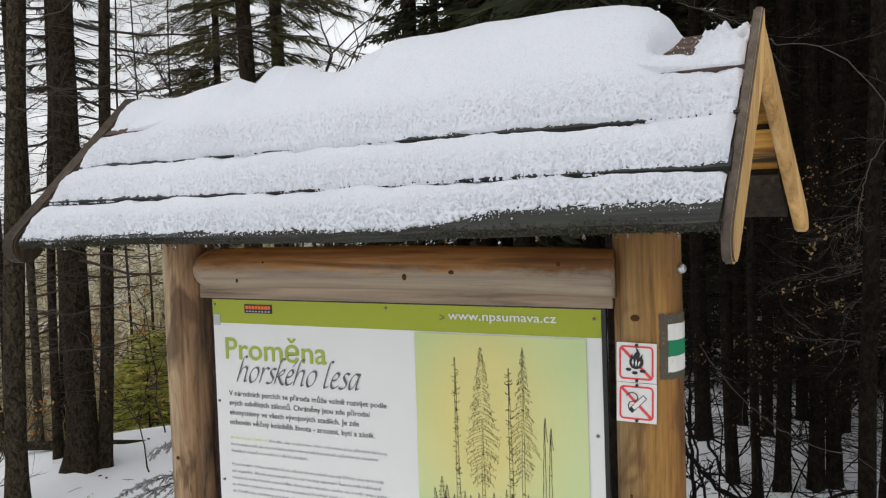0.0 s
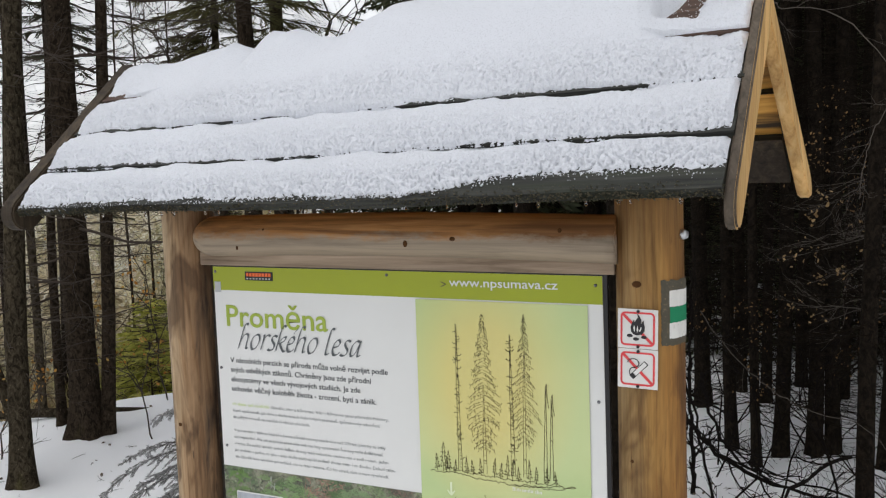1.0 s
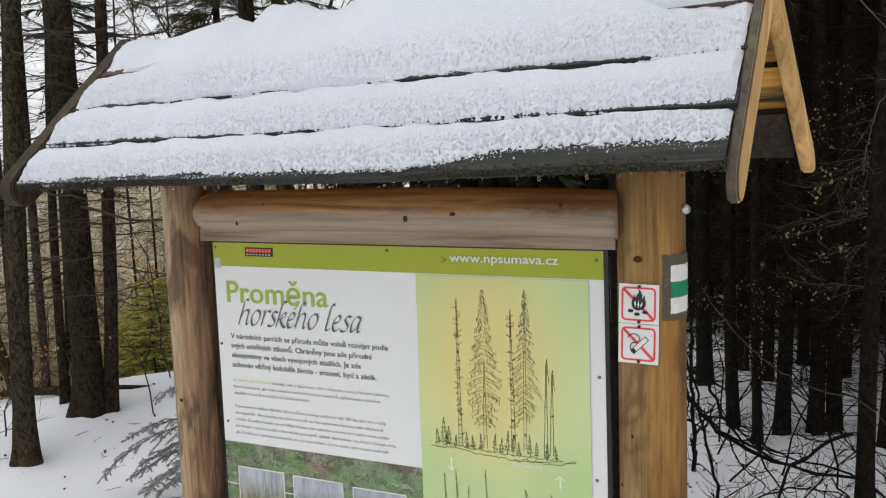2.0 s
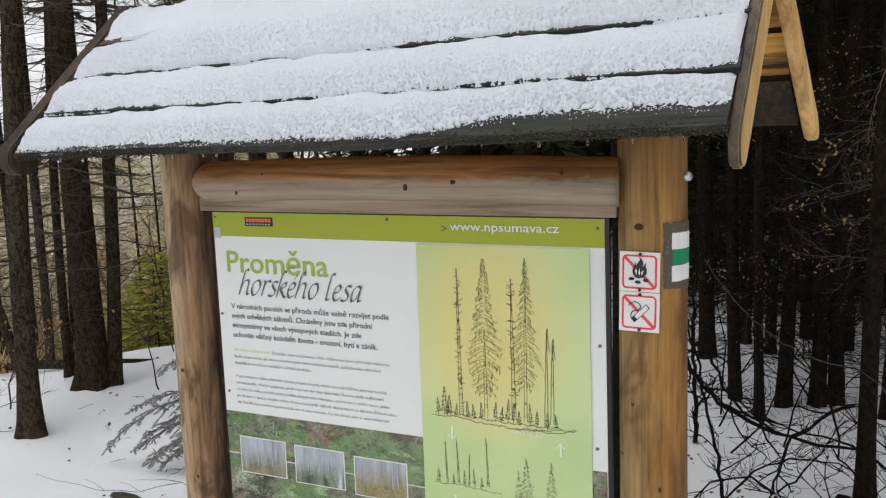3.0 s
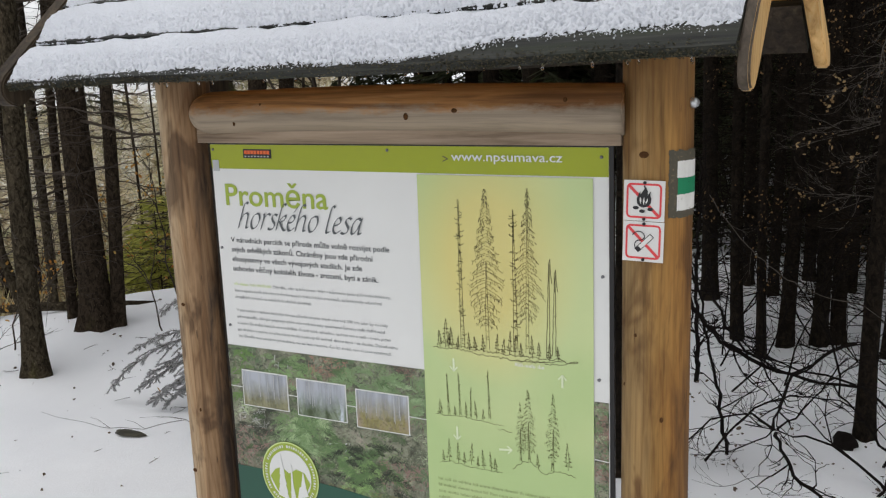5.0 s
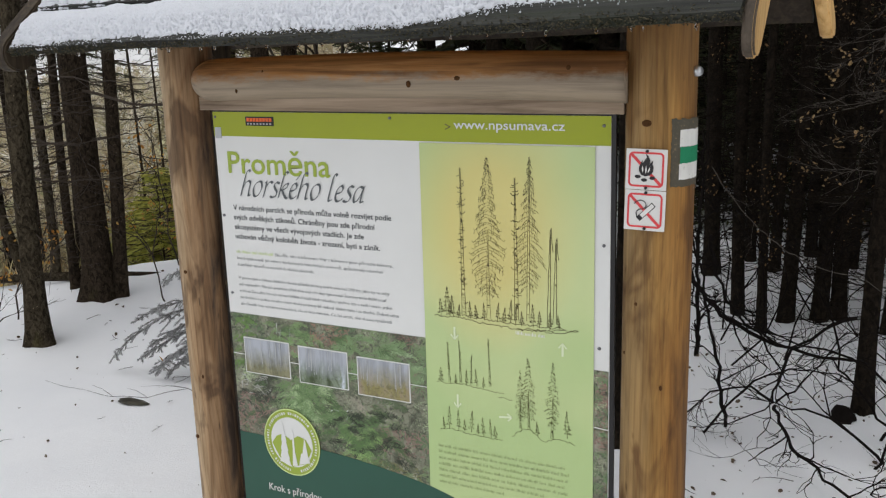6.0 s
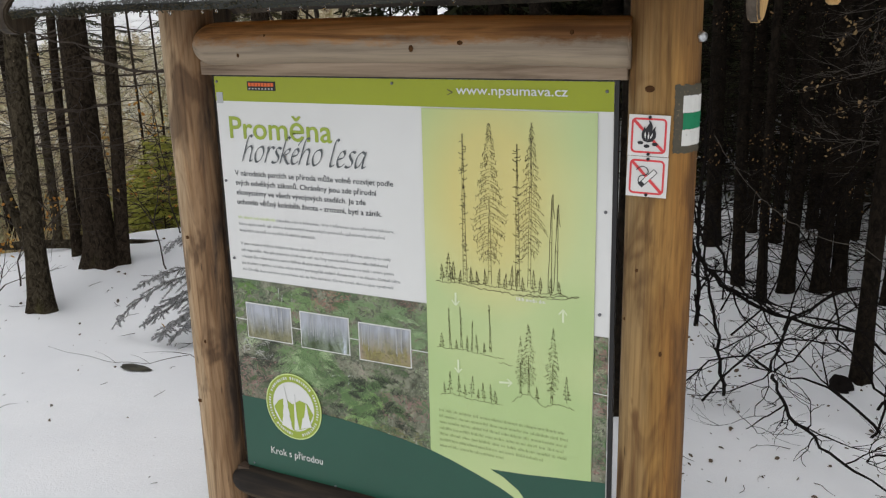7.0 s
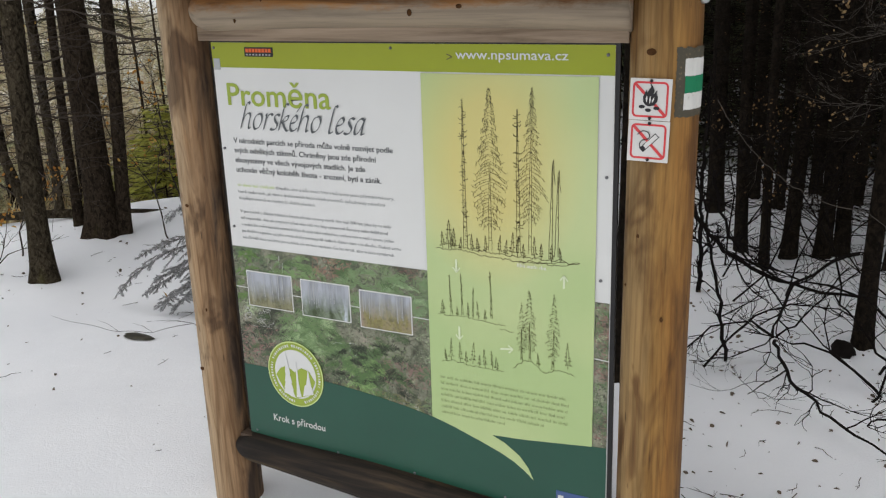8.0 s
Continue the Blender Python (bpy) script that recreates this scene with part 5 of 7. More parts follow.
def warning_sign(name, label, cx, cz, fire):
    s = thing(name, label, "sign", (cx, -0.0445, cz), "prohibition signs on the post")
    w, y = 0.0415, -0.0022

    def lay(pname, data, mat, plabel=""):
        return part(pname, data, mat, s, plabel)

    def flat(pts, k):
        bm = bmesh.new()
        fr = [bm.verts.new((x, y - 0.0008 * k, z)) for x, z in pts]
        bk = [bm.verts.new((x, y - 0.0008 * k + 0.0007, z)) for x, z in pts]
        bm.faces.new(fr)
        bm.faces.new(list(reversed(bk)))
        for i in range(len(pts)):
            j = (i + 1) % len(pts)
            bm.faces.new((fr[i], fr[j], bk[j], bk[i]))
        bmesh.ops.recalc_face_normals(bm, faces=bm.faces)
        return bm

    lay("plate", block(-w, w, y, 0.0, -w, w, 0.0008), SIGN_WHITE, "white plastic plate")
    frame_ring = Buf()
    outer, inner = [], []
    for q, (sx, sz) in enumerate(((1, 1), (-1, 1), (-1, -1), (1, -1))):
        for i in range(6):
            a = math.pi / 2 * (q + i / 5)
            for r, row, e in ((0.0095, outer, 0.0355), (0.0055, inner, 0.0315)):
                row.append((sx * (e - r) + r * math.cos(a), y - 0.0008, sz * (e - r) + r * math.sin(a)))
    m = len(outer)
    frame_ring.v = outer + inner
    frame_ring.f = [(i, (i + 1) % m, m + (i + 1) % m, m + i) for i in range(m)]
    lay("red_border", frame_ring, SIGN_RED, "red rounded border")
    bar = Buf()
    d = 0.0032
    bar.poly([(-0.033 - d * 0.3, y - 0.0012, 0.033 - d), (0.033 - d, y - 0.0012, -0.033 - d * 0.3), (0.033 + d * 0.3, y - 0.0012, -0.033 + d), (-0.033 + d, y - 0.0012, 0.033 + d * 0.3)])
    lay("red_bar", bar, SIGN_RED, "red diagonal bar")
    if fire:
        flame = [(-0.001, -0.0125), (0.008, -0.010), (0.0125, -0.003), (0.0130, 0.005), (0.0108, 0.011), (0.0118, 0.018), (0.0080, 0.013), (0.0060, 0.010), (0.0066, 0.018), (0.0035, 0.025), (-0.0010, 0.030),
                 (0.0006, 0.023), (-0.0030, 0.017), (-0.0062, 0.012), (-0.0068, 0.018), (-0.0100, 0.011), (-0.0125, 0.004), (-0.0118, -0.004), (-0.0080, -0.010)]
        lay("flame_symbol", flat([(x * 1.15, z * 1.08) for x, z in flame], 2.2), SIGN_BLACK, "black flame shape")
        for gap in ([(0.0046, -0.006), (0.0080, 0.000), (0.0078, 0.006), (0.0060, 0.002), (0.0036, -0.002)], [(-0.0062, -0.006), (-0.0050, 0.001), (-0.0066, 0.008), (-0.0088, 0.002)], [(-0.0004, -0.008), (0.0018, -0.001), (0.0004, 0.008), (-0.0018, 0.000)]):
            lay("flame_gap", flat(gap, 3.2), SIGN_WHITE)
        for x, z in ((-0.016, -0.0145), (-0.003, -0.021), (0.0135, -0.0165)):
            lay("ember", flat([(x + 0.0062 * math.cos(a * 0.52), z + 0.0036 * math.sin(a * 0.52)) for a in range(12)], 2.2), SIGN_BLACK)
    else:
        def turned(pts, deg):
            c, sn = math.cos(radians(deg)), math.sin(radians(deg))
            return [(0.001 + x * c - z * sn, -0.004 + x * sn + z * c) for x, z in pts]
        lay("cigarette", flat(turned([(-0.020, -0.0056), (0.0245, -0.0056), (0.0245, 0.0056), (-0.020, 0.0056)], 46), 1.4), SIGN_BLACK, "outlined cigarette")
        lay("cigarette_paper", flat(turned([(-0.0105, -0.0042), (0.0231, -0.0042), (0.0231, 0.0042), (-0.0105, 0.0042)], 46), 2.4), SIGN_WHITE)
        smoke = Buf()
        pts = flowing([(-0.014, -0.016), (-0.0165, -0.006), (-0.012, 0.002), (-0.003, 0.004), (0.003, 0.010), (0.000, 0.018), (-0.008, 0.0215), (-0.016, 0.019), (-0.0215, 0.013)], 5)
        for p, q in zip(pts, pts[1:]):
            dx = Vector((q[0] - p[0], q[1] - p[1]))
            nn = Vector((-dx.y, dx.x)).normalized() * 0.0010
            smoke.poly([(p[0] + nn.x, y - 0.0021, p[1] + nn.y), (p[0] - nn.x, y - 0.0021, p[1] - nn.y), (q[0] - nn.x, y - 0.0021, q[1] - nn.y), (q[0] + nn.x, y - 0.0021, q[1] + nn.y)])
        lay("smoke_line", smoke, SIGN_BLACK)
    for z in (0.037, -0.037):
        head = Buf()
        head.tube([(0.001, y, z), (0.001, y - 0.003, z), (0.001, y - 0.004, z)], [0.0033, 0.0033, 0.0015], 10)
        lay("screw", head, SIGN_BLACK, "dark screw head")
    return s


a = warning_sign("no_fire_sign", "white plate with red border and barred flame on log post", 1.135, 1.268, True)
c = warning_sign("no_smoking_sign", "white plate with red border and barred cigarette on log post", 1.134, 1.184, False)
a.rotation_euler = (0, radians(1.0), 0)
c.rotation_euler = (0, radians(1.2), 0)


def wrap(z0, z1, a0, a1, r, ragged, seed):
    """A painted patch following the round of the right-hand post, with worn, uneven edges."""
    rng, b, n, m = random.Random(seed), Buf(), 26, 34
    top = [rng.uniform(-ragged, ragged) for _ in range(n + 1)]
    low = [rng.uniform(-ragged, ragged) for _ in range(n + 1)]
    side = [rng.uniform(-420, 420) * ragged for _ in range(m + 1)]
    for i in range(n + 1):
        for j in range(m + 1):
            ang = radians(a0 + side[j] * (1 - i / n) + (a1 - a0) * i / n)
            z = z0 + low[i] + (z1 + top[i] - z0 - low[i]) * j / m
            b.v.append((POST_X + r * math.sin(ang), 0.033 - r * math.cos(ang), z))
    for i in range(n):
        for j in range(m):
            p = i * (m + 1) + j
            b.f.append((p, p + m + 1, p + m + 2, p + 1))
    return b


POST_X = 1.1445


def worn_paint(name, rgb, under, keep):
    """Old brushed paint, flaked so that the wood's tone shows in spots."""
    m, n, l, b = material(name, 0.7, spec=0.3)
    f = noise_node(n, l, coords(n, l), 160.0, 5, 0.7)
    g = noise_node(n, l, coords(n, l, (1, 1, 0.5)), 40.0, 3, 0.6)
    c = blend(n, l, ramp(n, l, g, [(0.3, (0, 0, 0, 1)), (0.7, (0.35, 0.35, 0.35, 1))]), lin(*rgb), tuple(v * 0.6 for v in lin(*rgb)[:3]) + (1,))
    l.new(blend(n, l, ramp(n, l, f, [(keep - 0.05, (1, 1, 1, 1)), (keep, (0, 0, 0, 1))]), c, lin(*under)), b.inputs["Base Color"])
    bump(n, l, b, f, 0.4, 0.001)
    return m


mark = thing("trail_mark", "painted hiking mark, green between white stripes, on log post", "trail mark", (1.2, -0.02, 1.29))
for name, z0, z1, a0, r, rag, mat in (("grey_ground", 1.232, 1.368, 29, 0.0743, 0.0022, worn_paint("mark_grey", (84, 79, 66), (120, 104, 80), 0.42)),
                                      ("white_stripe", 1.312, 1.346, 43, 0.0748, 0.0009, worn_paint("mark_white", (224, 222, 216), (150, 140, 124), 0.36)),
                                      ("green_stripe", 1.279, 1.312, 44, 0.0750, 0.0009, worn_paint("mark_green", (30, 132, 90), (40, 84, 60), 0.36)),
                                      ("white_stripe", 1.246, 1.279, 43, 0.0748, 0.0009, worn_paint("mark_white_lower", (224, 222, 216), (150, 140, 124), 0.38))):
    ob = part(name, wrap(z0, z1, a0, 118, r, rag, int(z0 * 1000)), mat, mark)
    ob.location = (-1.2, 0.02, -1.29)

# ---- trees ----
def trunk(height, r0, lean=(0.0, 0.0), flare=0.6, seed=0, seg=18, top=0.25, bend=0.0):
    """A tapered trunk with a root flare and uneven bark."""
    rng = random.Random(seed)
    zs = [-0.25, -0.1, -0.03, 0.0, 0.04, 0.09, 0.15, 0.22, 0.3, 0.42, 0.56]
    while zs[-1] < height:
        zs.append(zs[-1] + (0.2 if zs[-1] < 4 else 0.9))
    ph = [rng.uniform(0, 6.28) for _ in range(6)]
    b = Buf()
    for i, z in enumerate(zs):
        t = max(0, z) / height
        cx, cy = lean[0] * max(z, 0) + bend * min(max(z, 0), 4) ** 2 + 0.02 * math.sin(1.3 * z + ph[0]), lean[1] * max(z, 0) + 0.02 * math.sin(1.1 * z + ph[1])
        base = r0 * (1 - (1 - top) * t)
        for k in range(seg):
            a = 2 * math.pi * k / seg
            lobes = 1 + 0.45 * math.sin(3 * a + ph[2]) + 0.35 * math.sin(5 * a + ph[3])
            r = base * (1 + flare * math.exp(-max(z + 0.05, 0) / 0.14) * max(0.1, lobes) + 0.04 * math.sin(4 * a + ph[4] + z) + rng.uniform(-0.03, 0.03))
            b.v.append((cx + r * math.cos(a), cy + r * math.sin(a), z))
    for i in range(len(zs) - 1):
        for k in range(seg):
            p, q = i * seg + k, i * seg + (k + 1) % seg
            b.f.append((p, q, q + seg, p + seg))
    b.f.append(tuple((len(zs) - 1) * seg + k for k in range(seg)))
    return b


def dead_twigs(z0, z1, count, reach, r_trunk, lean, seed, thick=0.0031, forks=8, bend=0.0):
    """Dry lower branches, level or drooping, with side twigs."""
    rng, b = random.Random(seed), Buf()
    for _ in range(count):
        z, a = rng.uniform(z0, z1), rng.uniform(0, 2 * math.pi)
        n = reach * rng.uniform(0.35, 1.0)
        o = Vector((lean[0] * z + bend * min(z, 4) ** 2, lean[1] * z, z))
        d = Vector((math.cos(a), math.sin(a), rng.uniform(-0.22, 0.12)))
        pts, p = [o + d * r_trunk * 0.7], o + d * r_trunk * 0.7
        sag = rng.uniform(-0.16, 0.03)
        for s in range(7):
            d = (d + Vector((rng.uniform(-.26, .26), rng.uniform(-.26, .26), rng.uniform(-0.12, 0.12) + sag * (1 - s / 2.6)))).normalized()
            p = p + d * n / 7
            pts.append(p)
        k = thick * rng.uniform(0.5, 1.2)
        b.tube(pts, [k * (1 - 0.12 * i) for i in range(8)], 4, False)
        for _ in range(rng.randint(1, forks)):
            i = rng.randint(1, 6)
            q = pts[i]
            e = (d + Vector((rng.uniform(-0.8, 0.8), rng.uniform(-0.8, 0.8), rng.uniform(-0.35, 0.2)))).normalized()
            m = n * rng.uniform(0.12, 0.40)
            mid = q + e * m * 0.5 + Vector((0, 0, rng.uniform(-0.03, 0.02)))
            b.tube([q, mid, mid + (e + Vector((0, 0, rng.uniform(-.3, .2)))).normalized() * m * 0.5], [k * 0.5, k * 0.38, k * 0.2], 3, False)
    return b


def needle_mesh(branches, twig_len, blade, seed, per=9, droop=0.5):
    """Needled boughs: a stem for each branch with feathery blades on both sides. Returns (wood Buf, needle mesh)."""
    rng = np.random.default_rng(seed)
    wood_buf, tri = Buf(), []
    for (ox, oy, oz), az, length, fall in branches:
        n = 7
        t = np.linspace(0, 1, n)
        ca, sa = math.cos(az), math.sin(az)
        rad = length * t
        zz = oz - fall * length * t ** 1.6 + 0.10 * length * t ** 4
        pts = np.stack([ox + ca * rad, oy + sa * rad, zz], 1)
        wood_buf.tube([tuple(p) for p in pts[::3]], [0.004 + 0.010 * length * (1 - s) * 0.6 for s in t[::3]], 3, False)
        m = int(per * length / 0.5) + 3
        s = rng.uniform(0.12, 1.0, m)
        o = np.stack([np.interp(s, t, pts[:, i]) for i in range(3)], 1)
        side = rng.choice([-1.0, 1.0], m)
        ang = az + side * rng.uniform(0.5, 1.25, m)
        ln = twig_len * rng.uniform(0.5, 1.2, m) * (1.15 - 0.6 * s)
        for j in range(2):
            a2 = ang + rng.uniform(-0.5, 0.5, m)
            d = np.stack([np.cos(a2), np.sin(a2), -droop * rng.uniform(0.2, 1.6, m)], 1)
            d /= np.linalg.norm(d, axis=1, keepdims=True)
            up = rng.normal(0, 1, (m, 3))
            w = np.cross(d, up)
            w /= np.linalg.norm(w, axis=1, keepdims=True) + 1e-9
            w *= blade * rng.uniform(0.6, 1.3, (m, 1))
            tip = o + d * ln[:, None]
            mid = o + d * ln[:, None] * 0.45
            tri.append(np.stack([o, mid + w, tip, mid - w], 1))
    P = np.concatenate(tri).reshape(-1, 3)
    me = bpy.data.meshes.new("needles")
    me.from_pydata(P.tolist(), [], np.arange(len(P)).reshape(-1, 4).tolist())
    return wood_buf, me


def whorls(z0, z1, reach, count, seed, tip=0.15, fall=(0.15, 0.5)):
    rng = random.Random(seed)
    out = []
    for _ in range(count):
        t = rng.random() ** 0.85
        z = z0 + (z1 - z0) * t
        out.append(((0, 0, z), rng.uniform(0, 6.283), max(tip, reach * (1 - t) * rng.uniform(0.7, 1.1)), rng.uniform(*fall)))
    return out


def spruce(name, label, place, height, r0, crown_from, reach, seed, lean=(0, 0), twigs=60, twig_reach=0.9, count=170, needles=None, bark=None, twig=None, flare=0.5, blade=0.011, twig_z=(0.6, 4.5), per=18, bend=0.0):
    t = thing(name, label, "tree", place, "forest trees")
    part("trunk", trunk(height, r0, lean, flare, seed, bend=bend), bark or BARK, t)
    if twigs:
        tagged(part("twig_growth", dead_twigs(twig_z[0], twig_z[1], twigs, twig_reach, r0, lean, seed + 1, bend=bend), twig or TWIG, t, "thin dry lower branches"), kind="stuff")
    if count:
        w, me = needle_mesh([((lean[0] * o[2], lean[1] * o[2], o[2]), az, ln, fl) for o, az, ln, fl in whorls(crown_from, height, reach, count, seed + 2)], 0.30, blade, seed + 3, per)
        tagged(part("bough_wood", w, BARK, t), kind="stuff")
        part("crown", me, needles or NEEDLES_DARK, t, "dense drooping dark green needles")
    return t


def stand(ob, x, y):
    ob.location = (x, y, height_at(x, y))
    return ob


def bare_tree(buf, p, d, length, r, depth, rng, spread=0.75, seg=5, wander=0.22):
    pts, q = [p], p
    for _ in range(4):
        d = (d + Vector((rng.uniform(-1, 1), rng.uniform(-1, 1), rng.uniform(-0.5, 0.6))) * wander).normalized()
        q = q + d * length / 4
        pts.append(q)
    buf.tube(pts, [r * (1 - 0.11 * i) for i in range(5)], seg, False)
    if depth == 0:
        return
    for _ in range(3 if depth > 1 else 4):
        k = rng.randint(2, 4)
        e = (d + Vector((rng.uniform(-1, 1), rng.uniform(-1, 1), rng.uniform(-0.4, 0.8))) * spread).normalized()
        bare_tree(buf, pts[k], e, length * rng.uniform(0.5, 0.75), r * 0.55, depth - 1, rng, spread, 4 if depth > 1 else 3, wander)


def sweeping_boughs(z0, z1, count, reach, r_trunk, lean, seed, aim, thick=0.0075):
    """Stout dry boughs that sag away from the trunk and rise again at their tips, with hanging side twigs."""
    rng, b = random.Random(seed), Buf()
    for k in range(count):
        z = z0 + (z1 - z0) * (k + rng.uniform(0, 0.8)) / count
        a = aim + rng.choice((0.0, math.pi)) + rng.gauss(0, 0.5)
        n, sag, lift = reach * rng.uniform(0.5, 1.1), rng.uniform(0.05, 0.30), rng.uniform(0.02, 0.30)
        pts, off = [], 0.0
        for i in range(11):
            t = i / 10
            off += rng.uniform(-0.02, 0.02)
            r = r_trunk * 0.6 + n * t
            pts.append(Vector((lean[0] * z + math.cos(a) * r - math.sin(a) * off, lean[1] * z + math.sin(a) * r + math.cos(a) * off, z - sag * n * t + (sag * 0.6 + lift) * n * t ** 2.4 + rng.uniform(-0.012, 0.012))))
        w = thick * rng.uniform(0.55, 1.25)
        b.tube(pts, [w * (1 - 0.075 * i) for i in range(11)], 5, False)
        for _ in range(rng.randint(5, 12)):
            i = rng.randint(2, 9)
            d = (pts[i + 1] - pts[i]).normalized() + Vector((rng.uniform(-0.7, 0.7), rng.uniform(-0.7, 0.7), rng.uniform(-0.7, 0.35)))
            bare_tree(b, pts[i], d.normalized(), n * rng.uniform(0.10, 0.34), w * 0.36, rng.randint(0, 1), rng, 0.8, 3, 0.25)
    return b


# trunks beside the snow crest
mossy = stand(spruce("tree", "slim mossy trunk with a slight lean, dry twigs, in snow", (0, 0, 0), 11, 0.055, 5.5, 1.6, 501, (0.030, 0.016), 95, 1.1, 50, bark=BARK_GREEN, flare=0.6), -2.43, 1.32)
tagged(part("bough_growth", sweeping_boughs(0.9, 3.6, 16, 0.95, 0.05, (0.030, 0.016), 511, 0.73, 0.0045), TWIG, mossy, "dry sagging boughs"), kind="stuff")
stout = stand(spruce("tree", "stout dark spruce trunk with a broad root flare in snow", (0, 0, 0), 15, 0.086, 5.5, 1.9, 502, (0.006, 0.004), 120, 1.4, 60, flare=0.65), -2.765, 2.025)
tagged(part("bough_growth", sweeping_boughs(0.8, 4.0, 34, 1.35, 0.075, (0.006, 0.004), 512, 0.73, 0.0085), TWIG, stout, "dry sagging boughs"), kind="stuff")
slender = stand(spruce("tree", "slender dark trunk growing beside a stouter one", (0, 0, 0), 11, 0.042, 5.5, 1.2, 503, (0.090, 0.036), 34, 1.0, 30, flare=0.5, bend=-0.0115), -2.680, 2.085)
tagged(part("bough_growth", sweeping_boughs(0.7, 2.6, 14, 0.9, 0.03, (0.062, 0.036), 513, 0.73, 0.005), TWIG, slender, "dry sagging boughs"), kind="stuff")
stand(spruce("tree", "thin dark trunk behind a stout one", (0, 0, 0), 9, 0.030, 5.0, 1.0, 504, (0.03, 0.02), 40, 0.8, 24, flare=0.5), -3.12, 2.16)
stand(spruce("tree", "thin forest trunk with moss and dry twigs", (0, 0, 0), 10, 0.032, 5.0, 1.1, 505, (-0.01, 0.0), 60, 1.0, 30, bark=BARK_GREEN), -4.04, 2.78)
stem = thing("leaning_sapling", "thin leaning sapling beside a mossy trunk", "tree", (-2.53, 1.36, 0.0), "forest trees")
b = Buf()
b.tube([(0.02, 0, -0.1), (-0.05, 0.02, 0.3), (-0.20, 0.04, 0.62), (-0.42, 0.05, 1.15), (-0.58, 0.06, 1.8), (-0.7, 0.06, 2.8)], [0.034, 0.030, 0.027, 0.024, 0.02, 0.012], 9)
part("stem", b, BARK_GREEN, stem)
tagged(part("twig_growth", dead_twigs(0.5, 2.4, 14, 0.5, 0.02, (-0.25, 0.02), 77, 0.004), TWIG, stem), kind="stuff")

# slim trunks and spruces lower on the slope
rng = random.Random(5)
for i, (d, ax, ay, r, h) in enumerate(((9.5, -0.710, 0.704, 0.016, 8), (22.0, -0.75, 0.66, 0.07, 12),
                                       (14.0, -0.78, 0.62, 0.08, 14), (8.8, -0.690, 0.724, 0.013, 7), (17.0, -0.81, 0.58, 0.1, 14), (10.4, -0.668, 0.744, 0.016, 8))):
    x, y = 1.53 + ax * d, -1.8 + ay * d
    stand(spruce("tree", "slim bare-stemmed spruce down the slope with dry twigs", (0, 0, 0), h, r, 7.0, 1.5, 520 + i, (rng.uniform(-.02, .02), rng.uniform(-.02, .02)), 80, 1.2, 50, flare=0.3, twig_z=(0.3, 6.0)), x, y)
for i, (d, ax, r) in enumerate(((9.6, -0.790, 0.05), (12.5, -0.772, 0.055), (11.0, -0.757, 0.04), (15.0, -0.745, 0.07), (13.0, -0.801, 0.06))):
    stand(spruce("tree", "shaded trunk down the slope, thick with dry twigs", (0, 0, 0), 11, r, 7.0, 1.4, 560 + i, (0.012 * (i % 3 - 1), 0.01), 170, 1.0, 40, bark=BARK_SHADED, flare=0.3, twig_z=(0.2, 5.5)), 1.53 + ax * d, -1.8 + math.sqrt(1 - ax * ax) * d)
for i, (d, ax, ay, h, low) in enumerate(((9.0, -0.607, 0.795, 13, 1.7), (10.5, -0.579, 0.815, 14, 2.2), (14.5, -0.63, 0.776, 12, 2.6))):
    x, y = 1.53 + ax * d, -1.8 + ay * d
    stand(spruce("spruce", "spruce with drooping green boughs against the sky", (0, 0, 0), h, 0.10, low + 2.0, 1.35, 540 + i, (0, 0), 90, 1.6, 260, NEEDLES, flare=0.3, blade=0.0045, twig_z=(0.5, 5.0), per=44), x, y)


for d, ax, ay, h, sd in ((9.5, -0.533, 0.846, 3.2, 3), (11.5, -0.505, 0.862, 3.4, 4), (12.5, -0.55, 0.835, 3.6, 6)):
    x, y = 1.53 + ax * d, -1.8 + ay * d
    t = stand(thing("bare_tree", "leafless broad-crowned tree with many fine twigs", "tree", group="forest trees"), x, y)
    b = Buf()
    bare_tree(b, Vector((0, 0, -0.2)), Vector((0, 0, 1)), h, 0.036, 6, random.Random(sd), 0.95, 5, 0.30)
    tagged(part("limb_growth", b, TWIG, t), kind="stuff")

def leaves(spots, size, seed, hang=0.5):
    """Small curled dry leaves, each a folded blade."""
    rng, b = random.Random(seed), Buf()
    for p in spots:
        d = Vector((rng.uniform(-1, 1), rng.uniform(-1, 1), rng.uniform(-1, 0.4) - hang)).normalized()
        s = d.cross(Vector((rng.uniform(-1, 1), rng.uniform(-1, 1), rng.uniform(-1, 1)))).normalized()
        n, z = d.cross(s), size * rng.uniform(0.6, 1.25)
        o = Vector(p)
        base = len(b.v)
        for q in (o, o + d * z * 0.35 + s * z * 0.3 + n * z * 0.08, o + d * z * 0.75 + s * z * 0.24 + n * z * 0.1, o + d * z, o + d * z * 0.75 - s * z * 0.24 + n * z * 0.1, o + d * z * 0.35 - s * z * 0.3 + n * z * 0.08):
            b.v.append(tuple(q))
        b.f.append((base, base + 1, base + 2, base + 3))
        b.f.append((base, base + 3, base + 4, base + 5))
    return b


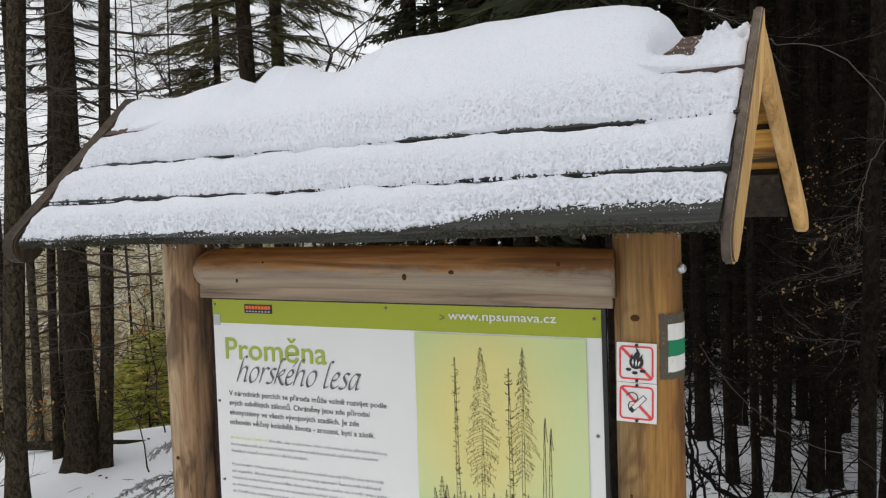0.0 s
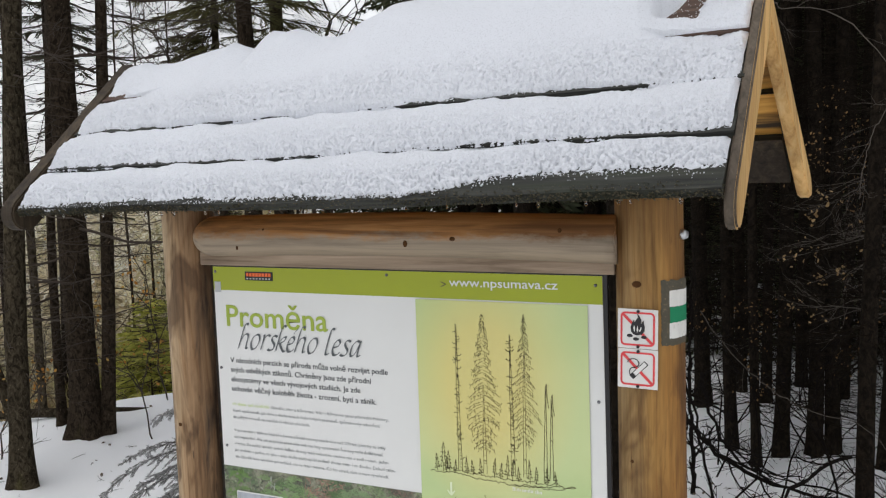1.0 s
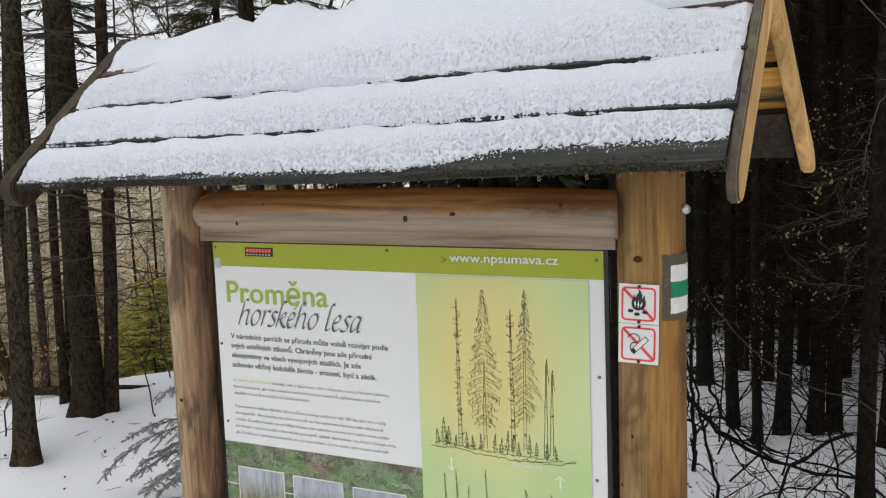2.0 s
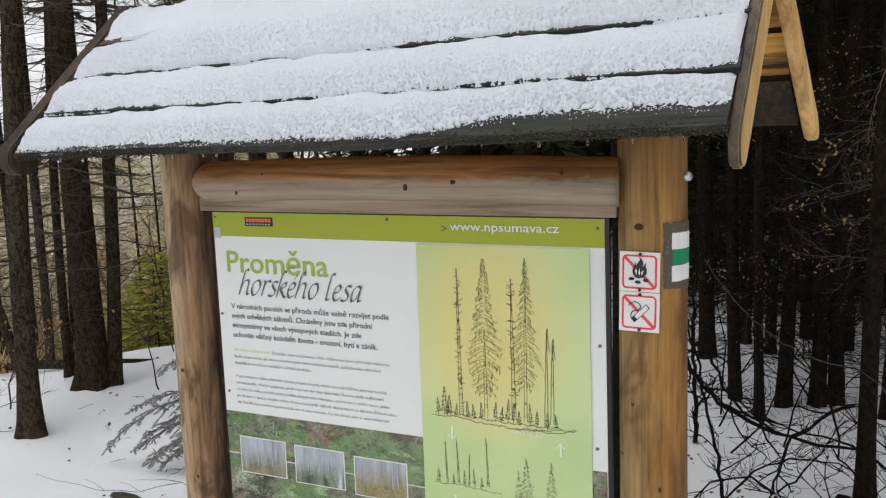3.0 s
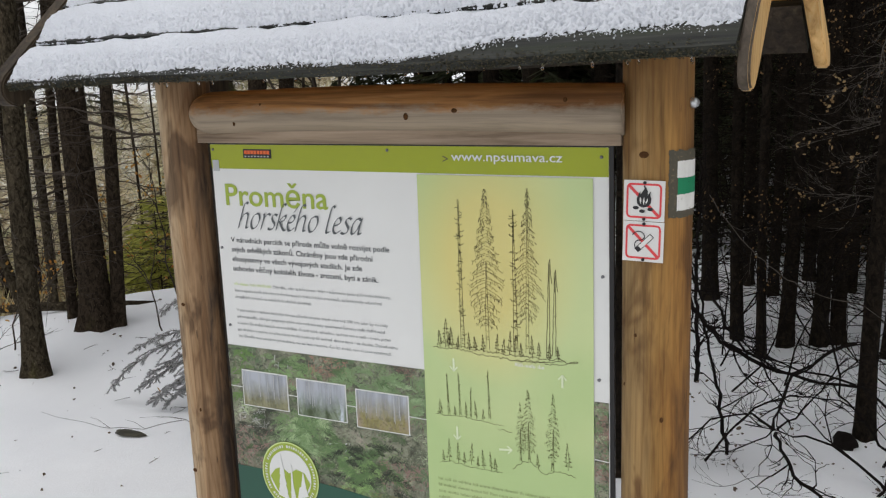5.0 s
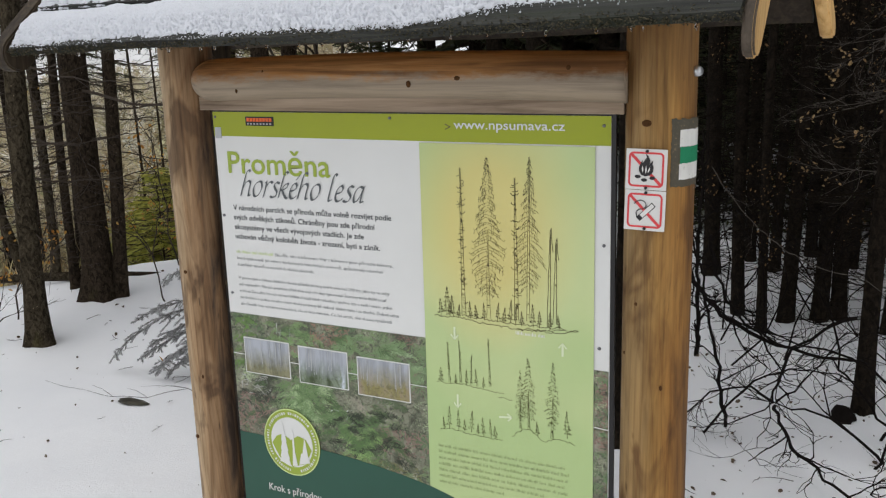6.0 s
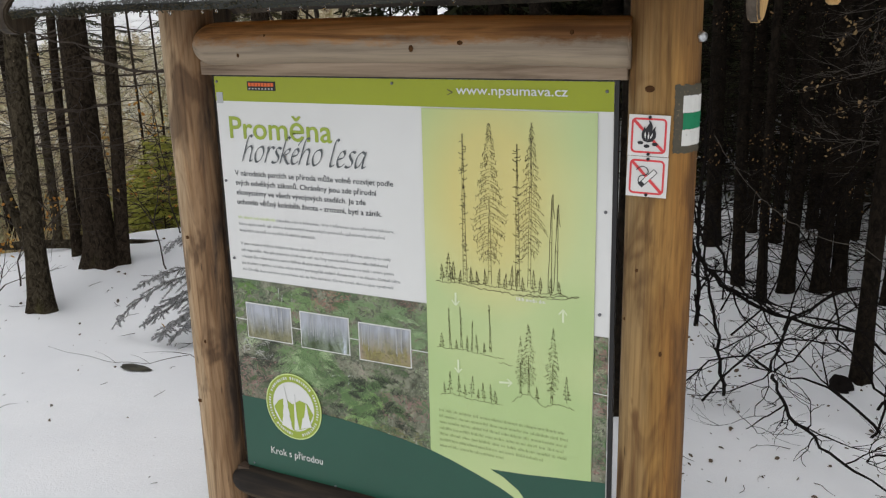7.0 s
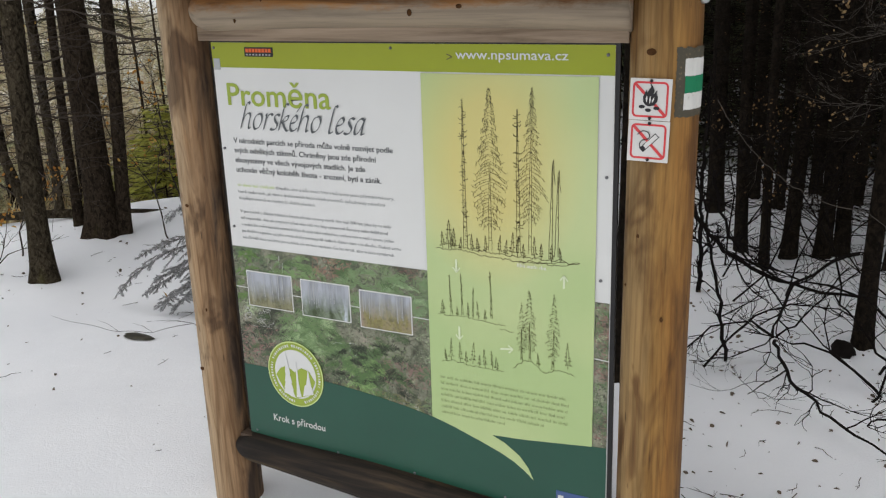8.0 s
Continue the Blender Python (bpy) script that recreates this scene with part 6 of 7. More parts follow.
# leafless bushes scattered down the slope
bush = None
rng = random.Random(12)
for i in range(9):
    d, a = rng.uniform(9.5, 26), rng.uniform(-0.66, -0.84)
    x, y = 1.53 + a * d, -1.8 + math.sqrt(1 - a * a) * d
    m = pose(x, y, height_at(x, y), 0, 0, rng.uniform(0, 360))
    if bush is None:
        bush = thing("bare_bush", "leafless brown bush on the thawed slope", "bush", group="bushes on the slope")
        b = Buf()
        for k in range(6):
            bare_tree(b, Vector((rng.uniform(-.2, .2), rng.uniform(-.2, .2), -0.1)), Vector((rng.uniform(-.5, .5), rng.uniform(-.5, .5), 1)).normalized(), 0.9, 0.016, 3, rng, 0.9, 4)
        tagged(part("stem_growth", b, plain("bush_twig", (0.16, 0.115, 0.07, 1), 0.85, 0.3, 20), bush), kind="stuff")
        part("leaves", leaves([v for v in b.v if rng.random() < 0.03], 0.045, 55), ORANGE_LEAF, bush, "withered leaves")
        bush.matrix_basis = m
    else:
        copy_thing(bush, m)

def scrub():
    """Withered scrub and far young growth on the thawed slope: tufts of narrow blades."""
    rng = np.random.default_rng(71)
    out = []
    for _ in range(1000):
        d = 9.2 + 45 * rng.random() ** 1.6
        a = rng.uniform(-0.90, -0.58)
        x, y = 1.53 + a * d, -1.8 + math.sqrt(1 - a * a) * d
        size, m = rng.uniform(0.25, 0.8) * (1 + d / 40), 90
        o = np.array([x, y, height_at(x, y) - 0.05]) + rng.normal(0, 0.32, (m, 3)) * size * np.array([1, 1, 0.0])
        v = np.stack([rng.normal(0, 0.5, m), rng.normal(0, 0.5, m), rng.uniform(0.5, 1.3, m)], 1)
        ln = size * rng.uniform(0.4, 1.2, (m, 1)) / np.linalg.norm(v, axis=1, keepdims=True)
        w = np.cross(v, rng.normal(0, 1, (m, 3)))
        w = w / np.linalg.norm(w, axis=1, keepdims=True) * size * rng.uniform(0.006, 0.018, (m, 1))
        out.append(np.stack([o, o + v * ln * 0.5 + w, o + v * ln, o + v * ln * 0.5 - w], 1))
    pts = np.concatenate(out).reshape(-1, 3)
    me = bpy.data.meshes.new("scrub")
    me.from_pydata(pts.tolist(), [], np.arange(len(pts)).reshape(-1, 4).tolist())
    return me


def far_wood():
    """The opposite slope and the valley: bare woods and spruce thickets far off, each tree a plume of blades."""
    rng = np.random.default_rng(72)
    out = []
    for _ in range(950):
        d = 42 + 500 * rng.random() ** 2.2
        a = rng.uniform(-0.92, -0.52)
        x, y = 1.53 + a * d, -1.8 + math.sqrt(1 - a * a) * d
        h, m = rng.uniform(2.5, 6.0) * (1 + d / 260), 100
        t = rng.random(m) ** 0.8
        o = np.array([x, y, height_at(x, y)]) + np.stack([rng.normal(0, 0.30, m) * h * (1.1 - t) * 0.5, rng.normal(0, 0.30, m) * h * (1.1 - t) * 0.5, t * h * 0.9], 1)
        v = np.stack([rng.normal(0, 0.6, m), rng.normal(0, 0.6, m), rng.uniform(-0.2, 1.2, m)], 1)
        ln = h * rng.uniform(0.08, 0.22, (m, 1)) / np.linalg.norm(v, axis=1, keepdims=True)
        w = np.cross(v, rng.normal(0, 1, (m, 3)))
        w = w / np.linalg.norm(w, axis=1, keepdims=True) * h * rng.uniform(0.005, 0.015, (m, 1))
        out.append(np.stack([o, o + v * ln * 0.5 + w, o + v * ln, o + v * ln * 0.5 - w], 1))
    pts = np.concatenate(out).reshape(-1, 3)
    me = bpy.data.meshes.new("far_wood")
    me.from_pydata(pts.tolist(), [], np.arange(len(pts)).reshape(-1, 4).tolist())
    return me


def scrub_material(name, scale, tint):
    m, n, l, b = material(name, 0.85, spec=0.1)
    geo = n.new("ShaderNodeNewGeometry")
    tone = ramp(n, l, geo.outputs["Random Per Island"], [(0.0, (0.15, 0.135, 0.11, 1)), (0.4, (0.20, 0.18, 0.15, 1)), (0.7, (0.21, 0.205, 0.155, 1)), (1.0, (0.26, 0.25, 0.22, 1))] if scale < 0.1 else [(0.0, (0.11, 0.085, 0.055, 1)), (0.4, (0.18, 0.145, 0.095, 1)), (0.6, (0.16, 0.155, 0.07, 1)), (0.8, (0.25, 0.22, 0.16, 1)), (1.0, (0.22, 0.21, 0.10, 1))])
    # pale grey areas and tint put the valley's haze into the colour
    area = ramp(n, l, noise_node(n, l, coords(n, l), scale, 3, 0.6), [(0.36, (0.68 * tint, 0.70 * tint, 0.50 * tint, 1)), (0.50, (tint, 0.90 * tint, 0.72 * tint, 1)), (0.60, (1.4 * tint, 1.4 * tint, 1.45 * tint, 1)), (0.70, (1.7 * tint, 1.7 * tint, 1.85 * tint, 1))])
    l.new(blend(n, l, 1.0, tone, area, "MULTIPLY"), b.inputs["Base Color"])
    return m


tagged(part("slope_scrub", scrub(), scrub_material("scrub", 0.22, 2.0), None), "withered brown and olive scrub on the thawed slope", "scrub", kind="stuff")

# greyer, paler blades: distance haze painted into the woods
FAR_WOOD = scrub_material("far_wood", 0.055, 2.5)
tagged(part("far_wood", far_wood(), FAR_WOOD, None), "grey-brown woods across the valley, with haze put into the colour", "woods", kind="stuff")

fallen = thing("fallen_log", "thin dark fallen log lying along the snow edge", "log", (-3.3, 2.28, 0.02))
b = Buf()
b.tube([(-0.65, -0.32, 0.0), (-0.2, -0.10, 0.02), (0.2, 0.1, 0.015), (0.55, 0.28, 0.0)], [0.022, 0.03, 0.034, 0.03], 9, True, 0.1, random.Random(2))
part("wood", b, BARK_GREEN, fallen)

bushy = stand(thing("young_spruce", "bushy olive-green spruce behind the roof", "tree", group="young spruces"), 1.53 - 0.629 * 11.5, -1.8 + 0.764 * 11.5)
part("trunk", trunk(3.7, 0.04, (0, 0), 0.2, 598, 8), BARK, bushy)
w, me = needle_mesh(whorls(1.0, 3.6, 1.1, 260, 599, 0.1, (0.0, 0.35)), 0.16, 0.006, 597, 34, 0.3)
tagged(part("bough_wood", w, TWIG, bushy), kind="stuff")
part("crown", me, NEEDLES, bushy)

# young spruces, yellow-green, below the crest
for i, (d, ax, ay, h) in enumerate(((8.6, -0.698, 0.716, 1.5), (9.2, -0.668, 0.744, 1.5), (10.2, -0.69, 0.724, 2.0), (8.9, -0.655, 0.755, 1.35), (9.4, -0.712, 0.702, 1.5), (11.6, -0.645, 0.764, 2.1), (11.5, -0.74, 0.67, 1.7), (12.8, -0.705, 0.71, 2.0))):
    x, y = 1.53 + ax * d, -1.8 + ay * d
    t = stand(thing("young_spruce", "yellow-green young spruce on the thawed slope", "tree", group="young spruces"), x, y)
    part("trunk", trunk(h, 0.011, (0, 0), 0.2, 600 + i, 8), BARK, t)
    w, me = needle_mesh(whorls(0.1, h * 0.9, 0.75, 120, 610 + i, 0.08, (-0.1, 0.25)), 0.16, 0.008, 620 + i, 26, 0.2)
    tagged(part("bough_wood", w, TWIG, t), kind="stuff")
    part("crown", me, NEEDLES_YOUNG, t)


def sapling(name, label, place, height, seed, leaf_spots, leaf_mat, lean=(0.0, 0.0), depth=3, r=0.006, wood_mat=None):
    t = thing(name, label, "sapling", place, "saplings")
    b, rng = Buf(), random.Random(seed)
    bare_tree(b, Vector((0, 0, -0.1)), Vector((lean[0], lean[1], 1)).normalized(), height, r, depth, rng, 0.9, 5, 0.42)
    tagged(part("stem_growth", b, wood_mat or TWIG, t), kind="stuff")
    if leaf_spots:
        part("leaves", leaves(leaf_spots(rng, b), 0.024 if leaf_mat is ORANGE_LEAF else 0.012, seed), leaf_mat, t, "withered orange-brown leaves")
    return t


def in_clusters(count, each, spread):
    def pick(rng, b):
        high = [v for v in b.v if v[2] > 0.35]
        out = []
        for _ in range(count):
            c = rng.choice(high)
            out += [tuple(q + rng.gauss(0, spread) for q in c) for _ in range(each)]
        return out
    return pick


for i, (x, y, h, f) in enumerate(((-2.30, 2.15, 0.55, 0.035), (-2.95, 1.55, 0.55, 0.03), (-3.35, 1.9, 0.75, 0.04), (-3.75, 2.45, 0.8, 0.06), (-3.2, 2.6, 0.7, 0.06), (-2.75, 2.75, 0.8, 0.06), (-4.6, 3.0, 1.0, 0.06))):
    stand(sapling("beech_sapling", "thin beech sapling with a few orange leaves by the trunks", (0, 0, 0), h, 700 + i, in_clusters(3, 20, 0.05), ORANGE_LEAF), x, y)
stand(sapling("beech_sapling", "low beech sapling with orange leaves in the snow", (0, 0, 0), 0.30, 719, in_clusters(4, 5, 0.04), ORANGE_LEAF, (0.1, 0.2)), -2.66, 1.08)

# the dark spruce stand: named trunks first, then the crowd behind and unseen spruces beside it
for i, (x, y, r, lean) in enumerate(((1.622, 1.975, 0.035, (0.004, 0.0)), (1.37, 3.12, 0.040, (0, 0)), (1.475, 3.18, 0.036, (0.01, 0)), (1.20, 3.09, 0.038, (0.02, 0)), (1.107, 2.89, 0.024, (0, 0)), (0.955, 3.16, 0.034, (-0.01, 0)),
                                     (1.72, 3.0, 0.034, (0.02, 0)), (0.66, 4.0, 0.05, (0, 0)), (1.88, 3.7, 0.055, (0, 0)), (1.30, 5.6, 0.07, (0, 0)), (1.74, 6.2, 0.08, (0, 0)))):
    stand(spruce("spruce", "dark spruce trunk of a dense stand, with dry twigs", (0, 0, 0), 13, r, 3.6, 1.2, 800 + i, lean, 210, 0.7, 50, bark=BARK_SHADED, twig=TWIG_SHADED, flare=0.5 if i == 0 else 0.35, twig_z=(0.2, 4.0)), x, y)
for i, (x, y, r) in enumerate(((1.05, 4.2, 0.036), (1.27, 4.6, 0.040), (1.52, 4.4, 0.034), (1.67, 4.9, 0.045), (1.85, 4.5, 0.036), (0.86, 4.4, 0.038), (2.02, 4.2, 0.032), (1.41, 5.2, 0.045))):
    stand(spruce("spruce", "slim dark spruce trunk deep in the stand", (0, 0, 0), 11, r, 3.2, 1.0, 880 + i, (0.008 * (i % 3 - 1), 0), 130, 0.8, 40, bark=BARK_SHADED, twig=TWIG_SHADED, flare=0.3, twig_z=(0.35, 3.5)), x, y)
protos = []
for i in range(4):
    protos.append(spruce("spruce", "dark spruce of a dense stand, needled low down, some added out of view", (0, 0, -60), 13 + i, 0.08 + 0.012 * i, 0.15 + 0.2 * i, 1.7, 850 + i, (0, 0), 28, 1.1, 120, bark=BARK_SHADED, twig=TWIG_SHADED, flare=0.4, blade=0.020, twig_z=(0.3, 4.0), per=12))
rng = random.Random(9)
spots = []
tries = 0
# the crowd runs on sideways out of view, added to block side light
while len(spots) < 120 and tries < 20000:
    tries += 1
    y = rng.uniform(3.4, 34) if rng.random() < 0.6 else rng.uniform(-1.0, 14)
    x = rng.uniform(-0.44, 1.3) * (y + 1.8) + 1.53
    d = math.hypot(x - 1.53, y + 1.8)
    if d < (8.6 if x < 3.2 else 5.5) or x > 15 or min([9.0] + [math.hypot(x - a, y - c) for a, c in spots]) < (1.35 if d < 11 and x < 4 else 1.1):
        continue
    if x < -0.8 and y < 5.0:
        continue
    spots.append((x, y))
for i, (x, y) in enumerate(spots):
    src = protos[i % 4]
    m = pose(x, y, height_at(x, y), rng.uniform(-1.5, 1.5), rng.uniform(-1.5, 1.5), rng.uniform(0, 360))
    if i < 4:
        src.matrix_basis = m
    else:
        copy_thing(src, m)

for x, y, turn in ((-4.1, 9.5, 20), (-3.2, 9.9, 130), (-5.4, 13.0, 210), (-4.9, 14.5, 300), (-6.9, 14.8, 75)):
    copy_thing(protos[int(turn) % 4], pose(x, y, height_at(x, y), 0, 0, turn))

rng = random.Random(61)
thicket = None
for i in range(22):
    x, y = 0.1 + 3.3 * (i % 11) / 10 + rng.uniform(-0.12, 0.12), (5.6 if i < 11 else 6.8) + rng.uniform(-0.3, 0.3)
    if i < 11 and i % 2:
        continue
    if thicket is None or i % 6 == 0:
        h = rng.uniform(1.7, 2.6)
        thicket = thing("young_spruce", "dense dark young spruce under the tall stand", "tree", group="young dark spruces")
        part("trunk", trunk(h, 0.028, (0, 0), 0.2, 640 + i, 8), BARK_SHADED, thicket)
        w, me = needle_mesh(whorls(0.05, h, 0.62, 120, 650 + i, 0.08, (-0.05, 0.35)), 0.16, 0.009, 660 + i, 16, 0.4)
        tagged(part("bough_wood", w, TWIG_SHADED, thicket), kind="stuff")
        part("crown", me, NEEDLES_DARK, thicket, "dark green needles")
        stand(thicket, x, y)
    else:
        copy_thing(thicket, pose(x, y, height_at(x, y), 0, 0, rng.uniform(0, 360)))


for i, (d, ax, ay, h) in enumerate(((13.0, -0.505, 0.863, 3.5), (13.8, -0.53, 0.848, 3.7), (14.2, -0.548, 0.836, 3.3), (12.5, -0.487, 0.873, 3.6), (15.0, -0.565, 0.825, 3.6), (15.5, -0.515, 0.857, 3.9))):
    x, y = 1.53 + ax * d, -1.8 + ay * d
    t = thing("young_spruce", "dark bushy spruce behind the snowy roof", "tree", group="young dark spruces")
    part("trunk", trunk(h, 0.04, (0, 0), 0.2, 670 + i, 8), BARK_SHADED, t)
    w, me = needle_mesh(whorls(0.3, h, 1.15, 150, 680 + i, 0.12, (0.0, 0.4)), 0.22, 0.011, 690 + i, 16, 0.5)
    tagged(part("bough_wood", w, TWIG_SHADED, t), kind="stuff")
    part("crown", me, NEEDLES_DARK, t, "dark green needles")
    stand(t, x, y)


def deep_forest():
    """The depth of the dark stand: many far spruces, each a cone of drooping blades."""
    rng = np.random.default_rng(73)
    out = []
    for _ in range(420):
        y = rng.uniform(9, 40)
        x = 1.53 + rng.uniform(-0.36, 1.35) * (y + 1.8)
        if x < 3.0 and math.hypot(x - 1.53, y + 1.8) < 15:
            continue
        h, m = rng.uniform(9, 15), 130
        t = rng.random(m)
        az, reach = rng.uniform(0, 6.283, m), 1.9 * (1.05 - t) * rng.uniform(0.5, 1.0, m)
        d = np.stack([np.cos(az), np.sin(az), -rng.uniform(0.2, 0.7, m)], 1)
        o = np.array([x, y, height_at(x, y)]) + np.stack([0 * t, 0 * t, 0.2 + t * h], 1)
        w = np.stack([-np.sin(az), np.cos(az), rng.normal(0, 0.3, m)], 1) * (0.10 + 0.16 * (1 - t))[:, None]
        out.append(np.stack([o, o + d * reach[:, None] * 0.6 + w, o + d * reach[:, None], o + d * reach[:, None] * 0.6 - w], 1))
    pts = np.concatenate(out).reshape(-1, 3)
    me = bpy.data.meshes.new("deep_forest")
    me.from_pydata(pts.tolist(), [], np.arange(len(pts)).reshape(-1, 4).tolist())
    return me


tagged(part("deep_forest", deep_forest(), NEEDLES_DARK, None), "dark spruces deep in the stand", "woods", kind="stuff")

stand(spruce("spruce", "slim dark young trunk behind the notice board", (0, 0, 0), 5, 0.032, 1.9, 0.6, 830, (0.0, 0.0), 60, 0.35, 60, bark=BARK_SHADED, twig=TWIG_SHADED, flare=0.4, twig_z=(0.15, 1.9)), 0.745, 1.3)

# ---- bare shrub stems arching over the snow ----
def arc(start, via, end, n, rng, wobble):
    """Points of an arching twig from start over via to end."""
    a, v, e = Vector(start), Vector(via), Vector(end)
    c = v * 2 - (a + e) / 2
    out = []
    for i in range(n + 1):
        t = i / n
        p = a * (1 - t) ** 2 + c * 2 * t * (1 - t) + e * t * t
        out.append(p + Vector((rng.uniform(-1, 1), rng.uniform(-1, 1), rng.uniform(-1, 1))) * wobble)
    return out


shrub = thing("bare_shrub", "leafless dark shrub with arching stems over the snow", "shrub", (1.2, 1.7, 0.0))
rng = random.Random(21)


def shrub_stem(k, start, via, end):
    n = max(6, int((Vector(end) - Vector(start)).length / 0.045))
    fine, b = arc(start, via, end, n, rng, 0.009), Buf()
    b.tube(fine, [k * (1 - 0.55 * i / len(fine)) * rng.uniform(0.9, 1.2) for i in range(len(fine))], 6, True)
    for _ in range(int(len(fine) * 0.6)):
        i = rng.randint(2, len(fine) - 2)
        d = (fine[i + 1] - fine[i]).normalized() + Vector((rng.uniform(-1, 1), rng.uniform(-1, 1), rng.uniform(-0.5, 0.8))) * 0.8
        bare_tree(b, fine[i], d.normalized(), rng.uniform(0.06, 0.24), k * 0.42, 1, rng, 0.8, 4, 0.55)
    part("stem", b, SHRUB_BARK, shrub).location = (-1.2, -1.7, 0.0)


shrub_stem(0.008, (1.12, 1.60, -0.05), (1.04, 1.60, 0.40), (0.94, 1.60, 0.82))
shrub_stem(0.012, (0.87, 2.35, -0.05), (0.86, 2.35, 0.45), (0.86, 2.35, 1.10))
shrub_stem(0.012, (0.86, 1.90, 0.85), (1.02, 1.90, 0.39), (1.57, 1.95, 0.21))
shrub_stem(0.008, (0.97, 1.90, 0.72), (1.08, 1.90, 0.41), (1.29, 1.90, 0.26))
shrub_stem(0.008, (1.56, 1.95, 0.40), (1.34, 1.75, 0.30), (1.29, 1.54, 0.15))
shrub_stem(0.007, (1.29, 1.54, 0.15), (1.42, 1.22, 0.10), (1.69, 0.97, 0.04))
shrub_stem(0.005, (1.29, 1.54, 0.16), (1.13, 1.54, 0.19), (0.98, 1.47, 0.09))
shrub_stem(0.005, (1.05, 1.40, 0.04), (1.27, 1.62, 0.24), (1.54, 1.75, 0.20))
shrub_stem(0.004, (1.29, 1.54, 0.15), (1.43, 1.64, 0.27), (1.52, 1.75, 0.41))
shrub_stem(0.003, (1.36, 1.33, 0.12), (1.29, 1.26, 0.085), (1.24, 1.18, 0.07))
shrub_stem(0.003, (1.29, 1.54, 0.15), (1.16, 1.47, 0.09), (1.01, 1.40, 0.06))
shrub_stem(0.006, (1.69, 1.70, 0.05), (1.58, 1.70, 0.18), (1.49, 1.70, 0.30))

pale = thing("arching_twigs", "thin pale budding twigs arching before the dark trees", "shrub", (1.9, 1.3, 0.0))


def pale_twig(k, side, start, via, end):
    fine, b = arc(start, via, end, 24, rng, 0.003), Buf()
    b.tube(fine, [k * rng.uniform(0.85, 1.15) for _ in fine], 5, True)
    for _ in range(side):
        i = rng.randint(1, len(fine) - 2)
        d = (fine[i + 1] - fine[i]).normalized() + Vector((rng.uniform(-1, 1), rng.uniform(-0.3, 0.3), rng.uniform(-0.7, 0.9)))
        bare_tree(b, fine[i], d.normalized(), rng.uniform(0.06, 0.16), k * 0.5, 1, rng, 0.7, 3)
    part("twig", b, TWIG_PALE, pale).location = (-1.9, -1.3, 0.0)


pale_twig(0.0013, 2, (1.09, 1.1, 1.115), (1.30, 1.1, 0.875), (1.54, 1.1, 0.79))
pale_twig(0.0011, 0, (1.54, 1.1, 0.79), (1.72, 1.12, 0.55), (1.84, 1.2, -0.05))
pale_twig(0.0017, 8, (1.33, 1.2, 2.08), (1.76, 1.22, 1.58), (2.00, 1.35, -0.05))
pale_twig(0.0015, 8, (1.02, 1.2, 2.25), (1.20, 1.2, 2.17), (1.33, 1.2, 2.08))
pale_twig(0.0015, 8, (1.66, 1.2, 1.78), (1.59, 1.2, 1.66), (1.56, 1.2, 1.47))

# beech with withered leaves at the edge of the dark stand
for i, (x, y, h, lean) in enumerate(((1.98, 2.5, 1.15, (-0.30, 0.0)), (1.95, 3.0, 1.2, (-0.25, 0.05)), (2.15, 2.4, 1.35, (-0.28, 0.0)), (1.75, 2.7, 1.25, (0.05, 0.0)), (2.05, 2.2, 2.0, (-0.10, 0.0)), (1.85, 2.6, 2.1, (0.05, 0.0)), (2.3, 2.6, 2.0, (-0.2, 0.0)), (1.85, 2.30, 0.9, (-0.15, 0.1)), (2.1, 2.9, 1.3, (-0.35, 0.0)), (1.35, 3.7, 1.2, (0.1, 0.0)))):
    stand(sapling("beech_sapling", "spindly beech sapling with withered brown leaves", (0, 0, 0), h, 730 + i, in_clusters(8, 26, 0.045), DRY_LEAF, lean, 4, 0.0042, TWIG_BROWN), x, y)

# a beech branch with withered leaves, reaching out of the stand
branch = thing("beech_branch", "beech branch with clusters of withered tan leaves", "branch", (2.1, 2.35, 1.2))
rng = random.Random(44)
for k, (root, tips) in enumerate((((2.10, 2.35, 1.25), ((1.326, 2.3, 1.23), (1.28, 2.3, 1.154), (1.395, 2.3, 1.193))), ((2.12, 2.4, 1.10), ((1.509, 2.3, 1.108), (1.596, 2.3, 1.208), (1.42, 2.35, 1.06))),
                                  ((2.05, 2.4, 1.50), ((1.438, 2.3, 1.428), (1.371, 2.3, 1.342), (1.572, 2.3, 1.305))), ((2.0, 2.4, 0.86), ((1.304, 2.3, 0.951), (1.40, 2.35, 0.90))))):
    b, spots = Buf(), []
    for tip in tips:
        mid = Vector(root).lerp(Vector(tip), 0.5) + Vector((0, rng.uniform(-0.05, 0.05), rng.uniform(0.0, 0.10)))
        line = arc(root, mid, tip, 12, rng, 0.010)
        b.tube(line, [0.0035 * (1 - 0.06 * i) for i in range(13)], 5, False)
        for i in range(3, 12):
            d = (line[i + 1] - line[i]).normalized() + Vector((rng.uniform(-0.7, 0.7), rng.uniform(-0.5, 0.5), rng.uniform(-0.8, 0.8)))
            bare_tree(b, line[i], d.normalized(), rng.uniform(0.08, 0.20), 0.0014, 1, rng, 0.8, 3, 0.4)
        for q in range(rng.randint(7, 14)):
            spots.append(tuple(c + rng.gauss(0, 0.022) for c in tip))
    limb = part("limb", b, TWIG_PALE, branch)
    limb.location = (-2.1, -2.35, -1.2)
    part("leaves", leaves(spots, 0.019, 90 + k), PALE_LEAF, limb, "curled withered tan leaves")
stem = Buf()
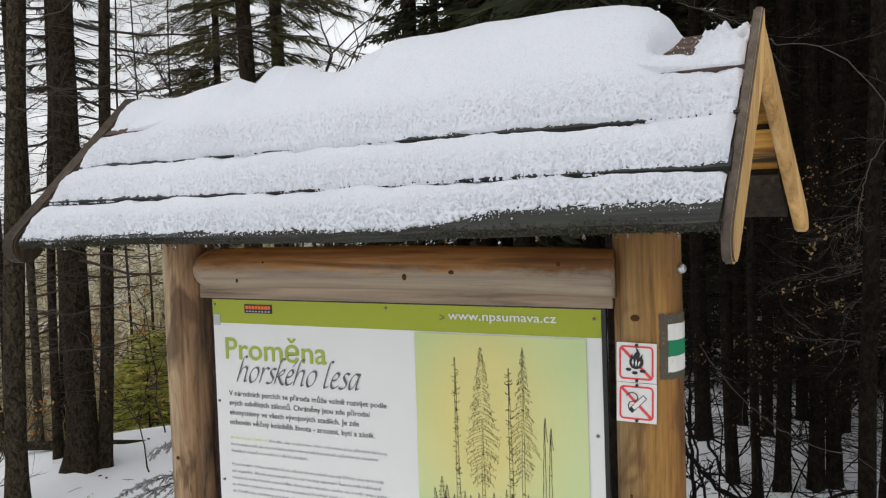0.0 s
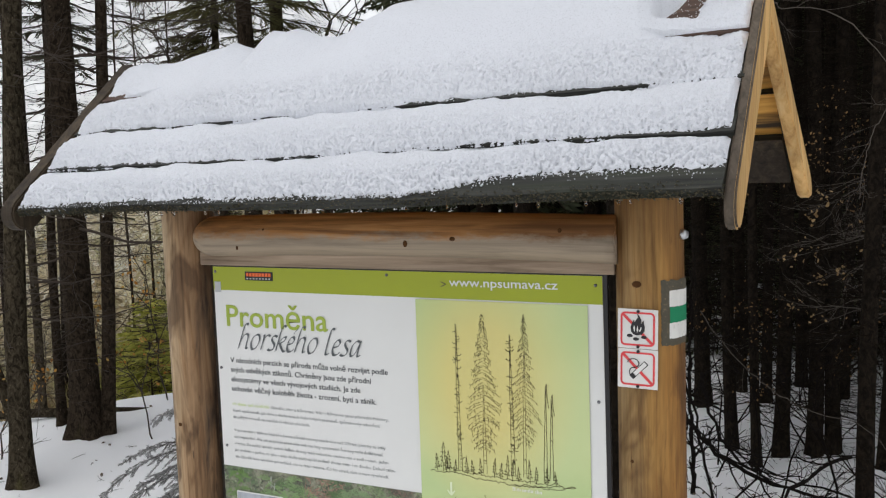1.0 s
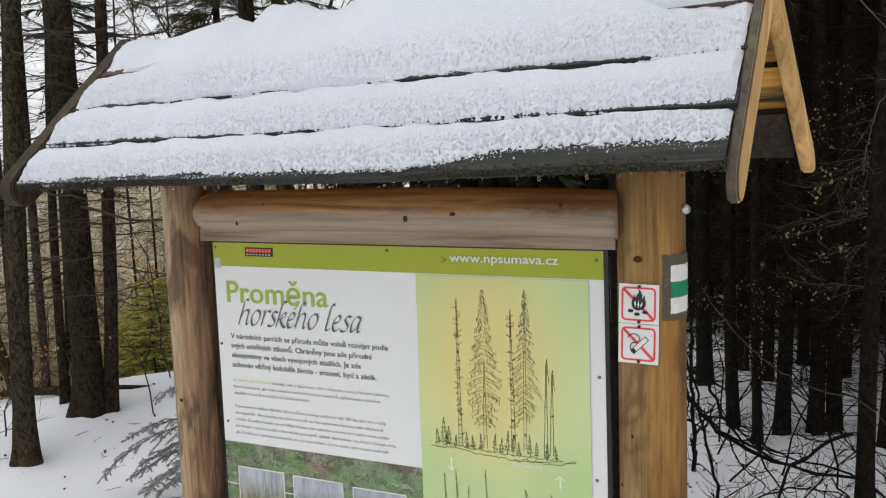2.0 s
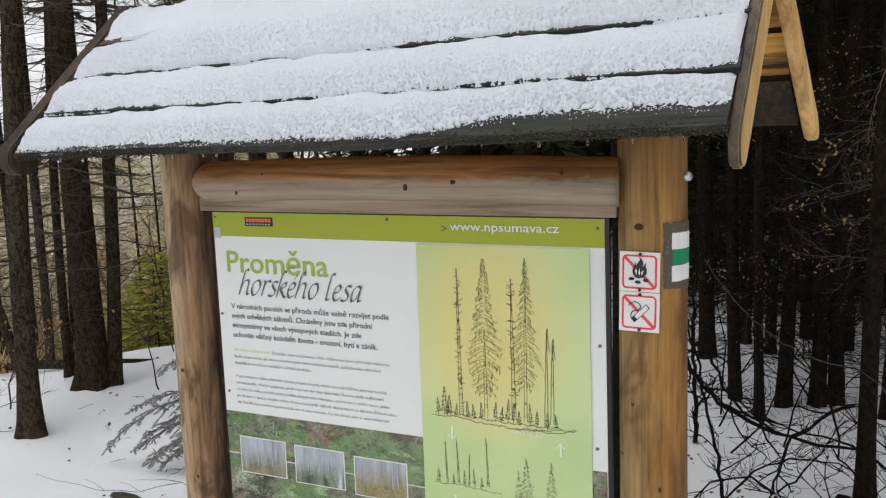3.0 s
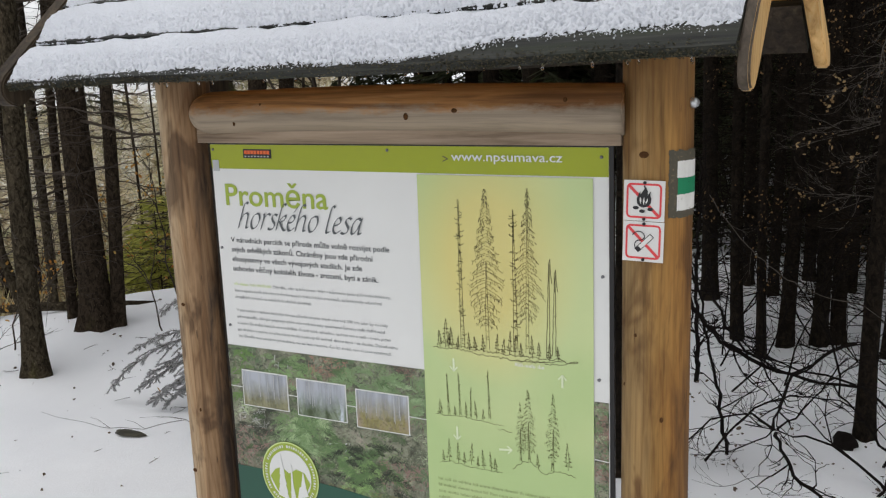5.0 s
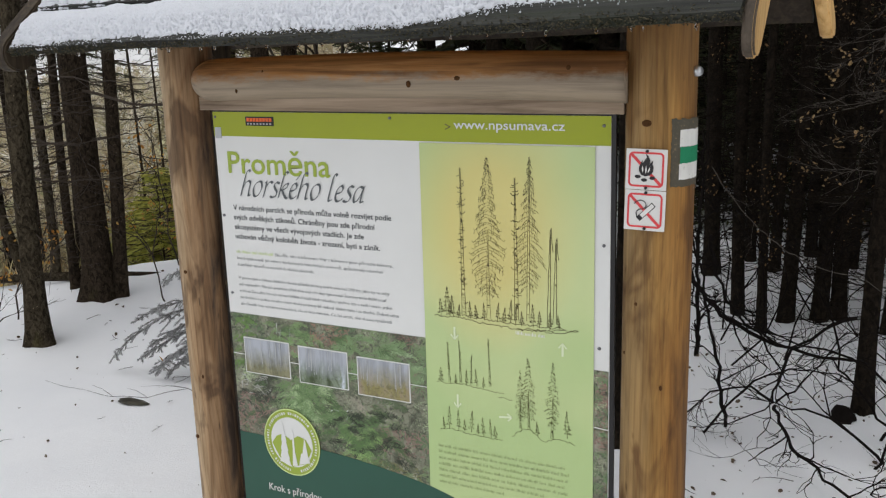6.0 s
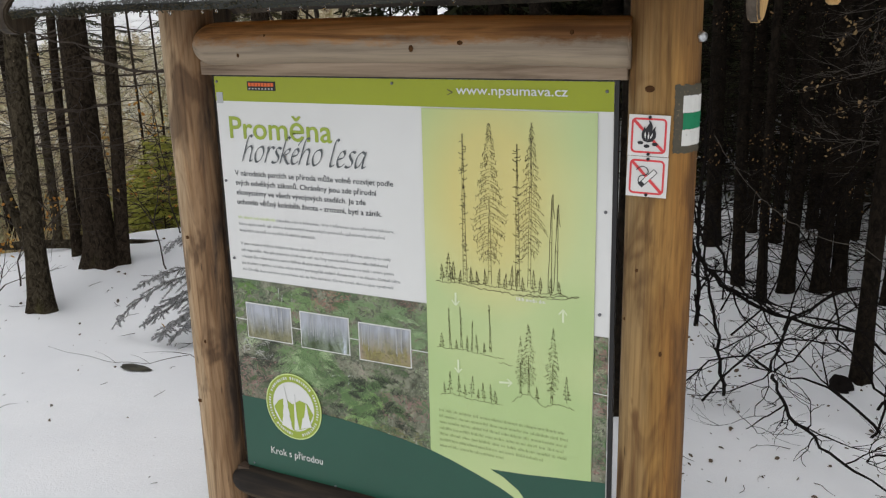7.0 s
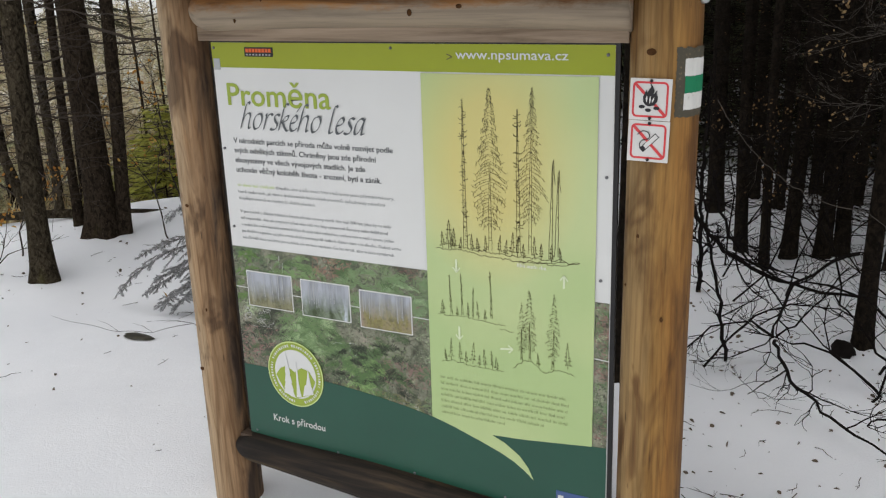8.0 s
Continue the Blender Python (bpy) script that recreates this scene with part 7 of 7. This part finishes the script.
stem.tube([(2.15, 2.45, -0.05), (2.12, 2.42, 0.6), (2.11, 2.40, 1.1), (2.07, 2.39, 1.5), (2.0, 2.4, 2.3)], [0.018, 0.015, 0.012, 0.009, 0.004], 8)
stem.tube([(2.12, 2.42, 0.7), (2.06, 2.41, 0.8), (2.0, 2.4, 0.86)], [0.006, 0.005, 0.004], 6)
part("stem", stem, TWIG_BROWN, branch).location = (-2.1, -2.35, -1.2)

# tangle of thin dark stems at the foot of the stand
tangle = [(1.0, 2.3, 0.55, (0.5, 0.0)), (1.25, 2.45, 0.5, (0.3, -0.1)), (1.5, 2.4, 0.55, (-0.4, 0.0)), (1.75, 2.3, 0.5, (-0.5, -0.1)), (0.92, 2.6, 0.7, (0.2, 0.0)), (1.66, 1.75, 0.45, (0.1, -0.5)),
          (1.72, 1.5, 0.4, (-0.4, -0.4)), (1.80, 1.25, 0.32, (-0.5, -0.3)), (1.62, 1.45, 0.34, (0.4, -0.4)), (1.12, 2.7, 0.6, (0.4, 0.1))]
rng = random.Random(23)
for i in range(17):
    y = 2.65 + 2.4 * (i / 16) ** 1.3
    half = 0.16 * (y + 1.8)
    tangle.append((1.38 + rng.uniform(-1, 1) * half, y + rng.uniform(-0.15, 0.15), rng.uniform(0.8, 1.1), (rng.uniform(-0.4, 0.4), 0.0)))
for i, (x, y, h, lean) in enumerate(tangle):
    t = stand(thing("bare_shrub", "low leafless shrub of thin dark twigs in snow", "shrub", group="bare shrubs"), x, y)
    b = Buf()
    bare_tree(b, Vector((0, 0, -0.05)), Vector((lean[0], lean[1], 0.9)).normalized(), h, 0.0068 if i < 10 else 0.0062, 3, random.Random(900 + i), 1.0, 4, 0.42)
    tagged(part("stem_growth", b, SHRUB_BARK, t), kind="stuff")

# ---- small things on the snow ----
bough = thing("low_bough", "low spruce bough with grey frosted needles sagging to the snow", "branch", (-1.15, 1.2, 0.0))


def frosted_spray(line, radius, reach, seed, density):
    """A needled branch along a sagging line: shoots on both sides, each set with short needles. Returns (wood, needles)."""
    rng, w, nd = random.Random(seed), Buf(), Buf()
    path = [Vector((p[0], p[1] + 0.02 * rng.uniform(-1, 1), p[2])) for p in arc(line[0], line[1], line[2], 16, rng, 0.004)]
    w.tube(path, [radius * (1 - 0.05 * i) for i in range(17)], 5)

    def needle_row(p, q, size):
        d = (q - p).normalized()
        for _ in range(int((q - p).length * density)):
            o = p.lerp(q, rng.random())
            e = (d * 1.7 + Vector((rng.uniform(-1, 1), rng.uniform(-1, 1), rng.uniform(-0.8, 0.9)))).normalized() * size * rng.uniform(0.6, 1.2)
            side = e.cross(Vector((rng.uniform(-1, 1), rng.uniform(-1, 1), rng.uniform(-1, 1)))).normalized() * 0.0011
            nd.poly([o - side, o + e * 0.5 - side * 1.2, o + e, o + e * 0.5 + side * 1.2])

    for i in range(16):
        needle_row(path[i], path[i + 1], 0.016)
        for _ in range(3):
            if i < 1:
                continue
            d = (path[i + 1] - path[i]).normalized()
            out = d.cross(Vector((0, 0, 1))).normalized() * rng.choice((-1, 1))
            tip = path[i] + (d * 0.8 + out * rng.uniform(0.3, 0.9) + Vector((0, 0, rng.uniform(-0.6, 0.25)))).normalized() * reach * rng.uniform(0.4, 1.1) * (1.1 - 0.04 * i)
            mid = path[i].lerp(tip, 0.5) + Vector((0, 0, rng.uniform(0.0, 0.012)))
            w.tube([path[i], mid, tip], [radius * 0.45, radius * 0.35, radius * 0.2], 4)
            needle_row(path[i], mid, 0.015)
            needle_row(mid, tip, 0.015)
    return w, nd


for i, (line, r, reach) in enumerate((([(-1.08, 1.24, 0.37), (-1.40, 1.17, 0.30), (-1.73, 1.12, 0.05)], 0.005, 0.15), ([(-1.05, 1.30, 0.33), (-1.30, 1.25, 0.26), (-1.56, 1.20, 0.11)], 0.004, 0.13),
                                      ([(-1.10, 1.22, 0.40), (-1.36, 1.18, 0.365), (-1.60, 1.16, 0.25)], 0.005, 0.08), ([(-1.08, 1.15, 0.28), (-1.26, 1.12, 0.17), (-1.42, 1.10, 0.05)], 0.004, 0.12),
                                      ([(-1.02, 1.33, 0.60), (-1.26, 1.28, 0.545), (-1.47, 1.25, 0.43)], 0.004, 0.10), ([(-1.08, 1.22, 0.33), (-1.32, 1.20, 0.22), (-1.58, 1.16, 0.06)], 0.004, 0.14), ([(-1.10, 1.18, 0.24), (-1.24, 1.16, 0.14), (-1.36, 1.15, 0.04)], 0.003, 0.10))):
    w, nd = frosted_spray(line, r, reach, 30 + i, 1500)
    stem = part("stem", w, TWIG, bough)
    stem.location = (1.15, -1.2, 0.0)
    part("needles", nd, NEEDLES_GREY, stem, "grey-green frosted needles")
b = Buf()
b.tube([(-0.80, 1.40, -0.05), (-0.86, 1.37, 0.30), (-0.98, 1.30, 0.45), (-1.08, 1.25, 0.40)], [0.014, 0.012, 0.009, 0.006], 7)
b.tube([(-0.93, 1.33, 0.40), (-0.96, 1.34, 0.55), (-1.03, 1.33, 0.60)], [0.008, 0.007, 0.005], 6)
b.tube([(-0.90, 1.36, 0.34), (-1.0, 1.33, 0.34), (-1.06, 1.30, 0.33)], [0.006, 0.005, 0.004], 6)
b.tube([(-0.88, 1.37, 0.30), (-1.0, 1.25, 0.31), (-1.09, 1.15, 0.28)], [0.006, 0.005, 0.004], 6)
part("limb", b, TWIG, bough).location = (1.15, -1.2, 0.0)
part("dry_leaf", leaves([(-1.385, 1.10, 0.13)], 0.040, 6, 2.0), ORANGE_LEAF, bough, "one hanging orange leaf").location = (1.15, -1.2, 0.0)

def flowing3(pts, steps=5):
    """A gently wavering line through points in space."""
    out = []
    for k, (a, b) in enumerate(zip(pts, pts[1:])):
        for j in range(steps):
            t = j / steps
            out.append(tuple(a[c] + (b[c] - a[c]) * t + 0.006 * math.sin(7.3 * (k * steps + j) + 2 * c) * (c < 2) for c in range(3)))
    return out + [tuple(pts[-1])]


lying = thing("lying_twig", "thin bare twig lying on the snow", "twig", (-1.45, 0.86, 0.0))
b = Buf()
pts = [(-1.89, 0.86, 0.02), (-1.66, 0.86, 0.012), (-1.45, 0.86, 0.01), (-1.24, 0.86, 0.04), (-1.0, 0.86, 0.12), (-0.8, 0.9, 0.02)]
b.tube(flowing3(pts), [0.0006 + 0.0011 * i / 25 for i in range(26)], 5)
for p, q in (((-1.45, 0.86, 0.01), (-1.64, 0.92, 0.012)), ((-1.24, 0.86, 0.04), (-1.44, 0.94, 0.02)), ((-1.0, 0.86, 0.12), (-1.26, 0.95, 0.05)), ((-1.0, 0.86, 0.12), (-1.3, 0.89, 0.07))):
    b.tube([p, Vector(p).lerp(Vector(q), 0.5) + Vector((0, 0, 0.01)), q], [0.0009, 0.0007, 0.0005], 4)
part("stem", b, TWIG, lying).location = (1.45, -0.86, 0.0)

pool = thing("melt_pool", "dark shallow melt hole in the snow with moss", "puddle", (-1.316, 0.846, height_at(-1.316, 0.846)))
b = Buf()
rng = random.Random(8)
n = 28
for k, (f, z) in enumerate(((1.0, 0.002), (0.8, 0.006), (0.0, 0.006))):
    for i in range(n):
        a = 2 * math.pi * i / n
        r = f * (1 + 0.08 * math.sin(3 * a + 1) + 0.05 * math.sin(7 * a)) 
        b.v.append((0.085 * r * math.cos(a), 0.034 * r * math.sin(a), z))
for k in range(2):
    for i in range(n):
        j = (i + 1) % n
        b.f.append((k * n + i, k * n + j, k * n + n + j, k * n + n + i))
part("moss", b, plain("wet_moss", (0.045, 0.040, 0.026, 1), 0.45, 0.7, 30), pool)

# a dark lump stands in for the dark hollow among the spruce roots
stump = stand(thing("mossy_stump", "low dark lump standing in for a hollow at a spruce root", "stump"), 1.535, 1.87)
b = Buf()
rng = random.Random(4)
b.tube([(0, 0, -0.05), (0, 0, 0.01), (0.01, 0, 0.035), (0.015, 0, 0.05)], [0.055, 0.05, 0.04, 0.015], 14, True, 0.22, rng)
part("wood", b, SHRUB_BARK, stump)

spots = []
rng = random.Random(17)
while len(spots) < 420:
    x, y = rng.uniform(-4.2, 2.8), rng.uniform(-0.6, 4.5)
    if x > -0.4 and x < 0.9 and y < 1.5:
        continue
    spots.append((x, y, height_at(x, y) + 0.006))
while len(spots) < 760:
    x, y = rng.uniform(0.85, 2.5), rng.uniform(0.1, 2.6)
    spots.append((x, y, height_at(x, y) + 0.004))
litter = part("litter", leaves(spots, 0.022, 18, 0.0), plain("litter_brown", (0.11, 0.08, 0.055, 1), 0.8, 0.4, 20), None)
tagged(litter, "scattered dead leaves and twig bits on the snow", "litter", kind="stuff")

# broken twigs strewn over the snow
rng, b = random.Random(52), Buf()
for k in range(150):
    x, y = rng.uniform(-3.2, -0.3) if rng.random() < 0.7 else rng.uniform(1.0, 2.4), rng.uniform(-0.7, 3.0)
    a, n = rng.uniform(0, 6.28), rng.uniform(0.02, 0.11)
    if k >= 50:
        x, y, n = rng.uniform(-3.4, -1.1), rng.uniform(0.8, 2.4), rng.uniform(0.04, 0.16)
    if k >= 70:
        x, y, n = rng.uniform(0.9, 2.3), rng.uniform(0.2, 2.5), rng.uniform(0.03, 0.14)
    line = []
    for i in range(4):
        px, py = x + math.cos(a) * n * i / 3, y + math.sin(a) * n * i / 3
        line.append((px, py, height_at(px, py) + 0.004 + rng.uniform(0, 0.004)))
        a += rng.uniform(-0.4, 0.4)
    b.tube(line, [0.0013, 0.0012, 0.0009, 0.0005], 4)
    for _ in range(rng.randint(0, 3)):
        o, q, m = Vector(line[rng.randint(1, 2)]), a + rng.uniform(-1.2, 1.2), n * rng.uniform(0.2, 0.5)
        b.tube([o, o + Vector((math.cos(q) * m, math.sin(q) * m, 0.003))], [0.001, 0.0005], 3)
tagged(part("twig_scatter", b, TWIG, None), "broken dark twigs strewn on the snow", "twigs", kind="stuff")
